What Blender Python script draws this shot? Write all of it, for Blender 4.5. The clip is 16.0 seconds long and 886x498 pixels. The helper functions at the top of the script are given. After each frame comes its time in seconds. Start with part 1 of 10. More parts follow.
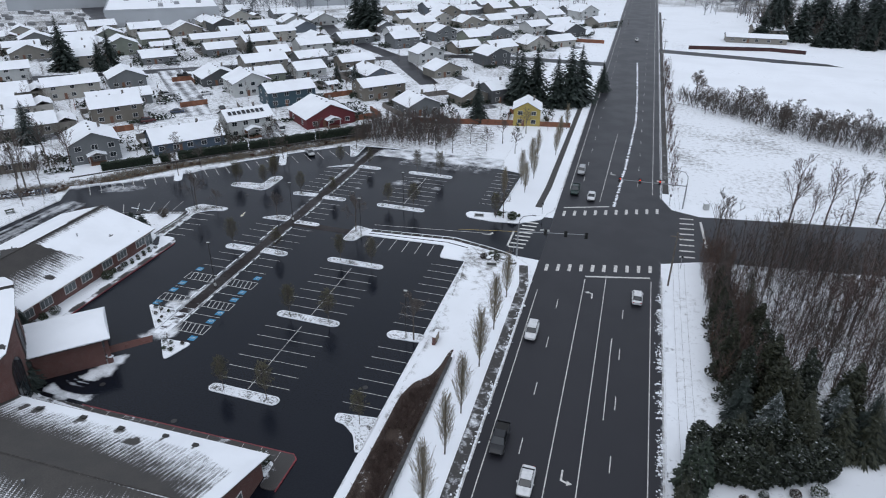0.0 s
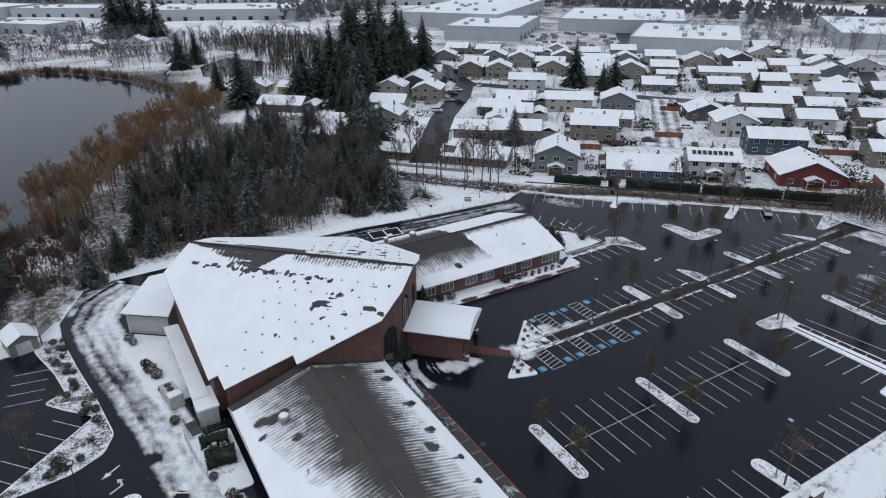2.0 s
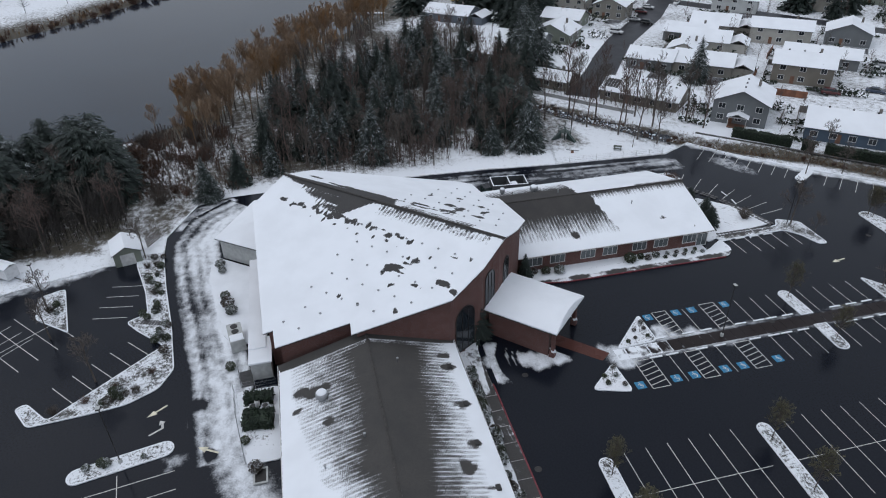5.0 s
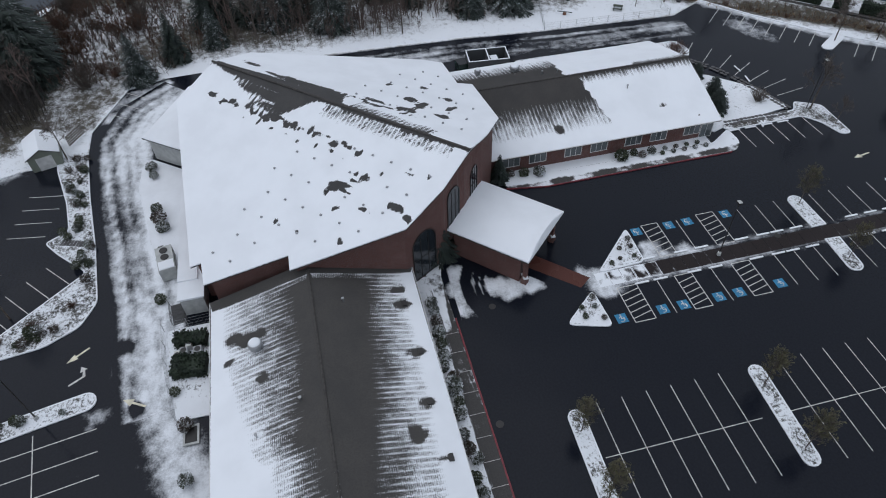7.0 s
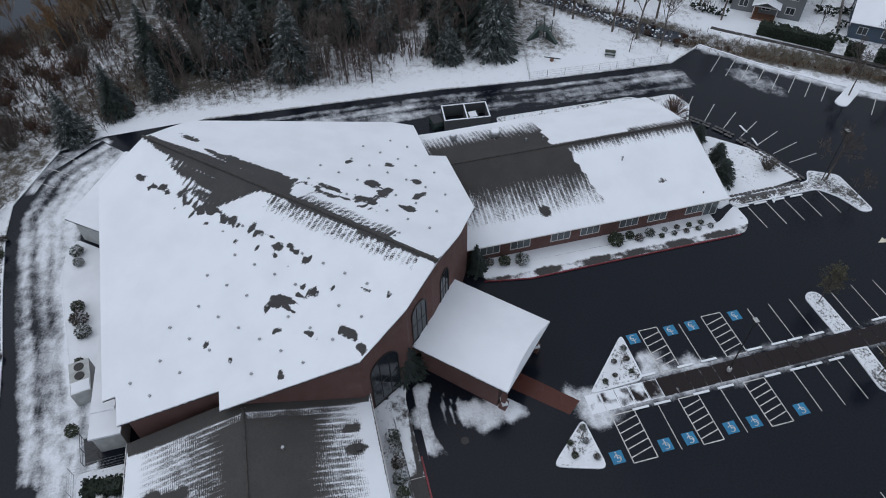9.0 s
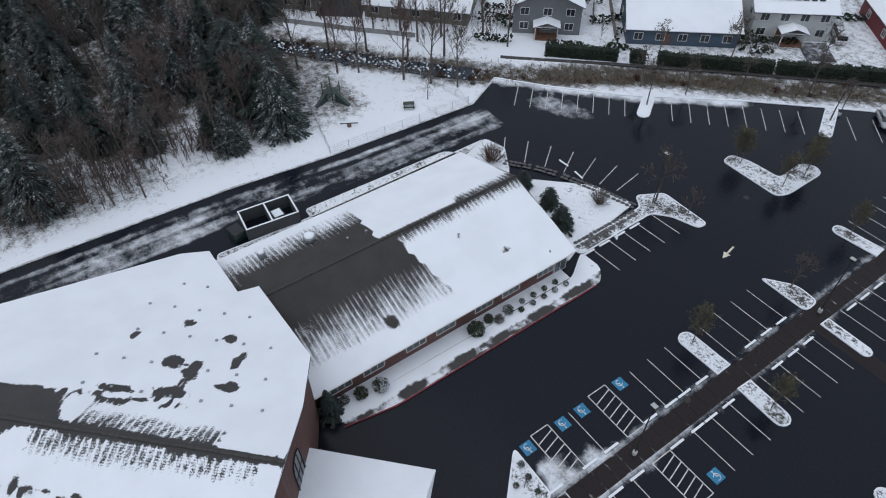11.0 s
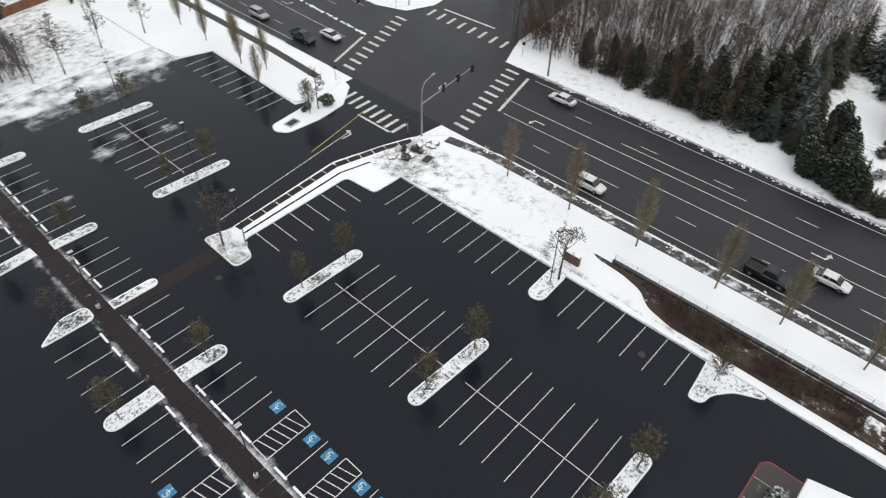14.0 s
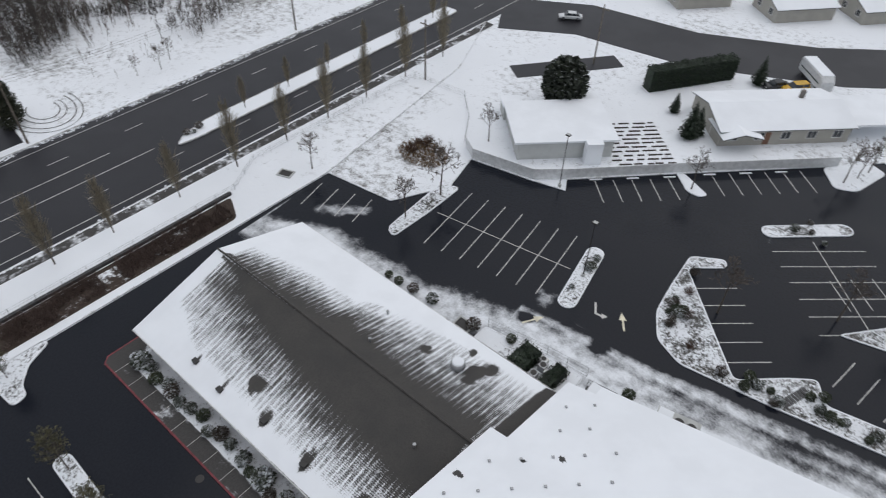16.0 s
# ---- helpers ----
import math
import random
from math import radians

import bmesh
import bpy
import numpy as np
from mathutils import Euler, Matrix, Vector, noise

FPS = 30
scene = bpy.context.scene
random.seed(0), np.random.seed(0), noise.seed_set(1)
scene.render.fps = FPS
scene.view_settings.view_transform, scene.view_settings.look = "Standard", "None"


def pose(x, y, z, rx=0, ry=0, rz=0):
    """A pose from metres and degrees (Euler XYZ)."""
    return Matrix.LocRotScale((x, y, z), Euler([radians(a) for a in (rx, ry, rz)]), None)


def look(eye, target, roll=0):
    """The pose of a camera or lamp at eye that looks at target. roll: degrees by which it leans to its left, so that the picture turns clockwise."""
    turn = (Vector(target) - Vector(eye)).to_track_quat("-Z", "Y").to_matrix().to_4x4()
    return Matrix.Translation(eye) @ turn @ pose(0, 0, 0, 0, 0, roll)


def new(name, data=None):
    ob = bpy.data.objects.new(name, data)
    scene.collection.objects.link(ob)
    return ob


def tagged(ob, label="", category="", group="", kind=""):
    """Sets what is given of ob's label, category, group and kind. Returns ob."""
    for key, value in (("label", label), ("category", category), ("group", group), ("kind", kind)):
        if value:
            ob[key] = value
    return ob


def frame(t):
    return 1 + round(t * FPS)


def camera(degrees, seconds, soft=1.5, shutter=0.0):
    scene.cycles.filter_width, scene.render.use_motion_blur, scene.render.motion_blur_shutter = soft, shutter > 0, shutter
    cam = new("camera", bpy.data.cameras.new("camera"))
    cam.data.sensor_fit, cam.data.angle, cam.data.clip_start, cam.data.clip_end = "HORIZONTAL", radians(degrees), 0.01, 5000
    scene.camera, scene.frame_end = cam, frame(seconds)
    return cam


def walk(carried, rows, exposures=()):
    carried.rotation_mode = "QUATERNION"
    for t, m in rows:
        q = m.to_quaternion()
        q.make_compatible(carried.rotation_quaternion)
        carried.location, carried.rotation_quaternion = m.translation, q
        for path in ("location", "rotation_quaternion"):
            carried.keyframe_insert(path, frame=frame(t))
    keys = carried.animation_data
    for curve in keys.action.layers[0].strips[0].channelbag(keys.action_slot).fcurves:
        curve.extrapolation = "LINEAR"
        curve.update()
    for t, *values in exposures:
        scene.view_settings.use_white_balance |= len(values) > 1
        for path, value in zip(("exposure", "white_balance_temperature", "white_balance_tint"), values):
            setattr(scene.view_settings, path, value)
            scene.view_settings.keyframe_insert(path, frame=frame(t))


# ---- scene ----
cam = camera(68.0, 16.0, soft=1.0, shutter=0.1)
PATH = [
    (0, (47.143, -79.369, 61.705), (46.658, -77.66, 60.785), 0.7),
    (0.5, (49.042, -75.906, 61.522), (48.237, -74.317, 60.613), 0.7),
    (1, (50.115, -72.268, 60.886), (49.009, -70.86, 59.995), 0.5),
    (1.5, (50.036, -67.966, 60.516), (48.682, -66.783, 59.639), 0.1),
    (2, (49.692, -62.934, 60.027), (48.132, -62.01, 59.182), -0.4),
    (2.5, (49.294, -59.343, 60.736), (47.601, -58.627, 59.948), -0.9),
    (3, (48.405, -56.481, 61.501), (46.594, -55.959, 60.833), -0.9),
    (3.5, (47.458, -53.128, 61.77), (45.582, -52.695, 61.226), -1.4),
    (4, (45.554, -50.012, 61.906), (43.725, -49.6, 61.209), -1.3),
    (4.5, (42.178, -47.238, 61.368), (40.434, -46.843, 60.473), -1.1),
    (5, (39.111, -44.625, 60.692), (37.469, -44.253, 59.613), -1.2),
    (5.2, (37.685, -43.567, 60.643), (36.091, -43.208, 59.489), -1.2),
    (7.3, (22.411, -34.712, 60.224), (21.072, -34.423, 58.767), -2.3),
    (7.5, (20.839, -34.072, 60.242), (19.499, -33.781, 58.786), -2.2),
    (7.8, (18.345, -33.244, 60.375), (17.007, -32.95, 58.919), -2.0),
    (8, (16.571, -32.66, 60.295), (15.235, -32.361, 58.837), -1.8),
    (8.2, (14.844, -32.037, 60.231), (13.509, -31.736, 58.772), -1.6),
    (10.3, (-1.474, -24.865, 59.743), (-2.76, -24.343, 58.303), -1.4),
    (10.5, (-3.3, -24.315, 59.615), (-4.551, -23.717, 58.174), -1.2),
    (11, (-6.896, -22.902, 59.25), (-8.045, -22.114, 57.814), -0.8),
    (11.5, (-11.552, -22.828, 58.044), (-12.528, -21.825, 56.616), 0.8),
    (12, (-16.273, -23.181, 57.534), (-17.027, -21.989, 56.116), 2.4),
    (12.5, (-20.36, -23.471, 57.669), (-20.741, -22.101, 56.263), 2.8),
    (13, (-24.293, -23.441, 57.251), (-24.148, -22.014, 55.857), 2.9),
    (13.5, (-28.353, -23.085, 57.172), (-27.685, -21.805, 55.788), 2.6),
    (14, (-31.861, -22.897, 57.426), (-30.776, -21.939, 56.046), 1.6),
    (14.5, (-35.322, -21.832, 57.349), (-33.958, -21.343, 55.97), 1.3),
    (15, (-37.503, -20.876, 57.705), (-36.072, -20.934, 56.308), 0.6),
    (15.5, (-39.698, -18.326, 57.429), (-38.412, -18.972, 56.041), 1.5),
    (16, (-41.216, -15.672, 57.523), (-40.292, -16.789, 56.145), 1.6),
]
walk(cam, [(t, look(eye, target, roll)) for t, eye, target, roll in PATH],
     exposures=[(0, .33, 6050, 12), (2.5, .16, 6150, 12), (5, .16, 6120, 12), (7.5, .05, 6100, 12), (8.2, .02, 6080, 12), (10.5, .08, 6000, 12), (11, .18, 6050, 12), (12.5, .46, 6300, 12), (13.5, .68, 6700, 11), (14.5, .70, 7080, 10), (15.2, .43, 6950, 10), (16, .20, 6550, 12)])

# ---- world and sun ----
world = bpy.data.worlds.new("overcast_sky")
scene.world = world
world.use_nodes = True
wt = world.node_tree
sky = wt.nodes.new("ShaderNodeTexSky")
sky.sky_type, sky.sun_disc = "NISHITA", False
sky.sun_elevation, sky.sun_rotation = radians(70), radians(200)
sky.air_density, sky.dust_density, sky.ozone_density = 1.0, 4.0, 1.0
flat = wt.nodes.new("ShaderNodeHueSaturation")
flat.inputs["Saturation"].default_value = 0.22
wt.links.new(sky.outputs[0], flat.inputs["Color"])
cloud_co = wt.nodes.new("ShaderNodeTexCoord")
cloud = wt.nodes.new("ShaderNodeTexNoise")
cloud.inputs["Scale"].default_value, cloud.inputs["Detail"].default_value = 2.5, 4
wt.links.new(cloud_co.outputs["Generated"], cloud.inputs["Vector"])
deck = wt.nodes.new("ShaderNodeMix")
deck.data_type = "RGBA"
deck.inputs[0].default_value = 0.75
wt.links.new(flat.outputs[0], deck.inputs[6])
tone = wt.nodes.new("ShaderNodeValToRGB")
tone.color_ramp.elements[0].position, tone.color_ramp.elements[1].position = 0.3, 0.75
tone.color_ramp.elements[0].color, tone.color_ramp.elements[1].color = (5.2, 5.7, 6.3, 1), (6.3, 6.7, 7.1, 1)
wt.links.new(cloud.outputs[0], tone.inputs[0])
wt.links.new(tone.outputs[0], deck.inputs[7])
# an overcast dome is about twice as bright overhead as at the horizon
split = wt.nodes.new("ShaderNodeSeparateXYZ")
wt.links.new(cloud_co.outputs["Generated"], split.inputs[0])
dome = wt.nodes.new("ShaderNodeMapRange")
for sock, v in zip(dome.inputs[1:5], (0.0, 1.0, 0.92, 1.16)):
    sock.default_value = v
wt.links.new(split.outputs[2], dome.inputs[0])
# the cloud is thinner towards the east than over the western hills
lean = wt.nodes.new("ShaderNodeMapRange")
for sock, v in zip(lean.inputs[1:5], (-1.0, 1.0, 0.84, 1.16)):
    sock.default_value = v
wt.links.new(split.outputs[0], lean.inputs[0])
both = wt.nodes.new("ShaderNodeMath")
both.operation = "MULTIPLY"
wt.links.new(dome.outputs[0], both.inputs[0])
wt.links.new(lean.outputs[0], both.inputs[1])
shade = wt.nodes.new("ShaderNodeVectorMath")
shade.operation = "SCALE"
wt.links.new(deck.outputs[2], shade.inputs[0])
wt.links.new(both.outputs[0], shade.inputs["Scale"])
wt.links.new(shade.outputs[0], wt.nodes["Background"].inputs[0])
wt.nodes["Background"].inputs[1].default_value = 0.095

sun = new("sun", bpy.data.lights.new("sun", "SUN"))
sun.data.energy, sun.data.angle, sun.data.color = 0.44, radians(80), (1.0, 0.97, 0.93)
sun.matrix_world = look((0, 0, 0), (0.12, 0.32, -0.94))


# ---- node materials ----
class Graph:
    """A small wrapper for a material's nodes."""

    def __init__(self, name):
        self.mat = bpy.data.materials.new(name)
        self.mat.use_nodes = True
        self.nt = self.mat.node_tree
        self.out = self.nt.nodes["Principled BSDF"]
        self.pos = self.nt.nodes.new("ShaderNodeNewGeometry")
        self.obj = self.nt.nodes.new("ShaderNodeTexCoord")
        self.info = self.nt.nodes.new("ShaderNodeObjectInfo")

    def put(self, sock, value):
        if value is None:
            return
        if isinstance(value, bpy.types.NodeSocket):
            self.nt.links.new(value, sock)
        elif isinstance(value, (tuple, list)) and sock.type == "RGBA":
            sock.default_value = (*value[:3], 1)
        else:
            sock.default_value = value

    def world(self, stretch=(1, 1, 1), turn=0.0):
        m = self.nt.nodes.new("ShaderNodeMapping")
        self.nt.links.new(self.pos.outputs["Position"], m.inputs[0])
        m.inputs["Scale"].default_value = stretch
        m.inputs["Rotation"].default_value = (0, 0, turn)
        return m.outputs[0]

    def local(self):
        add = self.nt.nodes.new("ShaderNodeVectorMath")
        add.operation = "ADD"
        self.nt.links.new(self.obj.outputs["Object"], add.inputs[0])
        mul = self.math("MULTIPLY", self.info.outputs["Random"], 37.0)
        self.nt.links.new(mul, add.inputs[1])
        return add.outputs[0]

    def noise(self, vec, scale, detail=3.0, rough=0.55):
        n = self.nt.nodes.new("ShaderNodeTexNoise")
        self.put(n.inputs["Vector"], vec)
        n.inputs["Scale"].default_value, n.inputs["Detail"].default_value = scale, detail
        n.inputs["Roughness"].default_value = rough
        return n.outputs[0]

    def cells(self, vec, scale):
        n = self.nt.nodes.new("ShaderNodeTexVoronoi")
        self.put(n.inputs["Vector"], vec)
        n.inputs["Scale"].default_value = scale
        return n.outputs[0]

    def math(self, op, a, b=None, c=None):
        n = self.nt.nodes.new("ShaderNodeMath")
        n.operation = op
        for sock, v in zip(n.inputs, (a, b, c)):
            self.put(sock, v)
        return n.outputs[0]

    def span(self, v, a, b, lo=0.0, hi=1.0):
        n = self.nt.nodes.new("ShaderNodeMapRange")
        n.interpolation_type = "SMOOTHSTEP"
        for sock, x in zip(n.inputs, (v, a, b, lo, hi)):
            self.put(sock, x)
        return n.outputs[0]

    def mix(self, f, a, b):
        n = self.nt.nodes.new("ShaderNodeMix")
        n.data_type = "RGBA"
        self.put(n.inputs[0], f)
        self.put(n.inputs[6], a)
        self.put(n.inputs[7], b)
        return n.outputs[2]

    def attr(self, name):
        n = self.nt.nodes.new("ShaderNodeAttribute")
        n.attribute_name = name
        return n.outputs["Fac"]

    def up(self):
        n = self.nt.nodes.new("ShaderNodeSeparateXYZ")
        self.nt.links.new(self.pos.outputs["Normal"], n.inputs[0])
        return n.outputs[2]

    def bump(self, height, strength=0.3, dist=0.02):
        n = self.nt.nodes.new("ShaderNodeBump")
        n.inputs["Strength"].default_value, n.inputs["Distance"].default_value = strength, dist
        self.nt.links.new(height, n.inputs["Height"])
        self.nt.links.new(n.outputs[0], self.out.inputs["Normal"])

    def done(self, color, rough=0.7, metal=0.0, spec=None, **more):
        self.put(self.out.inputs["Base Color"], color)
        self.put(self.out.inputs["Roughness"], rough)
        self.put(self.out.inputs["Metallic"], metal)
        if spec is not None:
            self.put(self.out.inputs["Specular IOR Level"], spec)
        for k, v in more.items():
            self.put(self.out.inputs[k], v)
        return self.mat


SNOW, SNOW_GREY = (0.80, 0.825, 0.86), (0.66, 0.69, 0.73)


def plain(name, color, rough=0.6, metal=0.0, vary=0.12, scale=1.5, spec=None):
    """Paint, metal, plastic: one colour with faint blotches and grain."""
    g = Graph(name)
    n = g.noise(g.local(), scale, 4)
    dark = tuple(c * (1 - vary) for c in color)
    lite = tuple(min(1, c * (1 + vary)) for c in color)
    return g.done(g.mix(g.span(n, 0.3, 0.7), dark, lite), rough, metal, spec)


def snow_on(name, under, other, soft=0.08, big=0.12, fine=0.9, grain=0.5, rough=0.8, stretch=(1, 1, 1), turn=0.0, wet=None, dist=0.03, wave=None, speck=0.0, gloss=0.15, pools=(0.55, 1.2)):
    """A surface with snow lying on it where the mesh's "cover" value and a two-scale noise say so."""
    g = Graph(name)
    vec = g.world(stretch, turn)
    n1, n2 = g.noise(vec, big, 4), g.noise(vec, fine, 5, 0.65)
    n3 = g.noise(g.world(), fine * 6, 3)
    v = g.math("ADD", g.attr("cover"), g.math("MULTIPLY", g.math("SUBTRACT", n1, 0.5), grain))
    v = g.math("ADD", v, g.math("MULTIPLY", g.math("SUBTRACT", n2, 0.5), grain))
    if speck:
        v = g.math("ADD", v, g.math("MULTIPLY", g.math("SUBTRACT", g.noise(g.world(), 4.5, 4, 0.7), 0.5), speck))
    if wave:
        ax, length, amp, cross = wave
        sep = g.nt.nodes.new("ShaderNodeSeparateXYZ")
        g.nt.links.new(g.world(turn=turn), sep.inputs[0])
        wob = g.math("MULTIPLY", g.noise(g.world(), 0.5, 3), 2.0)
        rows = g.math("SINE", g.math("ADD", g.math("MULTIPLY", sep.outputs[ax], 6.2832 / length), wob))
        amp = g.span(g.noise(g.world(), 0.35, 3), 0.3, 0.7, amp * 0.35, amp * 1.4)
        dots = g.math("SINE", g.math("ADD", g.math("MULTIPLY", sep.outputs[1 - ax], 6.2832 / cross), wob))
        v = g.math("ADD", v, g.math("MULTIPLY", rows, amp))
        v = g.math("ADD", v, g.math("MULTIPLY", dots, g.math("MULTIPLY", amp, 0.45)))
    f = g.span(v, 0.5 - soft, 0.5 + soft)
    base = g.mix(g.span(n3, 0.3, 0.7), under, other)
    white = g.mix(g.span(n1, 0.35, 0.7), SNOW, tuple(0.93 * c for c in SNOW))
    g.bump(g.math("ADD", n2, g.math("MULTIPLY", f, 0.8)), 0.35, dist)
    if not wet:
        return g.done(g.mix(f, base, white), rough)
    damp = g.span(g.noise(g.world(), 0.11, 4), 0.38, 0.62, wet * pools[0], wet * pools[1])
    r = g.math("ADD", damp, g.math("MULTIPLY", f, 0.5))
    return g.done(g.mix(f, base, white), r, spec=gloss)


def foliage(name, dark, lite, dust, rough=0.7):
    """Needles and leaves, with snow dust on what faces up."""
    g = Graph(name)
    n = g.noise(g.local(), 1.3, 3)
    n2 = g.noise(g.local(), 6.0, 2)
    col = g.mix(g.span(n, 0.35, 0.65), dark, lite)
    up = g.span(g.math("ADD", g.math("ABSOLUTE", g.up()), g.math("MULTIPLY", n2, 0.9)), 1.62 - 0.5 * dust, 1.80 - 0.5 * dust)
    col = g.mix(g.math("MULTIPLY", up, g.span(n, 0.42, 0.62, 0.05, 0.85)), col, SNOW_GREY)
    return g.done(col, rough)


def shingle_snow(name, under, other, turn, along, edge=0.15, rafter=0.15, course=0.05, fine=0.85, mid=0.30, streak=0.30):
    """Shingles with snow: it lingers over the rafters, in lines down the slope, and on the lips of the courses."""
    g = Graph(name)
    sep = g.nt.nodes.new("ShaderNodeSeparateXYZ")
    g.nt.links.new(g.world(turn=turn), sep.inputs[0])
    run, down = sep.outputs[along], sep.outputs[1 - along]
    wob = g.math("MULTIPLY", g.noise(g.world(), 0.45, 2), 0.9)
    comb = g.math("MULTIPLY_ADD", g.math("COSINE", g.math("ADD", g.math("MULTIPLY", run, 6.2832 / 0.58), wob)), 0.5, 0.5)
    comb = g.math("POWER", comb, 3.4)
    comb = g.math("MULTIPLY", g.math("SUBTRACT", comb, 0.28), g.span(g.noise(g.world(), 0.7, 3), 0.3, 0.7, rafter * 0.35, rafter * 1.3))
    tabs = g.math("SINE", g.math("ADD", g.math("MULTIPLY", down, 6.2832 / 0.19), g.math("MULTIPLY", g.noise(g.world(), 1.4, 3), 4.0)))
    squash = (0.12, 1.6, 1) if along else (1.6, 0.12, 1)
    v = g.math("ADD", g.attr("cover"), comb)
    v = g.math("ADD", v, g.math("MULTIPLY", tabs, course))
    for n, amount in ((g.noise(g.world(), 8.0, 4, 0.75), fine), (g.noise(g.world(), 0.55, 4), mid), (g.noise(g.world(squash, turn), 1.5, 3), streak)):
        v = g.math("ADD", v, g.math("MULTIPLY", g.math("SUBTRACT", n, 0.5), amount))
    f = g.span(v, 0.5 - edge, 0.5 + edge)
    base = g.mix(g.span(g.noise(g.world(), 0.35, 5), 0.3, 0.7), under, other)
    base = g.mix(g.span(g.noise(g.world(), 7.0, 3), 0.35, 0.75, 0.0, 0.5), base, tuple(0.7 * c for c in under))
    white = g.mix(g.span(g.noise(g.world(), 0.22, 4), 0.35, 0.7), SNOW, tuple(0.94 * c for c in SNOW))
    g.bump(g.math("ADD", g.math("MULTIPLY", g.noise(g.world(), 2.4, 4), 0.4), f), 0.3, 0.02)
    return g.done(g.mix(f, base, white), 0.85)


M_SNOW = Graph("fresh_snow")
_n = M_SNOW.noise(M_SNOW.world(), 0.25, 5)
_n2 = M_SNOW.noise(M_SNOW.world(), 3.0, 5)
M_SNOW.bump(_n2, 0.3, 0.04)
M_SNOW = M_SNOW.done(M_SNOW.mix(M_SNOW.span(_n, 0.3, 0.7), SNOW, tuple(0.93 * c for c in SNOW)), 0.8)

M_GROUND = snow_on("snowy_ground", (0.042, 0.038, 0.028), (0.080, 0.068, 0.050), 0.22, 0.05, 0.8, 0.80, 0.9, dist=0.10, speck=0.75)
M_ROUGH = snow_on("snowy_scrub", (0.026, 0.018, 0.014), (0.060, 0.040, 0.030), 0.12, 0.2, 1.6, 0.8, 0.9, dist=0.15, speck=0.6)
M_ASPHALT = snow_on("wet_asphalt", (0.0060, 0.0075, 0.0125), (0.0095, 0.0115, 0.017), 0.24, 0.16, 0.7, 0.55, 0.5, wet=0.22, dist=0.004, speck=0.30, gloss=0.185)
M_ROAD = snow_on("road_asphalt", (0.012, 0.012, 0.016), (0.019, 0.019, 0.024), 0.16, 0.2, 1.2, 0.5, 0.5, wet=0.44, dist=0.002, speck=0.2, gloss=0.34, pools=(0.92, 1.04))
M_BED = snow_on("mulch_bed_under_snow", (0.035, 0.033, 0.028), (0.075, 0.07, 0.062), 0.12, 0.35, 2.4, 0.70, 0.9, dist=0.05, speck=0.8)
M_WALKWAY = snow_on("brown_paver_concrete", (0.016, 0.0125, 0.0125), (0.027, 0.021, 0.021), 0.15, 0.25, 1.1, 0.7, 0.7, wet=0.5, dist=0.01)
M_CONCRETE = snow_on("sidewalk_concrete", (0.034, 0.032, 0.031), (0.060, 0.057, 0.055), 0.14, 0.3, 1.3, 0.8, 0.8, dist=0.01)
M_KERB = snow_on("kerb_concrete", (0.30, 0.30, 0.29), (0.40, 0.40, 0.39), 0.2, 0.6, 2.5, 0.8, 0.85, dist=0.01)
M_REDKERB = plain("red_kerb_paint", (0.17, 0.026, 0.034), 0.6, vary=0.3, scale=3)
M_PAINT = plain("white_line_paint", (0.52, 0.51, 0.49), 0.6, vary=0.25, scale=2.5)
M_YELLOW = plain("yellow_line_paint", (0.45, 0.32, 0.07), 0.6, vary=0.25, scale=2.5)
M_BLUE = plain("blue_pavement_paint", (0.020, 0.175, 0.33), 0.55, vary=0.12)
M_CREAM = plain("cream_arrow_paint", (0.62, 0.58, 0.45), 0.6, vary=0.2)


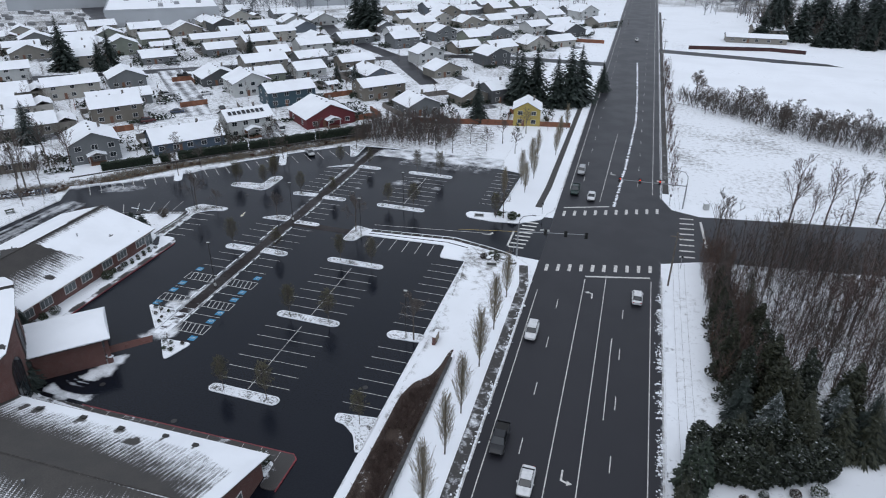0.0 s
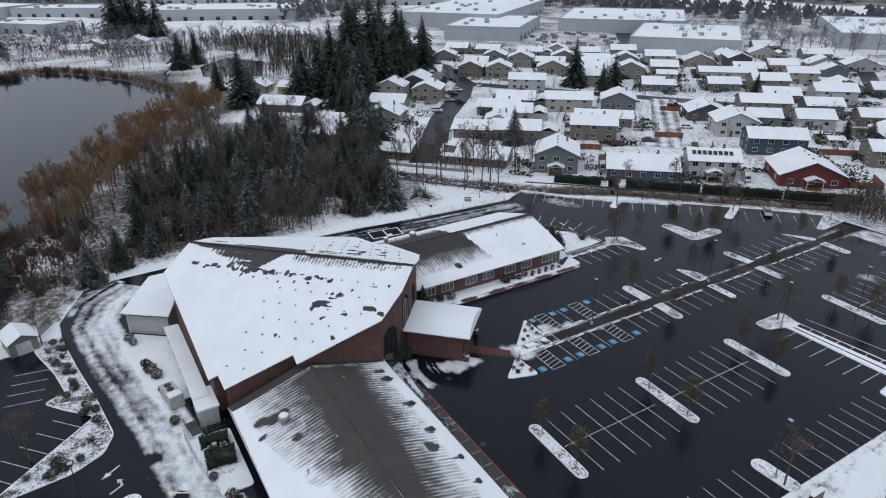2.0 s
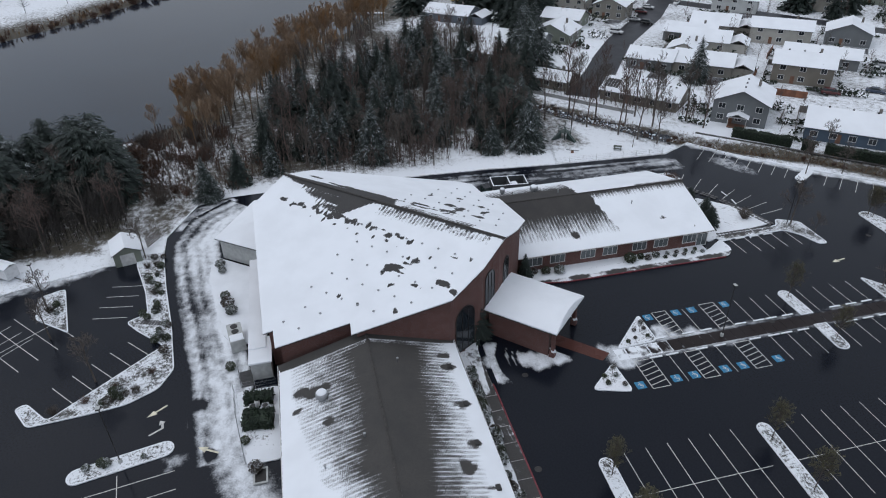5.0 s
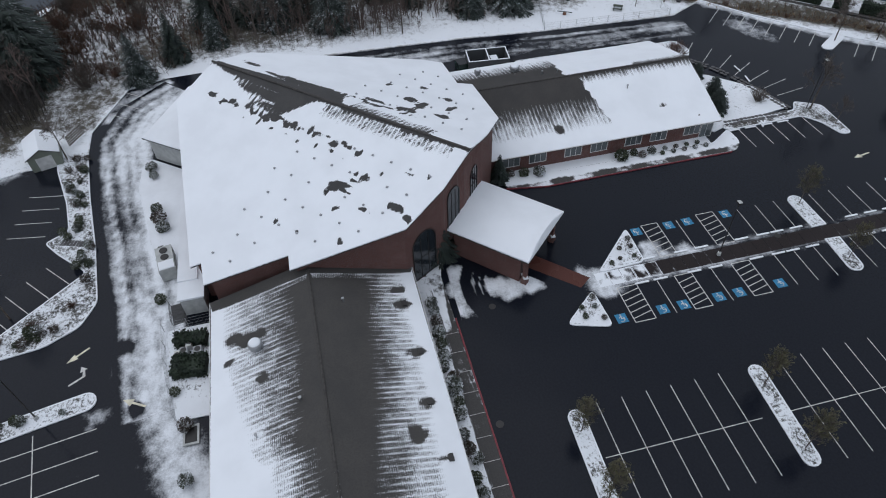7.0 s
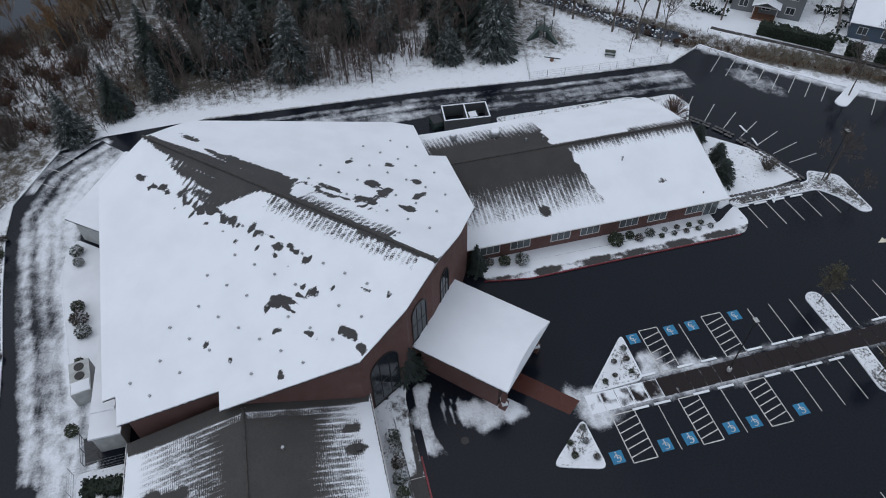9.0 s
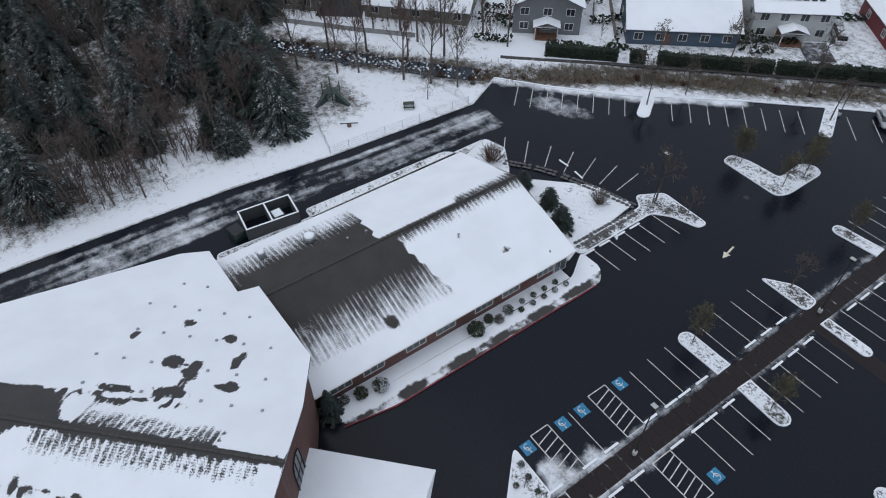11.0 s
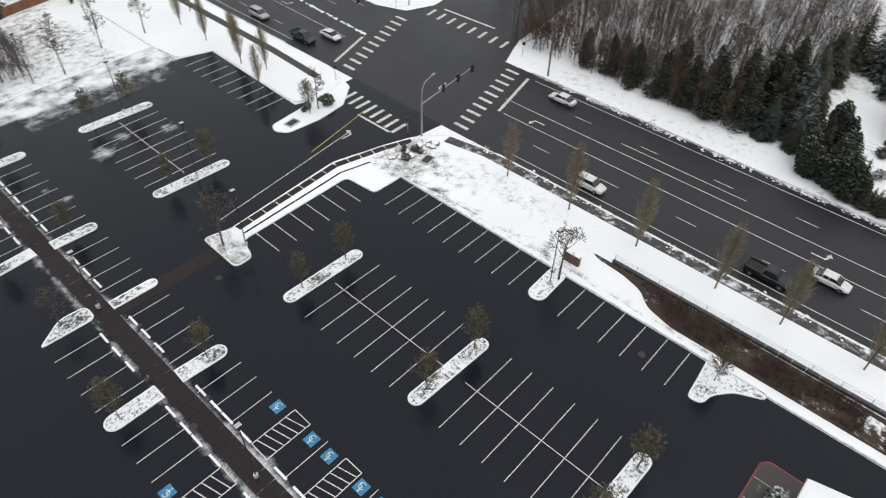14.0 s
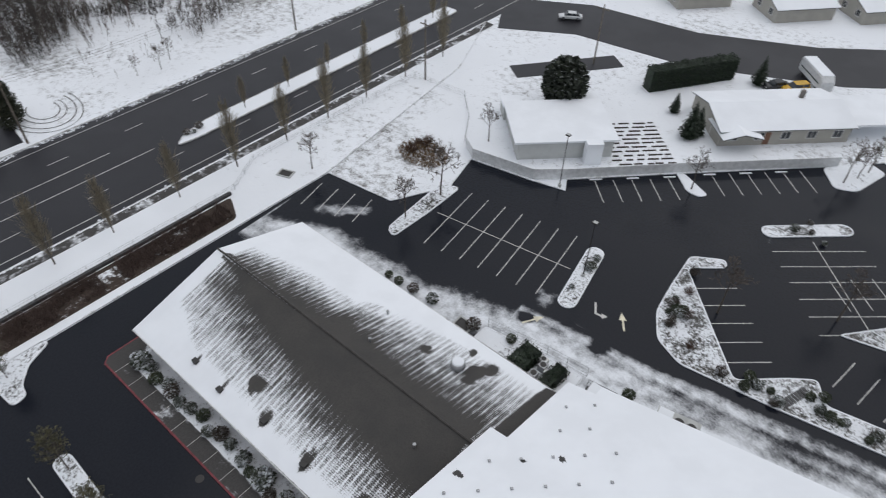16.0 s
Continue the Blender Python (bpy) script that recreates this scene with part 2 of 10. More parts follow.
# ---- mesh helpers ----
class Mesh:
    """Collects faces for one mesh."""

    def __init__(self):
        self.v, self.f, self.cover = [], [], []

    def quad(self, *pts):
        i = len(self.v)
        self.v += [tuple(p) for p in pts]
        self.f.append(tuple(range(i, i + len(pts))))
        return self

    def box(self, x0, x1, y0, y1, z0, z1):
        i = len(self.v)
        self.v += [(x, y, z) for z in (z0, z1) for y in (y0, y1) for x in (x0, x1)]
        self.f += [tuple(i + k for k in q) for q in ((0, 2, 3, 1), (4, 5, 7, 6), (0, 1, 5, 4), (2, 6, 7, 3), (0, 4, 6, 2), (1, 3, 7, 5))]
        return self

    def slab(self, poly, z0, z1, ztop=None):
        """A prism over a plan outline; ztop: a height for each corner."""
        i, n = len(self.v), len(poly)
        if area(poly) < 0:
            poly = poly[::-1]
            ztop = ztop[::-1] if ztop else None
        self.v += [(x, y, z0) for x, y in poly]
        self.v += [(x, y, ztop[k] if ztop else z1) for k, (x, y) in enumerate(poly)]
        self.f.append(tuple(range(i + n, i + 2 * n)))
        self.f.append(tuple(range(i + n - 1, i - 1, -1)))
        self.f += [(i + k, i + (k + 1) % n, i + n + (k + 1) % n, i + n + k) for k in range(n)]
        return self

    def ring(self, outer, inner, z0, z1):
        """A raised rim between two outlines of as many corners."""
        i, n = len(self.v), len(outer)
        for poly, z in ((outer, z0), (outer, z1), (inner, z1), (inner, z0)):
            self.v += [(x, y, z) for x, y in poly]
        for a in range(3):
            self.f += [(i + a * n + k, i + a * n + (k + 1) % n, i + (a + 1) * n + (k + 1) % n, i + (a + 1) * n + k) for k in range(n)]
        return self

    def tube(self, p, q, r0, r1, n=6, caps=True):
        p, q = Vector(p), Vector(q)
        d = (q - p).normalized()
        a = d.orthogonal().normalized()
        b = d.cross(a)
        i = len(self.v)
        for c, r in ((p, r0), (q, r1)):
            for k in range(n):
                t = 2 * math.pi * k / n
                self.v.append(tuple(c + r * (math.cos(t) * a + math.sin(t) * b)))
        self.f += [(i + k, i + (k + 1) % n, i + n + (k + 1) % n, i + n + k) for k in range(n)]
        if caps:
            self.f += [tuple(range(i + n - 1, i - 1, -1)), tuple(range(i + n, i + 2 * n))]
        return self

    def lathe(self, profile, n=12, at=(0, 0, 0)):
        i = len(self.v)
        for r, z in profile:
            self.v += [(at[0] + r * math.cos(2 * math.pi * k / n), at[1] + r * math.sin(2 * math.pi * k / n), at[2] + z) for k in range(n)]
        for j in range(len(profile) - 1):
            self.f += [(i + j * n + k, i + j * n + (k + 1) % n, i + (j + 1) * n + (k + 1) % n, i + (j + 1) * n + k) for k in range(n)]
        self.f += [tuple(range(i + n - 1, i - 1, -1)), tuple(range(i + (len(profile) - 1) * n, i + len(profile) * n))]
        return self

    def data(self, name, mat, smooth=False):
        me = bpy.data.meshes.new(name)
        me.from_pydata(self.v, [], self.f)
        me.materials.append(mat)
        if smooth:
            me.polygons.foreach_set("use_smooth", [True] * len(me.polygons))
        if self.cover:
            at = me.attributes.new("cover", "FLOAT", "POINT")
            at.data.foreach_set("value", self.cover)
        me.update()
        return me


def area(poly):
    return sum(a[0] * b[1] - b[0] * a[1] for a, b in zip(poly, poly[1:] + poly[:1])) / 2


def part(name, mesh, mat, parent=None, label="", smooth=False, at=None):
    """Links a mesh as one object, under a thing or under a part."""
    ob = new(name, mesh.data(name, mat, smooth) if isinstance(mesh, Mesh) else mesh)
    if parent:
        ob.parent = parent
    if at is not None:
        ob.matrix_basis = at
    return tagged(ob, label)


def thing(name, label, category, at=None, group="", kind=""):
    ob = new(name)
    ob.empty_display_size = 0.3
    if at is not None:
        ob.matrix_basis = at
    return tagged(ob, label, category, group, kind)


def inset(poly, d):
    """The outline moved inwards by d."""
    if area(poly) < 0:
        poly = poly[::-1]
    out, n = [], len(poly)
    for k in range(n):
        a, b, c = Vector(poly[k - 1]), Vector(poly[k]), Vector(poly[(k + 1) % n])
        e, f = (b - a).normalized(), (c - b).normalized()
        m = Vector((-e.y, e.x)) + Vector((-f.y, f.x))
        m = m.normalized() if m.length > 1e-6 else Vector((-e.y, e.x))
        w = d / max(0.45, m.dot(Vector((-e.y, e.x))))
        out.append((b.x + m.x * w, b.y + m.y * w))
    return out


def rounded(poly, r, n=4):
    """The outline with its corners rounded by about r."""
    out, k = [], len(poly)
    for i in range(k):
        a, b, c = Vector(poly[i - 1]), Vector(poly[i]), Vector(poly[(i + 1) % k])
        ra, rc = min(r, (a - b).length * 0.45), min(r, (c - b).length * 0.45)
        p, q = b + (a - b).normalized() * ra, b + (c - b).normalized() * rc
        for j in range(n + 1):
            t = j / n
            m = (1 - t) ** 2 * p + 2 * t * (1 - t) * b + t * t * q
            out.append((m.x, m.y))
    return out


def inside(x, y, poly):
    hit = False
    for (ax, ay), (bx, by) in zip(poly, poly[1:] + poly[:1]):
        if (ay > y) != (by > y) and x < (bx - ax) * (y - ay) / (by - ay) + ax:
            hit = not hit
    return hit


def far_from(x, y, line):
    """Distance to an open polyline."""
    best = 1e9
    for (ax, ay), (bx, by) in zip(line, line[1:]):
        dx, dy = bx - ax, by - ay
        t = max(0, min(1, ((x - ax) * dx + (y - ay) * dy) / (dx * dx + dy * dy + 1e-9)))
        best = min(best, math.hypot(x - ax - t * dx, y - ay - t * dy))
    return best


def ramp(v, a, b):
    t = max(0.0, min(1.0, (v - a) / (b - a)))
    return t * t * (3 - 2 * t)


def sheet(poly, z, step, cover, depth=0.1):
    """A paved area: the outline filled with a grid of corners that carry the snow cover."""
    from mathutils.geometry import delaunay_2d_cdt

    xs, ys = [p[0] for p in poly], [p[1] for p in poly]
    pts = [Vector(p) for p in poly]
    n = len(pts)
    x = min(xs) + step / 2
    while x < max(xs):
        y = min(ys) + step / 2
        while y < max(ys):
            if inside(x, y, poly):
                pts.append(Vector((x + 0.01 * math.sin(y), y)))
            y += step
        x += step
    v, _, f, *_ = delaunay_2d_cdt(pts, [], [list(range(n))], 1, 1e-4)
    m = Mesh()
    m.v, m.f = [(p.x, p.y, z) for p in v], [tuple(k) for k in f]
    m.cover = [cover(p.x, p.y) for p in v]
    if m.f and area([m.v[k][:2] for k in m.f[0]]) < 0:
        m.f = [k[::-1] for k in m.f]
    i, rim = len(m.v), (poly if area(poly) > 0 else poly[::-1])
    for px, py in rim:
        m.v += [(px, py, z), (px, py, z - depth)]
        m.cover += [0.2, 0.2]
    m.f += [(i + 2 * k, i + 2 * k + 1, i + 2 * ((k + 1) % n) + 1, i + 2 * ((k + 1) % n)) for k in range(n)]
    return m


def strip(line, width):
    """The outline of a band along a polyline."""
    left, right = [], []
    for k, p in enumerate(line):
        a, b = Vector(line[max(0, k - 1)]), Vector(line[min(len(line) - 1, k + 1)])
        d = (b - a).normalized()
        left.append((p[0] - d.y * width / 2, p[1] + d.x * width / 2))
        right.append((p[0] + d.y * width / 2, p[1] - d.x * width / 2))
    return left + right[::-1]


def kerb_line(name, line, width=0.3, z1=0.15, mat=None, cover=0.55, label="concrete kerb dusted with snow"):
    m = Mesh()
    poly = strip(line, width)
    k = len(line)
    for i in range(k - 1):
        m.slab([poly[i], poly[i + 1], poly[2 * k - 2 - i], poly[2 * k - 1 - i]], -0.05, z1)
    m.cover = [cover] * len(m.v)
    return tagged(part(name, m, mat or M_KERB), label, "kerb", kind="structure")

# ---- ground, lake, paved areas ----
LAKE = [(-110, -96), (-128, -72), (-145, -76), (-180, -45), (-204, -22), (-226, -10), (-250, -14), (-280, -20), (-312, -30), (-345, -50), (-360, -67),
        (-340, -88), (-300, -98), (-276, -106), (-250, -122), (-222, -147), (-205, -156), (-200, -220), (-130, -230), (-118, -130)]
CLEARING = [(-82, -12), (-93, -16), (-103, -4), (-98, 3), (-88, 1), (-82, 4)]
DITCH = [(-116, 13.5), (-110.7, 17.4), (-101.6, 24.4), (-95, 29.8), (-85.8, 37.8), (-77.5, 47.5), (-67, 62), (-49, 79.5), (-30, 100)]
LOT = [(20, 31.4), (20, -63.4), (9, -64.8), (5.0, -72.6), (6.9, -79.8), (-2.6, -81.6), (-7.7, -82.9), (-6.4, -85.2), (-17.6, -97.2), (-34.5, -115),
       (-40, -121), (-56, -112), (-57, -97), (-60, -88), (-62.3, -79), (-62.5, -70.3), (-69.5, -70.5), (-80.6, -65.9), (-82.5, -60), (-83, -45),
       (-82.4, -36), (-81, -8), (-79.4, 6.9), (-78, 32), (-82, 39.6), (-74.2, 45.6), (-65.2, 53.8), (-54, 66.8), (-41, 80), (-29.2, 90.8), (-20.3, 91.4),
       (16.2, 91.9), (16.6, 84.6), (22.8, 82.6), (21.8, 57.4), (27.6, 55.8), (32.2, 57.2), (34.2, 57.2), (34.2, 36.4), (27.3, 37.2), (24, 38.8)]


def lot_snow(x, y):
    """How much snow lies on the asphalt: bare where cars drive, white where they do not."""
    c = 0.06
    if y > 84 and x > -19:
        c = max(c, 0.56 + 0.14 * math.sin(x * 0.9) * math.sin(y * 1.3))
    if y > 79 and -12 < x < 14:
        c = max(c, 0.33)
    d = far_from(x, y, [(-82, 39.6), (-65.2, 53.8), (-54, 66.8)])
    c = max(c, 0.62 * (1 - ramp(d, 0.8, 3.2)))
    c = max(c, 0.44 * (1 - ramp(far_from(x, y, [(-72, 41), (-66, 44)]), 1.0, 4.0)))
    d = far_from(x, y, [(18, -49), (9, -53), (-6, -54), (-14, -56.5), (-24, -60)])
    c = max(c, (0.58 + 0.14 * noise.noise((x * 0.25, y * 0.9, 2))) * (1 - 0.85 * ramp(d, 1.2, 4.6)))
    c = max(c, 0.48 * (1 - ramp(far_from(x, y, [(15, -57), (10, -61)]), 0.4, 2.2)))
    if inside(x, y, [(-80.6, -65.9), (-72.9, -71.2), (-68, -62), (-74.8, -57.6), (-82, -59)]):
        c = max(c, 0.46 + 0.30 * noise.noise((x * 0.35, y * 0.35, 6.0)))
    if 0.9 < abs(x + 21.1) < 2.2 and -8 < y < 90:
        c = max(c, (0.50 if y < 16 else 0.41) * (1 - ramp(abs(abs(x + 21.1) - 1.3), 0.15, 0.8)))
    c = max(c, 0.72 * (1 - ramp(far_from(x, y, [(-24, -24), (-27, -19)]), 0.6, 2.2)))
    c = max(c, 0.5 * (1 - ramp(far_from(x, y, [(-50, -104), (-58, -92), (-62, -80)]), 0.6, 2.5)))
    for px, py, r in ((-6, 67, 3.2), (4, 66, 2.6), (-2, 69, 2.2), (-17, -64, 1.8), (-14.5, 60, 1.6), (-20.2, -6.4, 3.4), (-24.4, 1.4, 2.6), (-23.0, 5.4, 1.8), (-22.6, -8.6, 2.0), (-16, 64, 1.2), (-40, -95, 1.3)):
        c = max(c, (0.44 if y > 10 or y < -20 else 0.58) * (1 - ramp(math.hypot(x - px, y - py), r * 0.4, r)))
    return c


def ground_height(x, y):
    z = -0.06
    if -400 < x < -90 and -250 < y < 20:
        d = far_from(x, y, LAKE + LAKE[:1])
        z -= 1.4 * (ramp(d, 0, 12) if inside(x, y, LAKE) else 0) + (0.55 * (1 - ramp(d, 0, 9)))
    z -= 0.9 * (1 - ramp(far_from(x, y, DITCH), 0.5, 3.2))
    r = math.hypot(x, y)
    if r > 700:
        z += ramp(r, 700, 3500) * 44 * (0.7 + 0.5 * noise.noise((x * 0.0011, y * 0.0011, 0.3)))
    return z


def far_wood(x, y):
    """Above zero: woodland; below: fields between the woods."""
    return noise.noise((x * 0.006, y * 0.006, 4.0)) + 0.35 * noise.noise((x * 0.02, y * 0.02, 1.0))


def ground_snow(x, y):
    """1: deep snow; less where scrub, reeds and the forest floor show, and where haze is painted in."""
    c = 0.82
    if -400 < x < -85 and -250 < y < 45:
        d = far_from(x, y, LAKE + LAKE[:1])
        c = min(c, 0.20 + 0.5 * ramp(d, 3, 16 if x > -215 else 34))
        # bank cover also lowered to paint in its hazy dimness
        if -200 < x < -82 and -70 < y < 18:
            c = min(c, 0.64 - 0.26 * ramp(-x, 83, 93)) if not inside(x, y, CLEARING) else 0.64
    if inside(x, y, [(-70, -72), (-84, -64), (-122, -72), (-125, -150), (-60, -150), (-66, -104)]):
        c = min(c, 0.46 if y > -78 else 0.27)
    c = min(c, 0.30 + 0.5 * ramp(far_from(x, y, DITCH), 2.0, 5.5))
    if 66 < x < 150 and -5 < y < 62:
        c = min(c, 0.60)
    if 57 < x < 66 and -60 < y < 34 or 20 < x < 33 and -20 < y < 38:
        c = min(c, 0.72)
    if x > 60 and -140 < y < -45:
        c = min(c, 0.68)
    if -260 < x < 10 and 60 < y < 420:
        c = min(c, 0.60)
    if x > 60 and 75 < y < 260:
        c = 0.66
    if 20.5 < x < 29 and -92 < y < -52:
        c = 0.62
    if 5 < x < 20 and -82 < y < -64:
        c = 0.40 + 0.26 * ramp(math.hypot(x - 13, y + 76), 2.0, 5.5)
    if -40 < x < 34 and y < -84:
        c = min(c, 0.74)
    if x < -235 and y > -30:
        c = min(c, 0.52)
    if -520 < x < -300 and -260 < y < 40:
        c = min(c, 0.56)
    r = math.hypot(x, y)
    # far cover also lowered so ground and trees merge into hazy grey
    if r > 450:
        c = min(c, 0.52 - 0.20 * ramp(r, 450, 900))
        if far_wood(x, y) < -0.12:
            c = 0.70
    return c


def axis(a, b):
    out, v = [], 0.0
    for lo, hi, s in ((0, 132, 3.0), (132, 420, 9.0), (420, 900, 30.0), (900, 4600, 180.0)):
        v = lo
        while v < hi:
            out.append(v)
            v += s
    return sorted({a - v for v in out} | {b + v for v in out} | {a + (b - a) * k / max(1, int((b - a) / 3)) for k in range(int((b - a) / 3))})


gx, gy = axis(-60, 0), axis(-20, 20)
m = Mesh()
for y in gy:
    for x in gx:
        m.v.append((x, y, ground_height(x, y)))
        m.cover.append(ground_snow(x, y))
w = len(gx)
m.f = [(j * w + i, j * w + i + 1, (j + 1) * w + i + 1, (j + 1) * w + i) for j in range(len(gy) - 1) for i in range(w - 1)]
tagged(part("ground", m, M_GROUND, smooth=True), "snow-covered ground with grass and scrub showing through", "ground", kind="structure")

g = Graph("still_lake_water")
g.bump(g.noise(g.world((1, 1, 1)), 0.6, 3), 0.02, 0.02)
M_WATER = g.done(g.mix(g.span(g.noise(g.world(), 0.02, 2), 0.4, 0.6), (0.008, 0.014, 0.024), (0.011, 0.019, 0.031)), 0.05, spec=0.33)
m = Mesh().quad(*[(x, y, -0.5) for x, y in (LAKE if area(LAKE) > 0 else LAKE[::-1])])
tagged(part("lake_water", m, M_WATER), "still dark grey lake water", "lake", kind="structure")
m = Mesh().quad((-330, 10, -0.02), (-300, 5, -0.02), (-285, 30, -0.02), (-330, 45, -0.02), (-355, 30, -0.02))
tagged(part("pond_water", m, M_WATER), "small dark pond among trees", "pond", kind="structure")

m = Mesh().quad(*[(x, y, -0.46) for x, y in strip(DITCH[:5], 4.6)])
tagged(part("stream_water", m, M_WATER), "dark narrow stream between snowy banks", "stream", kind="structure")

lot = part("parking_lot", sheet(LOT, 0.0, 1.3, lot_snow), M_ASPHALT)
tagged(lot, "dark wet asphalt parking lot with patches of snow", "parking lot", kind="structure")


def drive_lane(line, half, level, shift, worn=0.0, melts=()):
    """Snow on a driven lane: streaks drawn out along it, with two bare tyre tracks."""
    def cover(x, y):
        best, run, al = 1e9, 0.0, 0.0
        for (ax, ay), (bx, by) in zip(line, line[1:]):
            dx, dy = bx - ax, by - ay
            L = math.hypot(dx, dy)
            t = max(0, min(1, ((x - ax) * dx + (y - ay) * dy) / (L * L)))
            e = math.hypot(x - ax - t * dx, y - ay - t * dy)
            if e < best:
                best, al = e, run + t * L
                off = e * (1 if dx * (y - ay) - dy * (x - ax) > 0 else -1)
            run += L
        n = noise.noise((al * 0.045, off * 0.9, shift)) + 0.55 * noise.noise((al * 0.16, off * 2.6, shift + 5)) + 0.15 * noise.noise((al * 0.7, off * 0.8, shift + 9))
        track = math.exp(-((abs(off - 0.6) - 0.95) / 0.38) ** 2)
        c = (level + 0.21 * n - 0.08 * track - worn * ramp(off + 0.8 * n, -1.8, 2.2)) * (1 - ramp(best, half * 0.72, half)) + 0.05
        for mx, my in melts:
            c *= ramp(math.hypot(x - mx, y - my) + 0.5 * n, 0.5, 1.5)
        return c
    ob = part("drive", sheet(strip(line, 2 * half), 0.0035, 0.42, cover, 0.003), M_ASPHALT)
    return tagged(ob, "asphalt drive under streaked, driven-over snow", "drive", kind="structure")


def entrance_snow(x, y):
    """Unploughed snow by the porch, cut by the arcs of turning tyres."""
    q = min(far_from(x, y, [(-24.0, -20.2), (-22.6, -18.0), (-23.2, -14.8)]) - 0.5, far_from(x, y, [(-26.4, -22.8), (-21.6, -23.2)]) - 0.5)
    e = (0.64 + 0.12 * noise.noise((x * 0.8, y * 0.8, 3.0))) * (1 - ramp(q + 0.7 * noise.noise((x * 0.9, y * 0.9, 7.0)), 0.4, 2.2))
    for r, w in ((5.2, 0.22), (5.85, 0.22), (7.0, 0.5), (7.5, 0.3)):
        e -= 0.42 * (1 - ramp(abs(math.hypot(x + 23.5, y + 15.4) - r), w * 0.6, w * 1.5)) * ramp(-y, 16.5, 18.5)
    return max(0.06, e)


tagged(part("drive", sheet([(-27.6, -24.2), (-18.5, -24.4), (-18.0, -13.0), (-22.0, -12.6), (-30.4, -21.8)], 0.0035, 0.26, entrance_snow, 0.003), M_ASPHALT), "asphalt forecourt with trodden snow and tyre arcs", "drive", kind="structure")
drive_lane([(-16, -57.6), (-32, -59.6), (-53, -63.8), (-66, -65.2), (-73, -62.9), (-78.2, -57)], 4.5, 0.60, 0.0, 0.15, ((-25.7, -62.2), (-17.2, -60.0)))
drive_lane([(-77.0, -53), (-77.6, -40), (-77, -12), (-74.4, 10), (-73.4, 33)], 3.6, 0.36, 9.0)


def road_snow(x, y):
    c = 0.10
    c = max(c, 0.45 * (1 - ramp(abs(x - 57.2), 0.3, 1.3)))
    c = max(c, 0.62 * (1 - ramp(abs(x - 33.4), 0.1, 0.7)))
    if y > 90:
        c = max(c, 0.42 * (1 - ramp(abs(x - 46.5), 0.2, 0.9)))
    return c


ROAD_W, ROAD_E = 34.1, 57.4
road_poly = [(ROAD_W, -420), (ROAD_E, -420), (ROAD_E, 42), (62, 44), (66, 45.5), (140, 55), (420, 120), (420, 144), (140, 79), (66, 67.8), (60, 70), (57.8, 76),
             (57.4, 900), (34.1, 900), (34.1, 62), (34.1, 57.2), (34.1, 36.4)]
road = part("road", sheet(road_poly, -0.004, 2.6, road_snow), M_ROAD)
tagged(road, "damp grey asphalt arterial road with intersection", "road", kind="structure")


STREETS = []


def side_road(line, width, cover, label, z=-0.012, step=3.0, name="road"):
    STREETS.append((line, width))
    ob = part(name, sheet(strip(line, width), z, step, lambda x, y: cover(x, y) if callable(cover) else cover), M_ROAD)
    return tagged(ob, label, "road", kind="structure")


side_road([(34.6, -124), (20, -133), (-2, -136), (-24, -147), (-60, -176), (-140, -238)], 15, 0.12, "dark asphalt side street bending past houses", -0.010)
side_road([(34.5, 232), (0, 232), (-40, 226), (-60, 215)], 8, 0.3, "residential street with slush", -0.010)
side_road([(57, 274), (98, 268), (130, 262), (148, 244), (176, 200), (240, 160)], 9, 0.25, "wet side street between snowy fields", -0.010)
street = lambda x, y: 0.40 + 0.10 * math.sin((x + y) * 0.9)
side_road([(-90, 103), (-101, 116), (-120, 136), (-141, 158)], 10, lambda x, y: 0.52 + 0.10 * math.sin((x + y) * 1.1), "snowy cul-de-sac with dark tyre tracks", -0.010, 1.2)
side_road([(-117, 29), (-122, 33), (-133, 42), (-148, 52), (-164, 64), (-190, 88), (-214, 106), (-262, 122), (-300, 118)], 9, 0.16, "dark wet residential street", -0.012)
side_road([(-214, 106), (-180, 130), (-141, 158), (-110, 180), (-60, 215)], 8, 0.30, "residential street with slush", -0.018)
side_road([(-30, 170), (-60, 215), (-110, 260), (-150, 320)], 8, 0.25, "residential street with slush", -0.024)
side_road([(74, -34.5), (64, -35), (57, -34)], 7, 0.15, "dark driveway cleared of snow", -0.02)
side_road([(18, -105.5), (6, -122)], 4.5, 0.2, "short dark asphalt strip in snow", -0.02)
side_road([(-230, 250), (-290, 300), (-420, 420)], 34, 0.30, "warehouse yard of wet asphalt", -0.03, 9)

# verge, path and planted strip between lot and road
def verge_snow(x, y):
    c = 0.95
    if y < 30:
        c = min(c, 0.32 + 0.6 * ramp(abs(x - 33.5), 0.2, 0.7)) if x > 32.3 else c
        c = min(c, 0.34 + 0.12 * math.sin(2.3 * y) + 0.6 * ramp(abs(x - 23.4 - 0.02 * (y - 18)), 0.15, 0.9)) if 5 < y < 29 else c
        c = min(c, 0.74) if 25 < x < 31 and y > 2 else c
        c = min(c, 0.50 + 0.15 * math.sin(3.1 * y) + 0.5 * ramp(abs(x - 20.9), 0.1, 0.7)) if y > -16 else c
    if y < -50:
        c = min(c, 0.76)
    if 19 < x < 30 and 29 < y < 39:
        c = min(c, 0.66)
    if x < -3.0:
        return 0.54
    return c


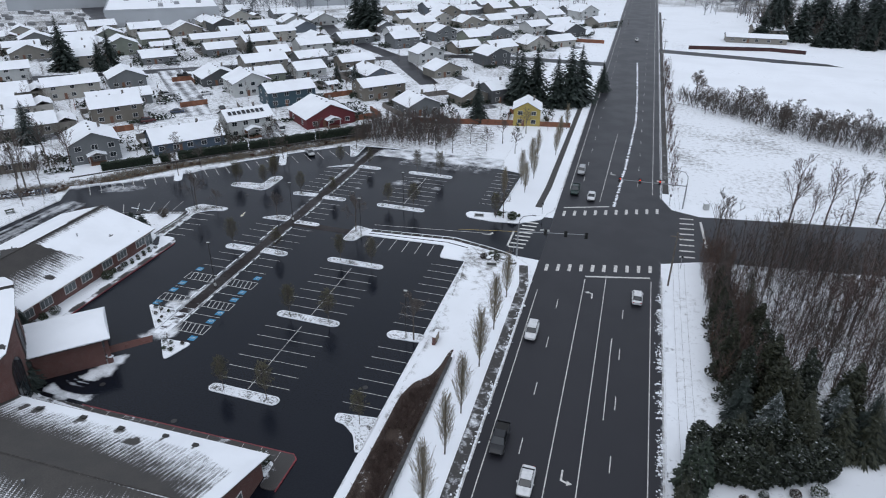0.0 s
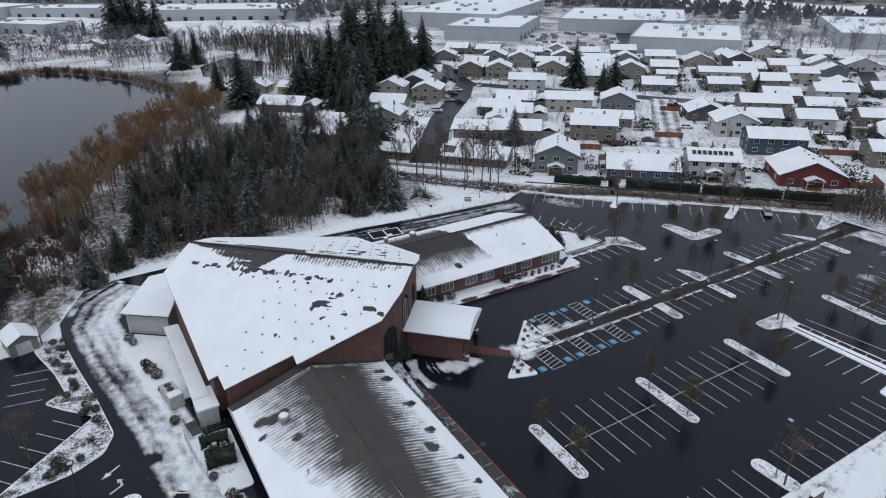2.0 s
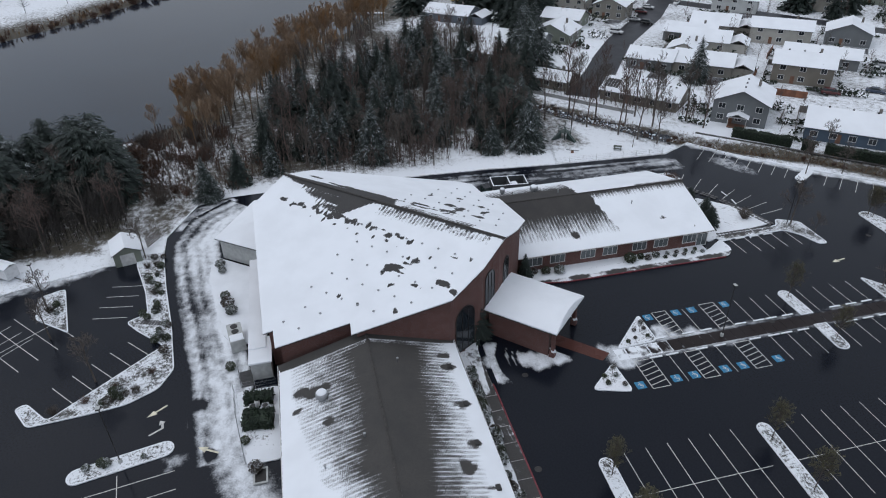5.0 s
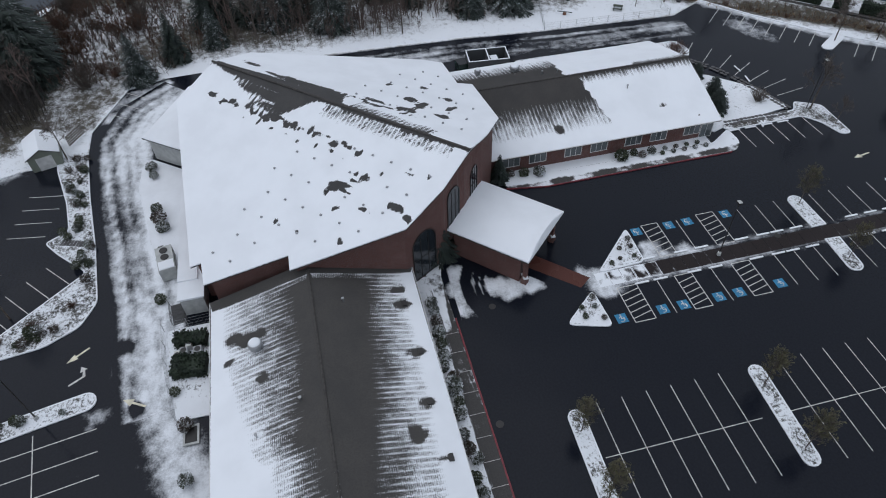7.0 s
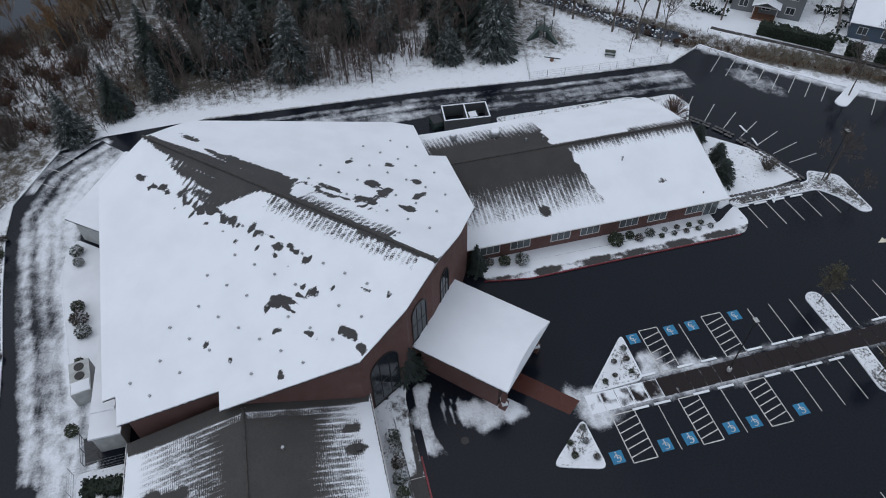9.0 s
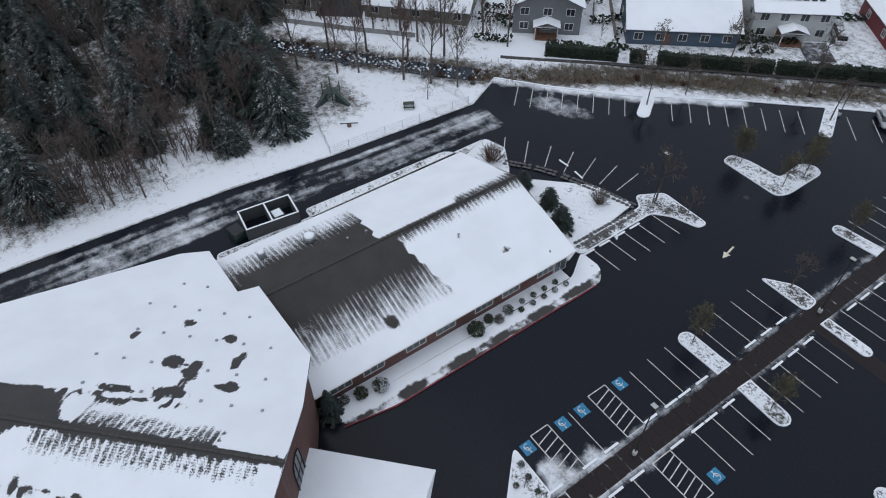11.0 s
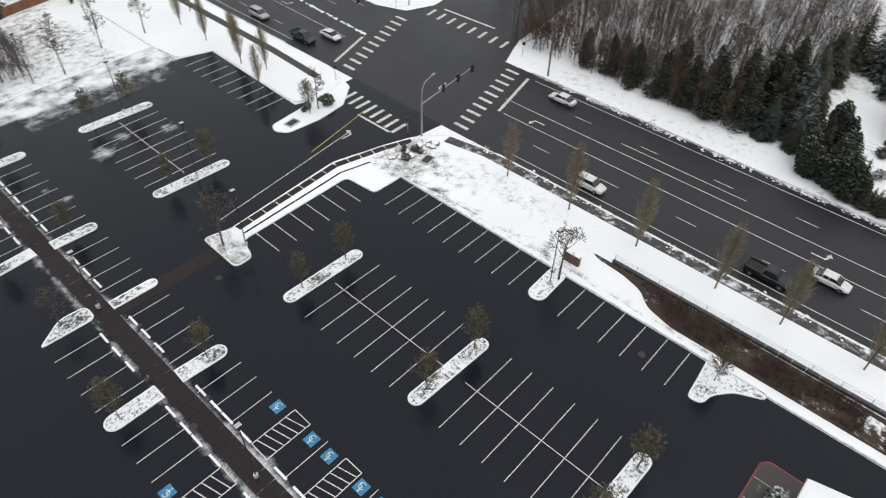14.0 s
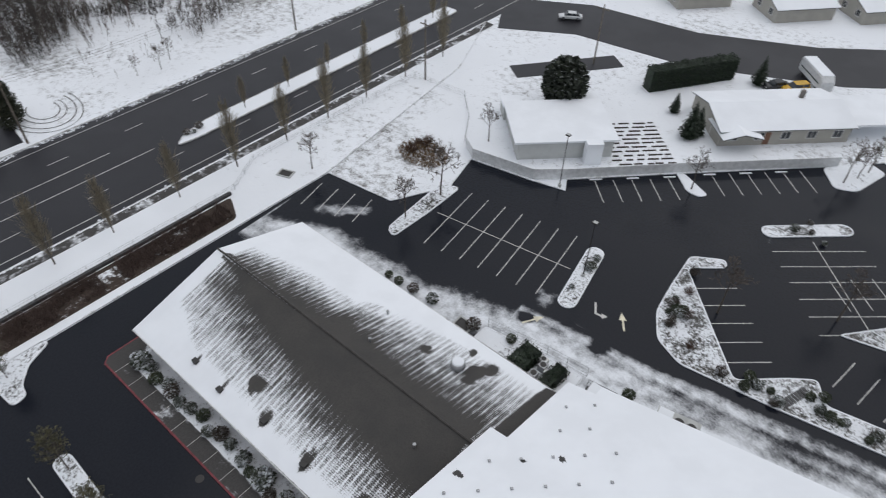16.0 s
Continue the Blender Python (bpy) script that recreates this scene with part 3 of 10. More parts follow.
VERGE = rounded([(20.2, 31.4), (20.2, -16), (20.2, -63), (26, -100), (33.9, -118), (33.9, 25), (33.2, 33), (28.5, 37.0), (24, 38.6), (15.6, 40.9), (-3, 39.3), (-6.5, 40.2), (-6.6, 33.0), (-4.2, 33.0),
                 (-3.2, 36.4), (14.6, 36.8), (15.0, 31.4), (19.9, 31.4)], 0.8, 3)
tagged(part("verge", sheet(VERGE, 0.13, 1.5, verge_snow, 0.2), M_GROUND), "snow-covered verge between lot and road", "verge", kind="structure")
kerb_line("kerb", VERGE + VERGE[:1], 0.18, 0.15, cover=0.62)
for x0 in (34.05, 57.5):
    for a, b in ((-118, 25), (76, 600)) if x0 < 40 else ((-420, 36), (76, 600)):
        kerb_line("kerb", [(x0, a), (x0, b)], 0.2, 0.14, cover=0.45)
kerb_line("kerb", LOT[19:25] , 0.3, 0.13, cover=0.5)
kerb_line("kerb", LOT[24:32], 0.3, 0.14, cover=0.75)
kerb_line("kerb", LOT[32:37], 0.3, 0.14, cover=0.75)
kerb_line("kerb", LOT[1:19], 0.25, 0.14, cover=0.6)

# footpaths beside the road
for nm, line, wd, cv in (("pavement", [(32.9, -118), (32.9, 26), (31.6, 33)], 1.7, 0.37), ("pavement", [(58.6, -420), (58.6, 34)], 1.5, 0.70), ("pavement", [(58.7, 80), (58.7, 420)], 1.5, 0.3),
                         ("pavement", [(30.0, 62), (30.6, 76), (30.8, 178)], 1.5, 0.14)):
    z = 0.145 if line[0][0] < 33 else 0.0
    tagged(part(nm, sheet(strip(line, wd), z, 2.0, lambda x, y: cv, 0.1), M_CONCRETE), "narrow concrete footpath partly under snow", "path", kind="structure")

# the street's planted median
MED = rounded([(41.2, -118), (44.6, -118), (44.6, -60), (43.4, -55), (41.6, -52.6), (41.2, -56)], 1.0, 3)
tagged(part("median", sheet(MED, 0.16, 2, lambda x, y: 0.95, 0.2), M_GROUND), "snow-covered road median", "median", kind="structure")
kerb_line("kerb", MED + MED[:1], 0.2, 0.18, cover=0.4)

# corner north of the lot entry, and the tree lawn along the road
NE_LAWN = rounded([(22.0, 58), (27, 56.4), (31.8, 57.6), (33.8, 62), (33.9, 180), (16, 180), (16, 92), (17, 84.8), (23, 82.8)], 1.2, 3)
tagged(part("lawn", sheet(NE_LAWN, 0.12, 3, lambda x, y: 0.9 if abs(x - 28) > 1 else 0.6, 0.2), M_GROUND), "snowy lawn strip with young trees", "lawn", kind="structure")
kerb_line("kerb", NE_LAWN + NE_LAWN[:1], 0.2, 0.14, cover=0.6)
SPUR = rounded([(15.4, 55.0), (14.7, 53.5), (15.8, 51.7), (21.5, 51.2), (27.1, 51.9), (31.7, 55.5), (32.4, 58.9), (26.5, 57.4), (22, 55.8)], 0.6, 4)
tagged(part("lawn", sheet(SPUR, 0.13, 1.2, lambda x, y: 0.93, 0.2), M_GROUND), "snow-covered kerbed corner beside the lot entry", "lawn", kind="structure")
kerb_line("kerb", SPUR + SPUR[:1], 0.2, 0.15, cover=0.7)

# fields beyond
m = sheet([(63, 262), (330, 255), (330, 150), (130, 130), (84, 160), (63, 172)], 0.02, 9, lambda x, y: 0.86, 0.1)
tagged(part("field", m, M_GROUND), "wide open field under smooth snow", "field", kind="structure")
m = sheet([(-930, -330), (-700, -330), (-820, -180), (-1020, -150), (-1100, -260)], 0.9, 40, lambda x, y: 0.95, 1.5)
tagged(part("field", m, M_GROUND), "far white snowfield", "field", kind="structure")

# painted lines, each a piece of the pavement it lies on
_bars = {}


def bar(parent, name, x, y, length, width, turn, mat=M_PAINT, z=0.004, th=0.004):
    key = (round(length, 2), round(width, 2), mat.name)
    if key not in _bars:
        _bars[key] = Mesh().box(-length / 2, length / 2, -width / 2, width / 2, 0, th).data(name, mat)
    return part(name, _bars[key], mat, parent, at=pose(x, y, z, 0, 0, turn))


S = 2.74
for k in range(6):
    bar(lot, "stall_line", 0, 7.0 + S * k, 11.6, 0.09, 0)
    bar(lot, "stall_line", 0, -S * k, 11.6, 0.09, 0)
    bar(lot, "stall_line", 17.0, -0.1 - S * k, 5.7, 0.09, 0)
for k in range(9):
    bar(lot, "stall_line", 17.0, 7.1 + 2.68 * k, 5.7, 0.09, 0)
for a, b in ((4.8, 22.3), (-15.2, 1.6)):
    bar(lot, "stall_line", 0, (a + b) / 2, b - a, 0.09, 90)
for k in range(6):
    bar(lot, "stall_line", -1.2 + 2.72 * k, 34.0, 5.0, 0.11, 90)
# rows beside the paved walk
west = [23.4 - 2.7 * k for k in range(1, 5)]
for y in [26.0 + 2.95 * k for k in range(4)] + west[:3]:
    for x in (-25.3, -17.1):
        bar(lot, "stall_line", x, y, 5.3, 0.09, 0)
for y in [41.0 + 2.75 * k for k in range(4)] + [55.4 + 2.7 * k for k in range(7)]:
    for x in (-25.2, -17.2):
        if y > 53 or x > -20:
            bar(lot, "stall_line", x, y, 5.3, 0.09, 0)
for y in [55.2 + 2.7 * k for k in range(7)]:
    bar(lot, "stall_line", -0.5, y, 11.4, 0.11, 0)
bar(lot, "stall_line", -0.6, 63.5, 18.5, 0.11, 90)
for k in range(9):
    bar(lot, "stall_line", 18.9, 60.5 + 2.6 * k, 5.4, 0.11, 0)
# accessible bays: hatching and blue squares
E_BAYS = [13.44, 8.1, 5.5, 1.0, -1.6, -6.7]
W_BAYS = [13.4, 8.0, 5.4, 0.9]
sym = Mesh()
for k in range(10):
    a, b = 2 * math.pi * k / 13 - 2.2, 2 * math.pi * (k + 1) / 13 - 2.2
    sym.quad(*[(r * math.cos(t), r * math.sin(t) - 0.12, 0) for r, t in ((0.30, a), (0.30, b), (0.38, b), (0.38, a))])
sym.box(-0.05, 0.05, -0.1, 0.38, 0, 0.004).box(-0.05, 0.25, -0.12, -0.04, 0, 0.004).box(0.2, 0.28, -0.4, -0.08, 0, 0.004).box(-0.08, 0.08, 0.42, 0.56, 0, 0.004)
sym_me = sym.data("wheelchair_sign", M_PAINT)
for x, bays, turn in ((-15.15, E_BAYS, 90), (-27.48, W_BAYS, -90)):
    for y in bays:
        sq = bar(lot, "blue_square", x, y, 1.28, 1.28, 0, M_BLUE, 0.005)
        part("wheelchair_sign", sym_me, M_PAINT, sq, at=pose(0, 0, 0.007, 0, 0, turn))


def hatch(x0, x1, y0, y1):
    for y in (y0, y1):
        bar(lot, "hatch_line", (x0 + x1) / 2, y, abs(x1 - x0), 0.11, 0)
    for x in (x0, x1):
        bar(lot, "hatch_line", x, (y0 + y1) / 2, abs(y1 - y0), 0.11, 90)
    for k in range(1, 6):
        xm = x0 + (x1 - x0) * k / 6
        bar(lot, "hatch_line", xm, (y0 + y1) / 2, math.hypot(y1 - y0, 0.8), 0.11, 90 + (14 if k % 2 else 14))


for a, b in ((9.5, 11.9), (2.0, 4.2), (-5.4, -2.9)):
    hatch(-19.4, -14.2, a, b)
for a, b in ((9.6, 12.0), (1.9, 4.1)):
    hatch(-28.3, -22.7, a, b)
for y in (6.8, -0.3):
    bar(lot, "stall_line", -16.9, y, 5.3, 0.09, 0)
for y in (6.7,):
    bar(lot, "stall_line", -25.4, y, 5.3, 0.09, 0)
# fan of stalls round the classroom wing's corner, and the row along the ditch
for k in range(7):
    t = k / 6
    ox, oy = -68.1 + 17.7 * t, 30.7 + 12.6 * t - 3.0 * t * t
    ix, iy = -64.3 + 14.7 * t, 27.3 + 12.6 * t - 4.4 * t * t
    bar(lot, "stall_line", (ox + ix) / 2, (oy + iy) / 2, 5.1, 0.11, math.degrees(math.atan2(oy - iy, ox - ix)))
for a, b, n in (((-77.9, 41.4), (-65.6, 53.5), 8), ((-60.4, 58.5), (-46.6, 71.9), 8), ((-41.3, 76.7), (-30.6, 86.8), 5)):
    for k in range(n):
        t = k / (n - 1)
        bar(lot, "stall_line", a[0] + (b[0] - a[0]) * t + 2.1, a[1] + (b[1] - a[1]) * t - 2.2, 6.0, 0.11, -46)
for y in (24.9, 27.7, 30.3, 32.9, 35.7):
    bar(lot, "stall_line", -41.3, y, 4.8, 0.11, 3)
# lane marks at the entry
bar(lot, "lane_line", 10, 43.6, 26, 0.13, 7.5)
bar(lot, "lane_line", 21.5, 46.6, 13, 0.13, 12, M_YELLOW)
bar(lot, "stop_line", 26.9, 44.4, 7.2, 0.4, 90)


def bay_row(ox, oy, turn, count, spacing, length, spine):
    """Stall lines across a spine, in a turned part of the lot."""
    c, s = math.cos(radians(turn)), math.sin(radians(turn))
    for k in range(count):
        bar(lot, "stall_line", ox + c * spacing * k, oy + s * spacing * k, length, 0.11, turn + 90)
    if spine:
        L = spacing * (count - 1) + 3.5
        bar(lot, "stall_line", ox + c * spacing * (count - 1) / 2, oy + s * spacing * (count - 1) / 2, L, 0.11, turn)


bay_row(0.8, -67.5, 188.5, 7, 2.66, 12.2, True)
bay_row(18.2, -58.6, 195, 4, 2.7, 5.2, False)
bay_row(-11.4, -85.9, 225.5, 5, 2.72, 4.9, False)
bay_row(-23.3, -98.8, 225.5, 6, 2.72, 5.0, False)
bay_row(-39.0, -94.3, 132, 6, 2.75, 12.2, True)
bay_row(-31.7, -79.1, 132, 5, 2.75, 5.2, False)
bay_row(-47.5, -76.2, 170, 4, 2.7, 5.0, False)
bay_row(-43.5, -88.0, 225, 3, 2.75, 5.0, False)
bay_row(-73.6, -67.6, 143, 3, 2.9, 5.2, False)

# road marks
for y in range(-415, 28, 12):
    for x in (39.7, 51.0):
        bar(road, "lane_dash", x, y + 4, 3.0, 0.12, 90)
for y in range(80, 600, 12):
    for x in (38.6, 52.0):
        bar(road, "lane_dash", x, y + 4, 3.0, 0.12, 90)
for x, a, b in ((35.6, -420, 25), (43.6, -50, 31.5), (47.4, -45, 34), (55.6, -420, 34), (35.8, 76, 600), (55.6, 78, 600), (49.6, -7, 13)):
    bar(road, "lane_line", x, (a + b) / 2, b - a, 0.13, 90)
bar(road, "lane_line", 44.2, 98, 56, 0.13, 88.6)
for k in range(10):
    t = k / 9
    bar(road, "crosswalk_bar", 36.0 + 19.4 * t, 33.9 + 5.0 * t, 2.8, 0.62, 90)
    bar(road, "crosswalk_bar", 36.2 + 20.5 * t, 60.6 + 7.6 * t, 2.8, 0.62, 90)
for k in range(8):
    t = k / 7
    bar(road, "crosswalk_bar", 28.7 + 1.1 * t, 40.5 + 12.8 * t, 3.2, 0.6, 2)
    bar(road, "crosswalk_bar", 62.5 + 0.6 * t, 46.4 + 19.4 * t, 3.0, 0.6, 8)
bar(road, "stop_line", 49.5, 33.9, 12.2, 0.5, 14)
bar(road, "stop_line", 40.8, 65.8, 10.8, 0.5, 20)
bar(road, "stop_line", 66.3, 58.5, 13, 0.5, 92)


def arrow_mesh(bend):
    a = Mesh().box(-0.12, 0.12, -1.4, 0.2, 0, 0.004)
    if bend:
        a.quad((-0.12, 0.2, 0.004), (0.12, 0.05, 0.004), (0.12, 0.45, 0.004), (-0.7, 0.75, 0.004), (-0.7, 0.5, 0.004))
        a.quad((-0.7, 1.05, 0.004), (-1.4, 0.62, 0.004), (-0.7, 0.2, 0.004))
    else:
        a.quad((-0.45, 0.2, 0.004), (0.45, 0.2, 0.004), (0, 1.4, 0.004))
    return a


turn_me, ahead_me = arrow_mesh(True).data("pavement_arrow", M_PAINT), arrow_mesh(False).data("pavement_arrow", M_CREAM)
for p, me, x, y, r in ((road, turn_me, 45.4, 26, 0), (road, turn_me, 45.4, -19, 180), (road, turn_me, 45.0, 90, 180), (lot, turn_me, 22, 44.6, -90), (lot, ahead_me, -33.2, 38.1, 190),
                       (lot, turn_me, -22.7, -66.2, 30), (lot, ahead_me, -25.9, -66.9, 215), (lot, ahead_me, -18.0, -60.3, 150)):
    part("pavement_arrow", me, M_PAINT, p, at=pose(x, y, 0.006, 0, 0, r))

# the paved walk across the lot, slab by slab
walkway = thing("walkway", "long brown concrete slab walk crossing the parking lot", "walkway", kind="structure")
slabs = {}
y, i = -7.2, 0
while y < 90:
    L = 1.62
    cov = 0.10 if y > 8 else (0.26 if y < 0 else 0.16)
    key = (round(cov, 1), i % 3) if y > 2 else i
    drift = 0.34 * (1 - ramp(y, -3.5, 2.0)) if y < 2 else 0.0
    if key not in slabs:
        q = sheet([(-1.1, 0.02), (1.1, 0.02), (1.1, L - 0.02), (-1.1, L - 0.02)], 0.012, 0.6 if y > 2 else 0.22, lambda px, py: cov + drift * (1 + 1.3 * noise.noise((px * 0.9, (py + y) * 0.7, 4.0))) + 0.16 * ramp(abs(px), 0.9, 1.1) + 0.06 * ramp(abs(py - L / 2), L / 2 - 0.1, L / 2), 0.03)
        slabs[key] = q.data("paving_slab", M_WALKWAY)
    part("paving_slab", slabs[key], M_WALKWAY, walkway, at=pose(-21.1, y, 0))
    y, i = y + L, i + 1
cross = sheet([(-20, 36.0), (-20, 38.4), (-6.8, 38.0), (-6.8, 35.8)], 0.009, 1.0, lambda px, py: 0.1, 0.03)
part("paving_slab", cross, M_WALKWAY, walkway)


# brown slab path and dark gutter on the strip north of the lot
def path_slabs(line, width, L, mat, z, cover):
    for (ax, ay), (bx, by) in zip(line, line[1:]):
        D = math.hypot(bx - ax, by - ay)
        n, a = max(1, int(D / L)), math.degrees(math.atan2(by - ay, bx - ax))
        q = sheet([(0.06, -width / 2), (D / n - 0.06, -width / 2), (D / n - 0.06, width / 2), (0.06, width / 2)], 0, 0.6, lambda px, py: cover, 0.03).data("paving_slab", mat)
        for k in range(n):
            part("paving_slab", q, mat, walkway, at=pose(ax + (bx - ax) * k / n, ay + (by - ay) * k / n, z, 0, 0, a))


path_slabs([(-2.4, 38.75), (15.4, 40.1), (23.4, 38.1), (27.6, 36.5)], 1.05, 2.0, M_WALKWAY, 0.142, 0.22)
path_slabs([(-2.4, 37.35), (14.8, 38.2), (19.5, 37.0)], 0.28, 6.0, M_ASPHALT, 0.140, 0.2)


# ---- kerbed islands ----
def island(poly, label="kerbed traffic island with snow over mulch", cover=0.56, group="islands in the lot"):
    t = thing("traffic_island", label, "traffic island", group=group)
    poly = poly if area(poly) > 0 else poly[::-1]
    inn = inset(poly, 0.17)
    k = Mesh().ring(poly, inn, 0, 0.15)
    k.cover = [0.72] * len(k.v)
    part("kerb", k, M_KERB, t)
    part("bed", sheet(inn, 0.13, 0.45, lambda x, y: cover, 0.12), M_BED, t)
    return t


def pill(ax, ay, bx, by, w, n=7, flat=False):
    d = math.atan2(by - ay, bx - ax)
    r = w / 2
    ax, ay, bx, by = ax + r * math.cos(d), ay + r * math.sin(d), bx - r * math.cos(d), by - r * math.sin(d)
    out = [(bx + r * math.cos(d - math.pi / 2 + math.pi * k / n), by + r * math.sin(d - math.pi / 2 + math.pi * k / n)) for k in range(n + 1)]
    if flat:
        out = [(out[0][0] + r * math.cos(d), out[0][1] + r * math.sin(d)), (out[-1][0] + r * math.cos(d), out[-1][1] + r * math.sin(d))]
    return out + [(ax + r * math.cos(d + math.pi / 2 + math.pi * k / n), ay + r * math.sin(d + math.pi / 2 + math.pi * k / n)) for k in range(n + 1)]


for ax, ay, bx, by, wd in ((-5.9, 24.3, 5.8, 24.1, 1.8), (-5.8, 4.0, 5.8, 3.6, 1.8), (-5.6, -16.3, 5.7, -16.6, 1.8), (-6.1, 74.6, 5.8, 74.3, 1.9), (-6.4, 52.4, 5.3, 52.0, 1.9),
                           (-14.1, 74.7, -20.2, 74.8, 1.9), (-28.3, 52.7, -22.2, 53.2, 1.9), (-14.4, 52.5, -20.2, 52.6, 1.8), (-14.3, 37.9, -20.0, 38.0, 1.5),
                           (-28.2, 23.5, -22.3, 23.6, 2.1), (-14.4, 23.5, -20.0, 23.8, 2.0),
                           (-19.6, -64.2, -17.4, -75.6, 2.3), (-32.0, -93.0, -41.0, -101.5, 2.3)):
    island(pill(ax, ay, bx, by, wd, flat=-23 < bx < -19 and by > 0))
island(pill(14.3, 3.6, 20.6, 3.9, 2.3), cover=0.6)
island(rounded([(14.3, -16.2), (14.6, -17.8), (16.2, -18.0), (18.2, -19.6), (19.6, -22.5), (20.4, -22), (20.4, -15.6), (16.5, -16.0)], 0.7), cover=0.55)
island(rounded([(-28.4, 37.6), (-22.0, 37.5), (-22.0, 40.0), (-25, 40.2)], 0.9), cover=0.5)
island(rounded([(-28.4, 71.5), (-22.0, 74.2), (-22.0, 75.6), (-23, 75.6)], 0.5))
island(rounded([(-45.6, 54.4), (-45.4, 52.2), (-36.2, 51.9), (-35.4, 53.5), (-35.4, 61.2), (-37.0, 62.0), (-38.6, 60.6), (-38.3, 55.6), (-43, 55.4)], 0.9), "heart-shaped kerbed island under snow", 0.55)
island(rounded([(-28.4, -0.2), (-22.4, -0.3), (-22.2, -6.6)], 0.9), "triangular kerbed bed with small shrubs", 0.60)
island(rounded([(-19.9, -8.3), (-14.2, -8.0), (-15.8, -13.1)], 1.0), "triangular kerbed bed with small shrubs", 0.62)
island(pill(-59.6, 51.0, -63.2, 56.6, 2.0), cover=0.85)
island(pill(-40.2, 69.2, -44.2, 77.4, 1.9), cover=0.6)
island(rounded([(-25, 92.0), (-29.5, 90.4), (-25.6, 81.2), (-24.2, 82)], 0.8), cover=0.5)
island(rounded([(-38.0, 40.1), (-38.1, 38.5), (-41.5, 37.4), (-43.6, 35.6), (-43.4, 23.0), (-45.0, 22.6), (-45.4, 35.4), (-47.4, 36.6), (-45.4, 40.2)], 0.7), "long kerbed bed of stones and snow", 0.5)
island(rounded([(-27.6, -80), (-31.4, -83.3), (-30.6, -84.6), (-26.9, -82.2), (-27.4, -75.7), (-28.0, -70.9), (-30.0, -67.2), (-33.4, -65.6), (-43.1, -66.9), (-53.6, -68.8), (-64.6, -70.4), (-64.6, -74.4),
                (-61.4, -74.4), (-53, -71.9), (-47.2, -70.8), (-45.6, -73.6), (-43, -71.6), (-38.8, -67.6)], 0.8), "curved kerbed bed with shrubs under snow", 0.52)
island(rounded([(-45.2, -81.4), (-57.2, -84.4), (-55.6, -88), (-49.8, -87.0)], 0.8), cover=0.5)
island(rounded([(-61, -102.5), (-56.2, -98.2), (-54.8, -95.2), (-58, -94.6), (-61.6, -99)], 0.8), cover=0.55)
island(rounded([(3.6, -59.6), (5.4, -60.4), (6.4, -72.2), (3.6, -73.4), (3.4, -66)], 1.0), cover=0.55)
island(rounded([(-17.4, -97.4), (-18.6, -97.9), (-23.3, -95.4), (-22.6, -94.2), (-20.6, -94.3)], 0.6), cover=0.8)
island(rounded([(-33.3, -113.2), (-36.2, -109.2), (-39, -110.6), (-41, -118), (-38, -119.4)], 0.9), cover=0.7)

# narrow path between ditch and hedge, and the bed behind the office wing
tagged(part("pavement", sheet(strip([(-87, 44.8), (-85.8, 45.9), (-73.6, 59.0), (-59.7, 73.5), (-44.6, 88.2), (-30.3, 102.2)], 0.9), 0.0, 1.2, lambda x, y: 0.26, 0.12), M_CONCRETE), "narrow dark gravel path along a ditch", "path", kind="structure")
back = rounded([(-70.9, -1.2), (-64.95, -1.2), (-64.95, 21.0), (-68.2, 23.4), (-70.4, 21.0)], 0.6)
tagged(part("planting_bed", sheet(back, 0.13, 0.8, lambda x, y: 0.62, 0.2), M_BED), "bed of stones and snow behind the office wing", "planting bed", kind="structure")
kerb_line("kerb", back + back[:1], 0.18, 0.15, cover=0.6)

# ---- the brick complex ----
def brick(name, a, b, mortar):
    g = Graph(name)
    t = g.nt.nodes.new("ShaderNodeTexBrick")
    t.inputs["Scale"].default_value = 1.0
    t.inputs["Brick Width"].default_value, t.inputs["Row Height"].default_value, t.inputs["Mortar Size"].default_value = 0.22, 0.075, 0.008
    g.put(t.inputs["Color1"], a)
    g.put(t.inputs["Color2"], b)
    g.put(t.inputs["Mortar"], mortar)
    sep = g.nt.nodes.new("ShaderNodeSeparateXYZ")
    g.nt.links.new(g.pos.outputs["Position"], sep.inputs[0])
    com = g.nt.nodes.new("ShaderNodeCombineXYZ")
    g.put(com.inputs[0], g.math("ADD", sep.outputs[0], sep.outputs[1]))
    g.put(com.inputs[1], sep.outputs[2])
    g.nt.links.new(com.outputs[0], t.inputs["Vector"])
    n = g.noise(g.world(), 0.8, 4)
    col = g.mix(g.span(n, 0.3, 0.75, 0.0, 0.45), t.outputs[0], tuple(0.55 * c for c in a))
    g.bump(t.outputs["Fac"], 0.3, -0.01)
    return g.done(col, 0.85)


M_BRICK = brick("red_brown_brick", (0.135, 0.052, 0.042), (0.105, 0.045, 0.038), (0.16, 0.13, 0.12))
M_PAVER = snow_on("red_brick_paving", (0.105, 0.040, 0.030), (0.075, 0.030, 0.024), 0.12, 0.3, 2.0, 0.5, 0.6, wet=0.45, dist=0.01)
M_ROOF = shingle_snow("shingle_roof_with_snow", (0.046, 0.044, 0.042), (0.058, 0.054, 0.050), 0.0, 0)
M_ROOF_Y = shingle_snow("shingle_roof_with_snow_streaks", (0.034, 0.032, 0.031), (0.047, 0.043, 0.040), 0.0, 1)
M_ROOF_D = shingle_snow("hall_roof_with_snow", (0.042, 0.041, 0.041), (0.056, 0.054, 0.053), radians(-45), 0, 0.08, 0.15, 0.03, 0.70, 0.34, 0.34)
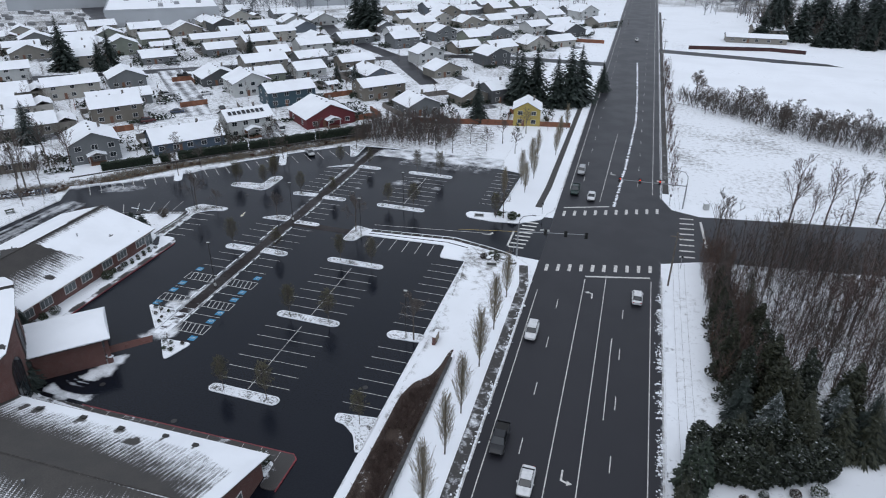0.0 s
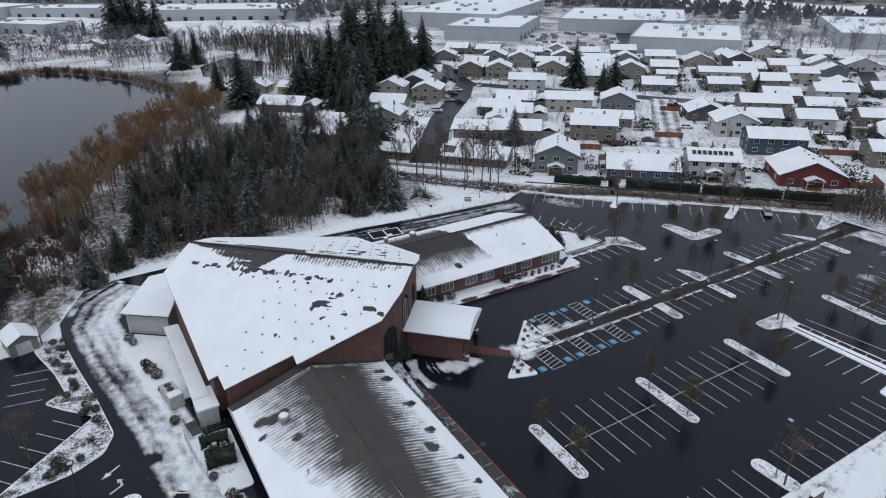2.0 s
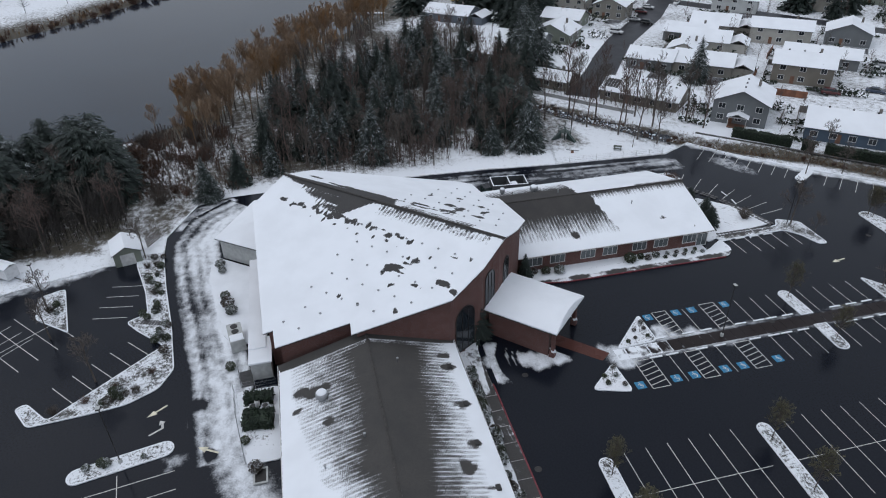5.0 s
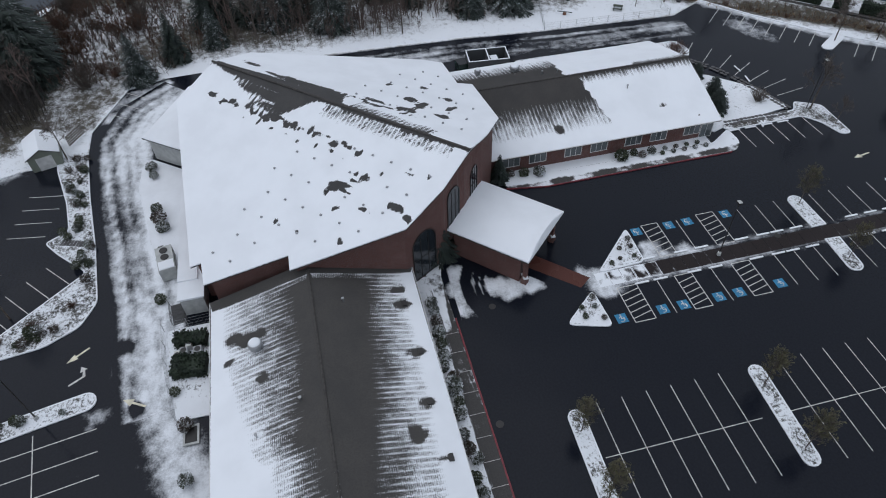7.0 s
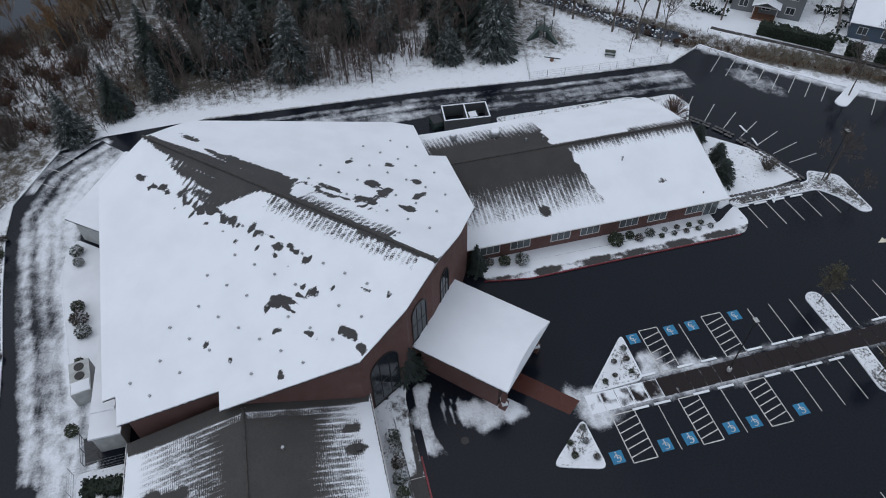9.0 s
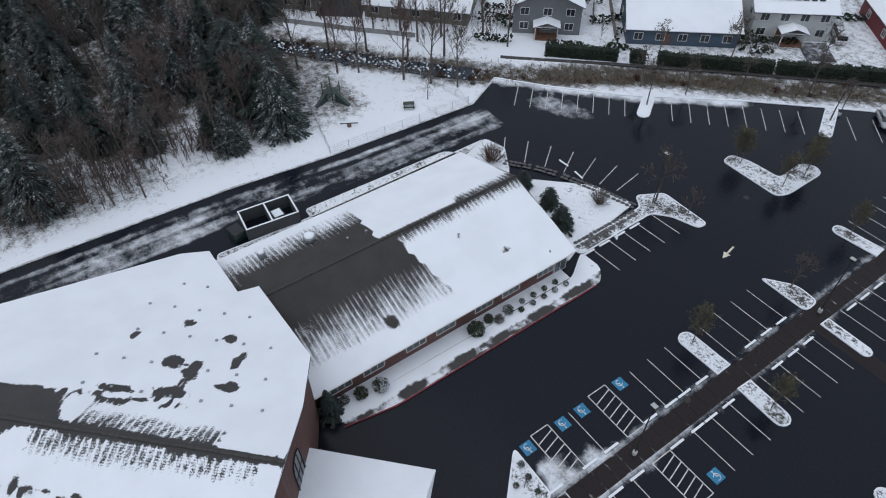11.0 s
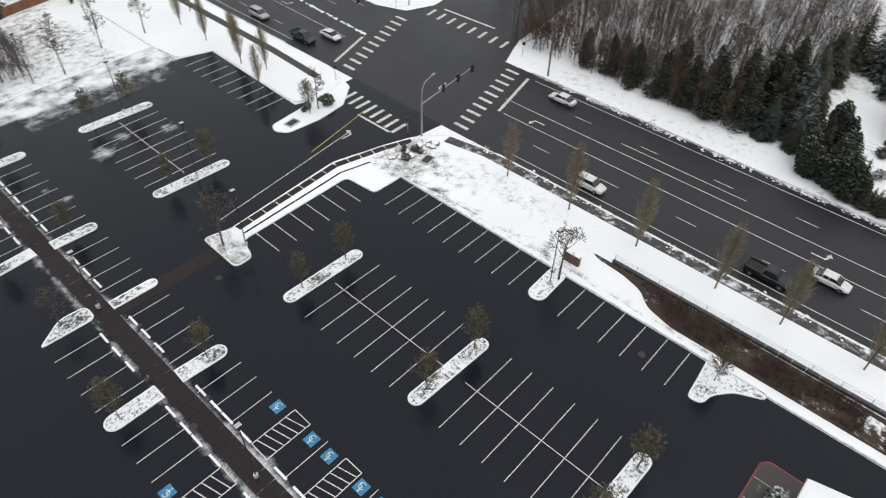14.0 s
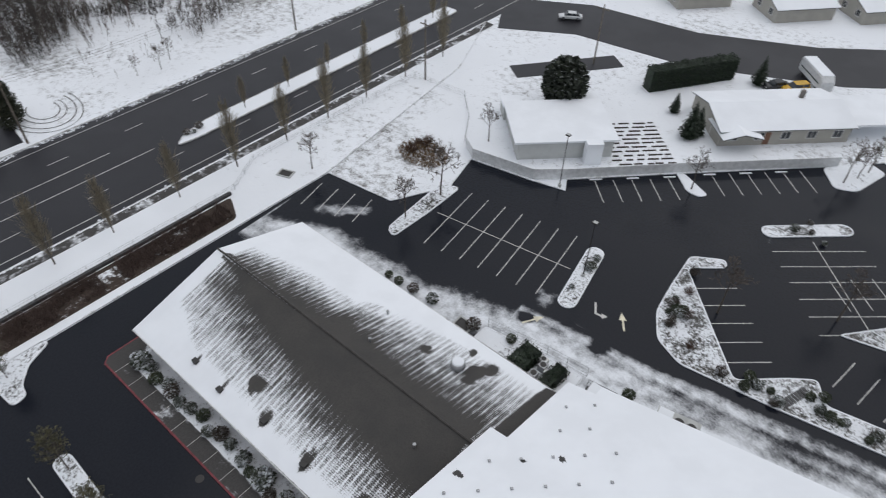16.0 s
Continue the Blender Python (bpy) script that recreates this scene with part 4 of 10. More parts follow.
M_WHITE = plain("white_trim_paint", (0.62, 0.62, 0.61), 0.5)
M_RIDGE = plain("dark_ridge_shingle", (0.048, 0.044, 0.041), 0.85, vary=0.25, scale=3)
M_TRIM = plain("dark_brown_fascia", (0.11, 0.085, 0.075), 0.6)
M_STUCCO = plain("pale_grey_panel", (0.42, 0.43, 0.42), 0.7)
M_METAL = plain("galvanised_metal", (0.34, 0.35, 0.36), 0.45, 0.7)
M_DARKMETAL = plain("dark_bronze_metal", (0.035, 0.033, 0.032), 0.5, 0.3)
g = Graph("dark_window_glass")
M_GLASS = g.done((0.02, 0.025, 0.03), 0.08, 0.0, 0.6)
g = Graph("pale_window_glass")
M_GLASS_PALE = g.done((0.10, 0.115, 0.12), 0.12, 0.0, 0.6)


def roof_sheet(poly, height, cover, step, depth=0.28):
    m = sheet(poly, 0.0, step, cover, depth)
    n = 2 * len(poly)
    top = len(m.v) - n
    m.v = [(x, y, height(x, y) + z) for x, y, z in m.v]
    m.cover = m.cover[:top] + [0.85, 0.1] * len(poly)
    m.f.append(tuple(top + 2 * k + 1 for k in range(len(poly) - 1, -1, -1)))
    return m


church = thing("church", "sprawling red-brick church with snowy shingle roofs", "church")

# sanctuary: a gable roof whose ridge runs from south-west to north-east
HALL = [(-31.8, -20.0), (-28.3, -23.9), (-25.1, -29.0), (-25.3, -42.0), (-27.1, -41.9), (-27.3, -51.6), (-30.1, -51.7), (-30.1, -53.0), (-55.0, -53.5), (-59.6, -48.2),
        (-64.6, -43.4), (-66.3, -18.2), (-65.3, -15.3), (-55.4, -15.4), (-55.3, -13.2), (-42.0, -13.4), (-36.4, -16.6)]
RIDGE, FALL, PERP = 14.4, 1 / 3, -8.35


def hall_z(x, y):
    return RIDGE - FALL * abs((x - y) * 0.70711 - PERP)


# melt holes in the snow: across the slope, along the ridge, half sizes, depth
_r = random.Random(3)
MELTS = [(4.7 + _r.uniform(-.35, .35), 5 + 1.27 * k + _r.uniform(-.3, .3), _r.uniform(.25, .65), _r.uniform(.3, .7), _r.uniform(.5, .75)) for k in range(20)]
MELTS += [(5.6 + _r.uniform(0, .8), 12 + 2.3 * k, .3, .35, .5) for k in range(8)]
MELTS += [(9.7, 29.1, .5, 1.0, .7), (9.2, 30.0, .4, .9, .65), (8.3, 30.6, 1.7, .22, .7), (8.6, 31.6, 1.6, .2, .66), (7.3, 32.2, .4, .4, .6), (10.4, 28.6, .8, .3, .6), (9.3, 37.4, .5, 1.4, .66), (9.9, 39.2, .4, .8, .66), (16.1, 25.3, .5, .4, .6),
          (4.6, 38.8, .3, .6, .6), (5.2, 36.6, .3, .5, .55), (12.0, 30.8, .4, .4, .5), (15.1, 33.7, .5, .5, .6), (16.1, 28.6, .35, .35, .5), (11, 34, .3, .8, .55), (6.4, 33.6, .3, .4, .55), (13.5, 41, .4, .8, .6)]
MELTS += [(-2 - .12 * k + _r.uniform(-.5, .5), 10 + 1.25 * k, _r.uniform(.2, .5), _r.uniform(.4, .9), _r.uniform(.5, .7)) for k in range(18)]
MELTS += [(-4.4, 25, .4, 1.6, .7), (-4.9, 29.6, .6, 1.4, .7), (-7.6, 29.8, 1.5, .7, .7), (-8.6, 27.6, 1.0, .9, .62), (-6.6, 34, .6, 1.0, .62), (-11.4, 22.2, .8, .5, .58), (-13.8, 26, .7, .6, .58), (-10, 33, 1.0, .5, .62), (-12.5, 31, .5, .8, .6), (-16, 36, .6, .8, .55), (-3.0, 5.5, .7, 1.4, .6)]


def hall_snow(x, y):
    d = (x - y) * 0.70711 - PERP
    s = (x + y) * 0.70711 + 78
    c = 1.25
    if d >= 0 and s < 21:
        w = 4.6 * ramp(s, 1.5, 17) * (1 - ramp(s, 17.5 - 0.35 * d, 20.5 - 0.35 * d)) + 0.35
        lines = 0.34 if min(abs(d - k) for k in (1.45, 2.9, 4.3)) < 0.16 and s < 15 else 0.0
        c = min(c, 0.04 + lines + 0.34 * ramp(d, 0.30 * w, 0.9 * w) + 0.9 * ramp(d, 0.85 * w, 1.15 * w + 0.8))
    elif d >= 0 and s < 40:
        c = min(c, 0.51 + 0.05 * ramp(s, 22, 38) + 0.6 * ramp(d, 1.4, 4.6 - 0.06 * (s - 20)))
    if d < 0 and s < 24:
        w = 2.9 * ramp(s, 3, 18) * (1 - ramp(s, 21, 23.5)) + 0.25
        c = min(c, 0.04 + (0.34 if abs(d + 1.3) < 0.16 and s < 17 else 0.0) + 0.40 * ramp(-d, 0.5 * w, w) + 0.8 * ramp(-d, 0.9 * w, 1.2 * w + 0.8))
    elif d < 0 and s < 36:
        c = min(c, 0.50 + 0.6 * ramp(-d, 1.2, 4.2))
    c = min(c, 0.02 + 1.25 * ramp(abs(d), 0.12, 0.5))
    dark = 0.0
    for pd, ps, rd, rs, k in MELTS:
        q = math.hypot((d - pd) / (rd * 1.15), (s - ps) / (rs * 1.15))
        dark = max(dark, (k + 0.60) * (1 - ramp(q + 0.7 * noise.noise((x * 1.1, y * 1.1, 8.0)), 0.25, 1.45)))
    return c - dark


SE_HALF = [p for p in HALL[:10]]
NW_HALF = [HALL[9]] + HALL[10:] + [HALL[0]]
wallp = inset(HALL, 0.7)
m = Mesh().slab(wallp, -0.1, 0, [hall_z(x, y) - 0.3 for x, y in wallp])
# the top face is left open where the roof covers it
m.f.pop(0)
hall = part("wall", m, M_BRICK, church, "red-brown brick sanctuary walls")
for half in (SE_HALF, NW_HALF):
    part("roof", roof_sheet(half, hall_z, hall_snow, 0.55), M_ROOF_D, church, "snow-covered sanctuary roof with bare dark patches")
cap = Mesh()
a, b = Vector((-59.6, -48.2)), Vector((-31.8, -20.0))
cap.tube((*a, RIDGE + 0.02), (*b, RIDGE + 0.02), 0.16, 0.16, 6)
part("ridge_cap", cap, M_RIDGE, church)
guard = Mesh().lathe([(0.15, 0), (0.17, 0.1), (0.12, 0.18), (0.01, 0.19)], 4).data("snow_guard", M_METAL)
rng = random.Random(5)
for row, d in enumerate((4.7, 7.6, 10.5, 13.4, 16.3, 19.2, 22.1, 25.0, 27.9, -4.5, -8.0, -12.0, -16.0, -20.0)):
    for k in range(18):
        s = -40 + 2.6 * k + (1.3 if row % 2 else 0)
        x = ((s - 17) + d + PERP) * 0.70711 - 0.2
        y = ((s - 17) - d - PERP) * 0.70711 - 0.2
        if inside(x, y, inset(HALL, 1.2)):
            part("snow_guard", guard, M_METAL, church, at=pose(x, y, hall_z(x, y)))


def opening(parent, a, b, t, width, z0, z1, mat=None, arch=False, mull=2, name="window", out=0.0):
    """A framed window or door in the wall that runs from a to b, at the fraction t."""
    a, b = Vector(a), Vector(b)
    d = (b - a).normalized()
    nrm = Vector((d.y, -d.x))
    c = a + (b - a) * t + nrm * out
    turn = math.degrees(math.atan2(d.y, d.x))
    h, w = z1 - z0, width / 2
    top = [(w, h)] if not arch else [(w * math.cos(k * math.pi / 10), h - w + w * math.sin(k * math.pi / 10)) for k in range(11)]
    pane_o = [(-w, 0), (w, 0)] + ([(w, h), (-w, h)] if not arch else top)
    pane = Mesh().quad(*[(x, -0.02, z) for x, z in pane_o])
    fr = Mesh()
    fw = 0.09
    if arch:
        pts = [(-w, 0)] + [(w * math.cos(math.pi - k * math.pi / 10), h - w + w * math.sin(k * math.pi / 10)) for k in range(11)] + [(w, 0)]
        for p, q in zip(pts, pts[1:]):
            fr.tube((p[0], -0.04, p[1]), (q[0], -0.04, q[1]), 0.07, 0.07, 4)
    bars = [fr] if arch else [Mesh().box(-w - fw, w + fw, -0.07, 0.02, h, h + fw), Mesh().box(-w - fw, -w, -0.07, 0.02, 0, h), Mesh().box(w, w + fw, -0.07, 0.02, 0, h)]
    for k in range(1, mull):
        x = -w + width * k / mull
        bars.append(Mesh().box(x - 0.03, x + 0.03, -0.06, 0.0, 0, h - (w * 0.4 if arch else 0)))
    if arch:
        bars.append(Mesh().box(-w, w, -0.055, 0, h * 0.45, h * 0.45 + 0.06))
    paint = M_DARKMETAL if arch else M_WHITE
    ob = part(name, Mesh().box(-w - fw, w + fw, -0.08, 0.02, -fw, 0), paint, parent, at=pose(c.x, c.y, z0, 0, 0, turn))
    for k, bar in enumerate(bars):
        part("mullion" if k >= (1 if arch else 3) else "frame", bar, paint, ob)
    part("pane", pane, mat or M_GLASS, ob)
    return ob


wp = wallp if area(HALL) > 0 else inset(HALL, 0.7)


def wall_edge(p, q):
    """The wall segment nearest to a roof edge."""
    f = lambda r: min(wp, key=lambda s: math.hypot(s[0] - r[0], s[1] - r[1]))
    return f(p), f(q)


for p, q, t, wdt, z0, z1 in ((HALL[2], HALL[1], 0.5, 3.6, 0.4, 7.6), (HALL[1], HALL[0], 0.5, 2.4, 5.2, 10.4)):
    a, b = wall_edge(p, q)
    opening(church, a, b, t, wdt, z0, z1, arch=True, mull=3, name="arched_window", out=0.04)
a, b = wall_edge(HALL[0], HALL[16])
opening(church, a, b, 0.5, 2.2, 5.0, 9.6, arch=True, mull=3, name="arched_window", out=0.04)

# low annex at the hall's south-west end
ANX = [(-54.6, -54.2), (-60.0, -61.0), (-72.0, -54.6), (-66.2, -47.6)]
zz = lambda x, y: 4.1 + 0.33 * max(0.0, 12 - far_from(x, y, [(-60.0, -61.0), (-72.0, -54.6)])) * 0 + 0.32 * min(far_from(x, y, [(-54.6, -54.2), (-60.0, -61.0)]), far_from(x, y, [(-60.0, -61.0), (-72.0, -54.6)]), 6.0)
part("roof", roof_sheet(ANX, zz, lambda x, y: 0.95, 0.8), M_ROOF_D, church, "low white roof")
m = Mesh().slab(inset(ANX, 0.6), -0.1, 3.9)
part("wall", m, M_STUCCO, church, "pale grey annex walls")
# service lean-to with a flat snowy roof along the south wall
m = Mesh().box(-53.2, -31.2, -55.4, -53.1, 2.9, 3.15)
part("roof", m, M_SNOW, church, "narrow flat canopy under snow")
for x in (-53, -48, -43, -38, -33):
    part("post", Mesh().tube((x, -55.1, 0), (x, -55.1, 2.9), 0.09, 0.09), M_WHITE, church)
m = Mesh().box(-33.4, -28.6, -55.2, -52.6, -0.1, 2.7)
part("wall", m, M_STUCCO, church)
part("roof", Mesh().box(-33.6, -28.4, -55.4, -52.4, 2.7, 2.95), M_SNOW, church)


def wing(x0, x1, y0, y1, along, eave, ridge, cover, mat, label):
    """A gabled wing; along: the axis of its ridge."""
    mid = (y0 + y1) / 2 if along == "x" else (x0 + x1) / 2
    half = (y1 - y0) / 2 if along == "x" else (x1 - x0) / 2
    z = lambda x, y: ridge - (ridge - eave) * abs((y if along == "x" else x) - mid) / half
    if along == "x":
        halves = [[(x0, y0), (x1, y0), (x1, mid), (x0, mid)], [(x0, mid), (x1, mid), (x1, y1), (x0, y1)]]
        body = [(x0 + 0.8, y0 + 0.8), (x1 - 0.8, y0 + 0.8), (x1 - 0.8, mid), (x1 - 0.8, y1 - 0.8), (x0 + 0.8, y1 - 0.8), (x0 + 0.8, mid)]
        ends = ((x0, mid, ridge), (x1, mid, ridge))
    else:
        halves = [[(x0, y0), (mid, y0), (mid, y1), (x0, y1)], [(mid, y0), (x1, y0), (x1, y1), (mid, y1)]]
        body = [(x0 + 0.8, y0 + 0.8), (mid, y0 + 0.8), (x1 - 0.8, y0 + 0.8), (x1 - 0.8, y1 - 0.8), (mid, y1 - 0.8), (x0 + 0.8, y1 - 0.8)]
        ends = ((mid, y0, ridge), (mid, y1, ridge))
    m = Mesh().slab(body, -0.1, 0, [z(x, y) - 0.3 for x, y in body])
    m.f.pop(0)
    part("wall", m, M_BRICK, church, label)
    for h in halves:
        part("roof", roof_sheet(h, z, cover, 0.5, 0.26), mat, church, "shingle roof half melted free of snow")
    part("ridge_cap", Mesh().tube((ends[0][0], ends[0][1], ridge + 0.03), (ends[1][0], ends[1][1], ridge + 0.03), 0.12, 0.12, 6), M_RIDGE, church)
    for line in ((halves[0][0], halves[0][1]) if along == "x" else (halves[0][0], halves[0][3]), (halves[1][2], halves[1][3]) if along == "x" else (halves[1][1], halves[1][2])):
        (ax, ay), (bx, by) = line
        part("gutter", Mesh().tube((ax, ay, eave - 0.1), (bx, by, eave - 0.1), 0.09, 0.09, 6), M_WHITE, church)
    return z


def along(v, *stops):
    """Piecewise straight: (place, value) pairs in rising order."""
    for (a, p), (b, q) in zip(stops, stops[1:]):
        if v <= b:
            return p + (q - p) * max(0.0, (v - a) / (b - a))
    return stops[-1][1]


def thaw(t, d0, d1):
    """Snow left on a slope: bare up to d0, patchy to d1, whole beyond."""
    if t < d0:
        return -0.22 + 0.56 * ramp(t, d0 - 0.22, d0 + 0.02)
    if t < d1:
        return 0.34 + 0.26 * (t - d0) / (d1 - d0)
    return 0.60 + 0.6 * ramp(t, d1, d1 + 0.18)


def south_snow(x, y):
    t = abs(y + 40.1) / 11.5
    if y > -40.1:
        c = thaw(t, along(x, (-26, 0.56), (-14, 0.48), (-4, 0.36), (3, 0.26), (9.5, 0.02)), along(x, (-26, 0.84), (-8, 0.78), (4, 0.72), (9.5, 0.52)))
    else:
        c = thaw(t, along(x, (-26, 0.24), (-16, 0.20), (-5.2, 0.30), (-4.8, 0.16), (3, 0.10), (9.5, 0.0)), along(x, (-26, 0.84), (-16, 0.78), (-5.2, 0.58), (-4.8, 0.46), (4, 0.40), (9.5, 0.26)))
    c = max(c, 0.3 + 0.8 * ramp(x, 8.8, 10.6)) if x > 8.8 else c
    c = min(c, 0.02 + 1.2 * ramp(abs(y + 40.1), 0.15, 0.6)) if x < 10.2 else c
    if x < -24.3:
        c = max(c, 0.42) if t < 0.9 else c
    if x < -25.4:
        c = 0.04
    for px, py, rx, ry in ((-2, -30, 0.7, 1.0), (-8, -30.6, 0.6, 1.2), (-14, -30.2, 0.7, 1.3), (2.5, -30.4, 0.6, 0.8), (-20.5, -30.6, 0.7, 1.2), (-22.6, -30.9, 0.5, 1.0), (-4.6, -32.4, 1.0, 0.9),
                           (-19.6, -47.2, 0.8, 1.9), (-20.4, -49.0, 0.6, 1.2), (-17.4, -49.8, 0.4, 0.8), (-14.2, -46.2, 0.5, 0.6)):
        c -= 0.80 * (1 - ramp(math.hypot((x - px) / rx, (y - py) / ry) + 0.5 * noise.noise((x * 1.3, y * 1.3, 5.0)), 0.2, 1.1))
    return c


def north_snow(x, y):
    t = abs(x + 53.95) / 11.65
    if x > -53.95:
        edge = 2.2 + 3.4 * t
        c = thaw(t, 0.40, 0.74) if y < edge else 0.40 + 0.9 * ramp(t, 0.02, 0.34)
        c = max(c, 1.0 * ramp(y, edge + 0.1, edge + 0.6)) if t > 0.34 else c
    else:
        edge = 0.8 + 1.5 * t
        c = thaw(t, 0.50, 0.80) if y < edge else 0.35 + 0.9 * ramp(t, 0.03, 0.34 if y > 12 else 0.12)
    c = min(c, 0.02 + 1.2 * ramp(abs(x + 53.95), 0.15, 0.55))
    if y < -14.4:
        c = max(c, 0.36) if t > 0.3 else c
    for px, py, rx, ry in ((-46.4, 13, 0.5, 1.0), (-45.2, -3.2, 0.9, 0.45), (-43.6, 17.6, 0.3, 0.4), (-46.0, 17.0, 0.4, 1.6)):
        c -= (0.95 if ry != 1.6 else 0.55) * (1 - ramp(math.hypot((x - px) / rx, (y - py) / ry), 0.4, 1.15))
    return c


SZ = wing(-26.8, 11.4, -51.6, -28.6, "x", 3.3, 6.85, south_snow, M_ROOF, "red-brown brick classroom wing")
NZ = wing(-65.6, -42.3, -16.2, 20.5, "y", 3.3, 6.9, north_snow, M_ROOF_Y, "red-brown brick office wing")

for k in range(7):
    opening(church, (-43.1, 19), (-43.1, -15), 0.07 + 0.135 * k + (0.02 if k % 2 else 0), 2.4, 1.0, 2.4, M_GLASS_PALE, False, 3, out=-0.03)
opening(church, (-43.1, 19), (-43.1, -15), 0.0, 1.8, 0.1, 2.3, M_GLASS_PALE, False, 2, "door", out=-0.03)
for t in (0.2, 0.5, 0.75):
    opening(church, (10.6, -50.8), (10.6, -29.4), t, 1.6, 0.9, 2.4, M_GLASS_PALE, False, 2, out=0.03)
for k in range(9):
    opening(church, (10.6, -29.4), (-26, -29.4), 0.06 + 0.105 * k, 1.8, 0.9, 2.4, M_GLASS, False, 2, out=-0.03)
    opening(church, (-26, -50.8), (10.6, -50.8), 0.06 + 0.105 * k, 1.8, 0.9, 2.4, M_GLASS, False, 2, out=0.03)

# roof vents and mushroom fans
def roof_fan(x, y, z, r):
    t = part("roof_fan", Mesh().lathe([(r * 0.62, -0.35), (r * 0.62, 0.35), (r, 0.4), (r, 0.85), (r * 0.82, 1.05), (r * 0.3, 1.15)], 14), M_METAL, church, "pale metal mushroom roof fan", at=pose(x, y, z))
    part("snow_cap", Mesh().lathe([(r * 0.85, 1.02), (r * 0.7, 1.16), (r * 0.2, 1.24)], 14), M_SNOW, t)


roof_fan(-18.0, -46.5, SZ(-18, -46.5), 0.75)
roof_fan(-60.4, -5.0, NZ(-60.4, -5), 0.75)
roof_fan(-61.5, -10.6, NZ(-61.5, -10.6), 0.5)
for x, y in ((-56.6, 0.5), (-56.9, -1.8), (-60.0, -9.2), (-50.2, 9.0)):
    part("vent_pipe", Mesh().lathe([(0.09, -0.2), (0.09, 0.45), (0.16, 0.46), (0.16, 0.55)], 8), M_METAL, church, at=pose(x, y, NZ(x, y)))
for x, y in ((-8, -47), (-10, -42.5), (-21, -37), (0, -43), (-20, -33.5)):
    part("vent_pipe", Mesh().lathe([(0.09, -0.2), (0.09, 0.45), (0.16, 0.46), (0.16, 0.55)], 8), M_METAL, church, at=pose(x, y, SZ(x, y)))
for x, y in ((-2, -30), (-8, -30.6), (-14, -30.2), (2.5, -30.4), (-20.5, -30.6)):
    part("roof_vent", Mesh().box(-0.35, 0.35, -0.25, 0.25, -0.1, 0.22), M_DARKMETAL, church, at=pose(x, y, SZ(x, y)))

# entrance canopy on brick piers
CAN = [(-37.4, -17.2), (-28.9, -8.9), (-22.0, -15.8), (-29.8, -23.6)]
axis_a, axis_b = Vector((-33.6, -20.4)), Vector((-25.4, -12.3))


def can_z(x, y):
    d = far_from(x, y, [tuple(axis_a - (axis_b - axis_a)), tuple(axis_b + (axis_b - axis_a))])
    return 5.75 - 0.055 * d * d * 0.75


part("canopy_roof", roof_sheet(CAN, can_z, lambda x, y: 0.96, 0.6, 0.35), M_ROOF_D, church, "gently curved canopy roof under smooth snow")
part("canopy_wall", Mesh().slab([(-30.0, -22.6), (-23.4, -16.2), (-23.9, -15.7), (-30.5, -22.1)], -0.1, 4.3), M_BRICK, church, "brick side wall of the entrance canopy")
part("canopy_wall", Mesh().slab([(-36.2, -17.2), (-31.6, -12.6), (-32.1, -12.1), (-36.7, -16.7)], -0.1, 4.3), M_BRICK, church)
for x, y in ((-28.9, -10.1), (-23.2, -15.6)):
    p = part("pier", Mesh().lathe([(0.55, 0), (0.55, 0.9), (0.35, 1.0), (0.35, 4.6)], 4), M_BRICK, church, at=pose(x, y, 0))
    part("bracket", Mesh().box(-0.5, 0.5, -0.3, 0.3, 0.95, 1.15), M_SNOW, p)

# paving by the entrance and the sidewalks
ent = thing("pavement", "brick paving from the entrance to the walk", "pavement", kind="structure")
part("brick_apron", sheet([(-27.6, -13.6), (-26.2, -15.4), (-20.6, -9.4), (-21.8, -7.8)], 0.006, 0.8, lambda x, y: 0.12, 0.02), M_PAVER, ent)


def walk_snow(x, y):
    return 0.86 if x < -40.3 else 0.36 + 0.25 * math.sin(y * 1.1) * math.sin(x * 0.7)


side = rounded([(-41.3, 19.4), (-43.8, 23.2), (-40.6, 23.4), (-38.8, 21.8), (-38.8, -7.0), (-39.8, -12.6), (-41.4, -12.4)], 0.8)
tagged(part("pavement", sheet(side, 0.14, 0.7, walk_snow, 0.2), M_CONCRETE), "concrete sidewalk with half-melted snow", "sidewalk", kind="structure")
bed = [(-43.2, 19.2), (-41.4, 19.2), (-41.4, -12.2), (-43.2, -12.2)]
tagged(part("planting_bed", sheet(bed, 0.12, 0.9, lambda x, y: 0.9, 0.2), M_BED), "planting bed under snow along the brick wall", "planting bed", kind="structure")
kerb_line("kerb", [(-38.72, 21.0), (-38.72, -7), (-39.7, -12.6)], 0.15, 0.16, M_REDKERB, label="red painted kerb")
side = rounded([(13.0, -25.0), (-27.0, -25.1), (-29.5, -23.8), (-30.2, -25.0), (-28.2, -26.8), (10.8, -26.8), (10.8, -31), (13.0, -31)], 0.8)
tagged(part("pavement", sheet(side, 0.14, 0.7, lambda x, y: 0.22 + 0.16 * math.sin(x * 0.8) + (0.4 if x < -18 else 0), 0.2), M_CONCRETE), "damp concrete sidewalk with dark joints", "sidewalk", kind="structure")
bed = [(-27, -26.8), (10.8, -26.8), (10.8, -29.3), (-27, -29.3)]
tagged(part("planting_bed", sheet(bed, 0.12, 0.7, lambda x, y: 0.66, 0.2), M_BED), "planting bed with rocks under snow along the brick wall", "planting bed", kind="structure")
kerb_line("kerb", [(13.05, -31), (13.05, -25.6), (12.4, -24.95), (-20, -24.95)], 0.17, 0.16, M_REDKERB, label="red painted kerb")
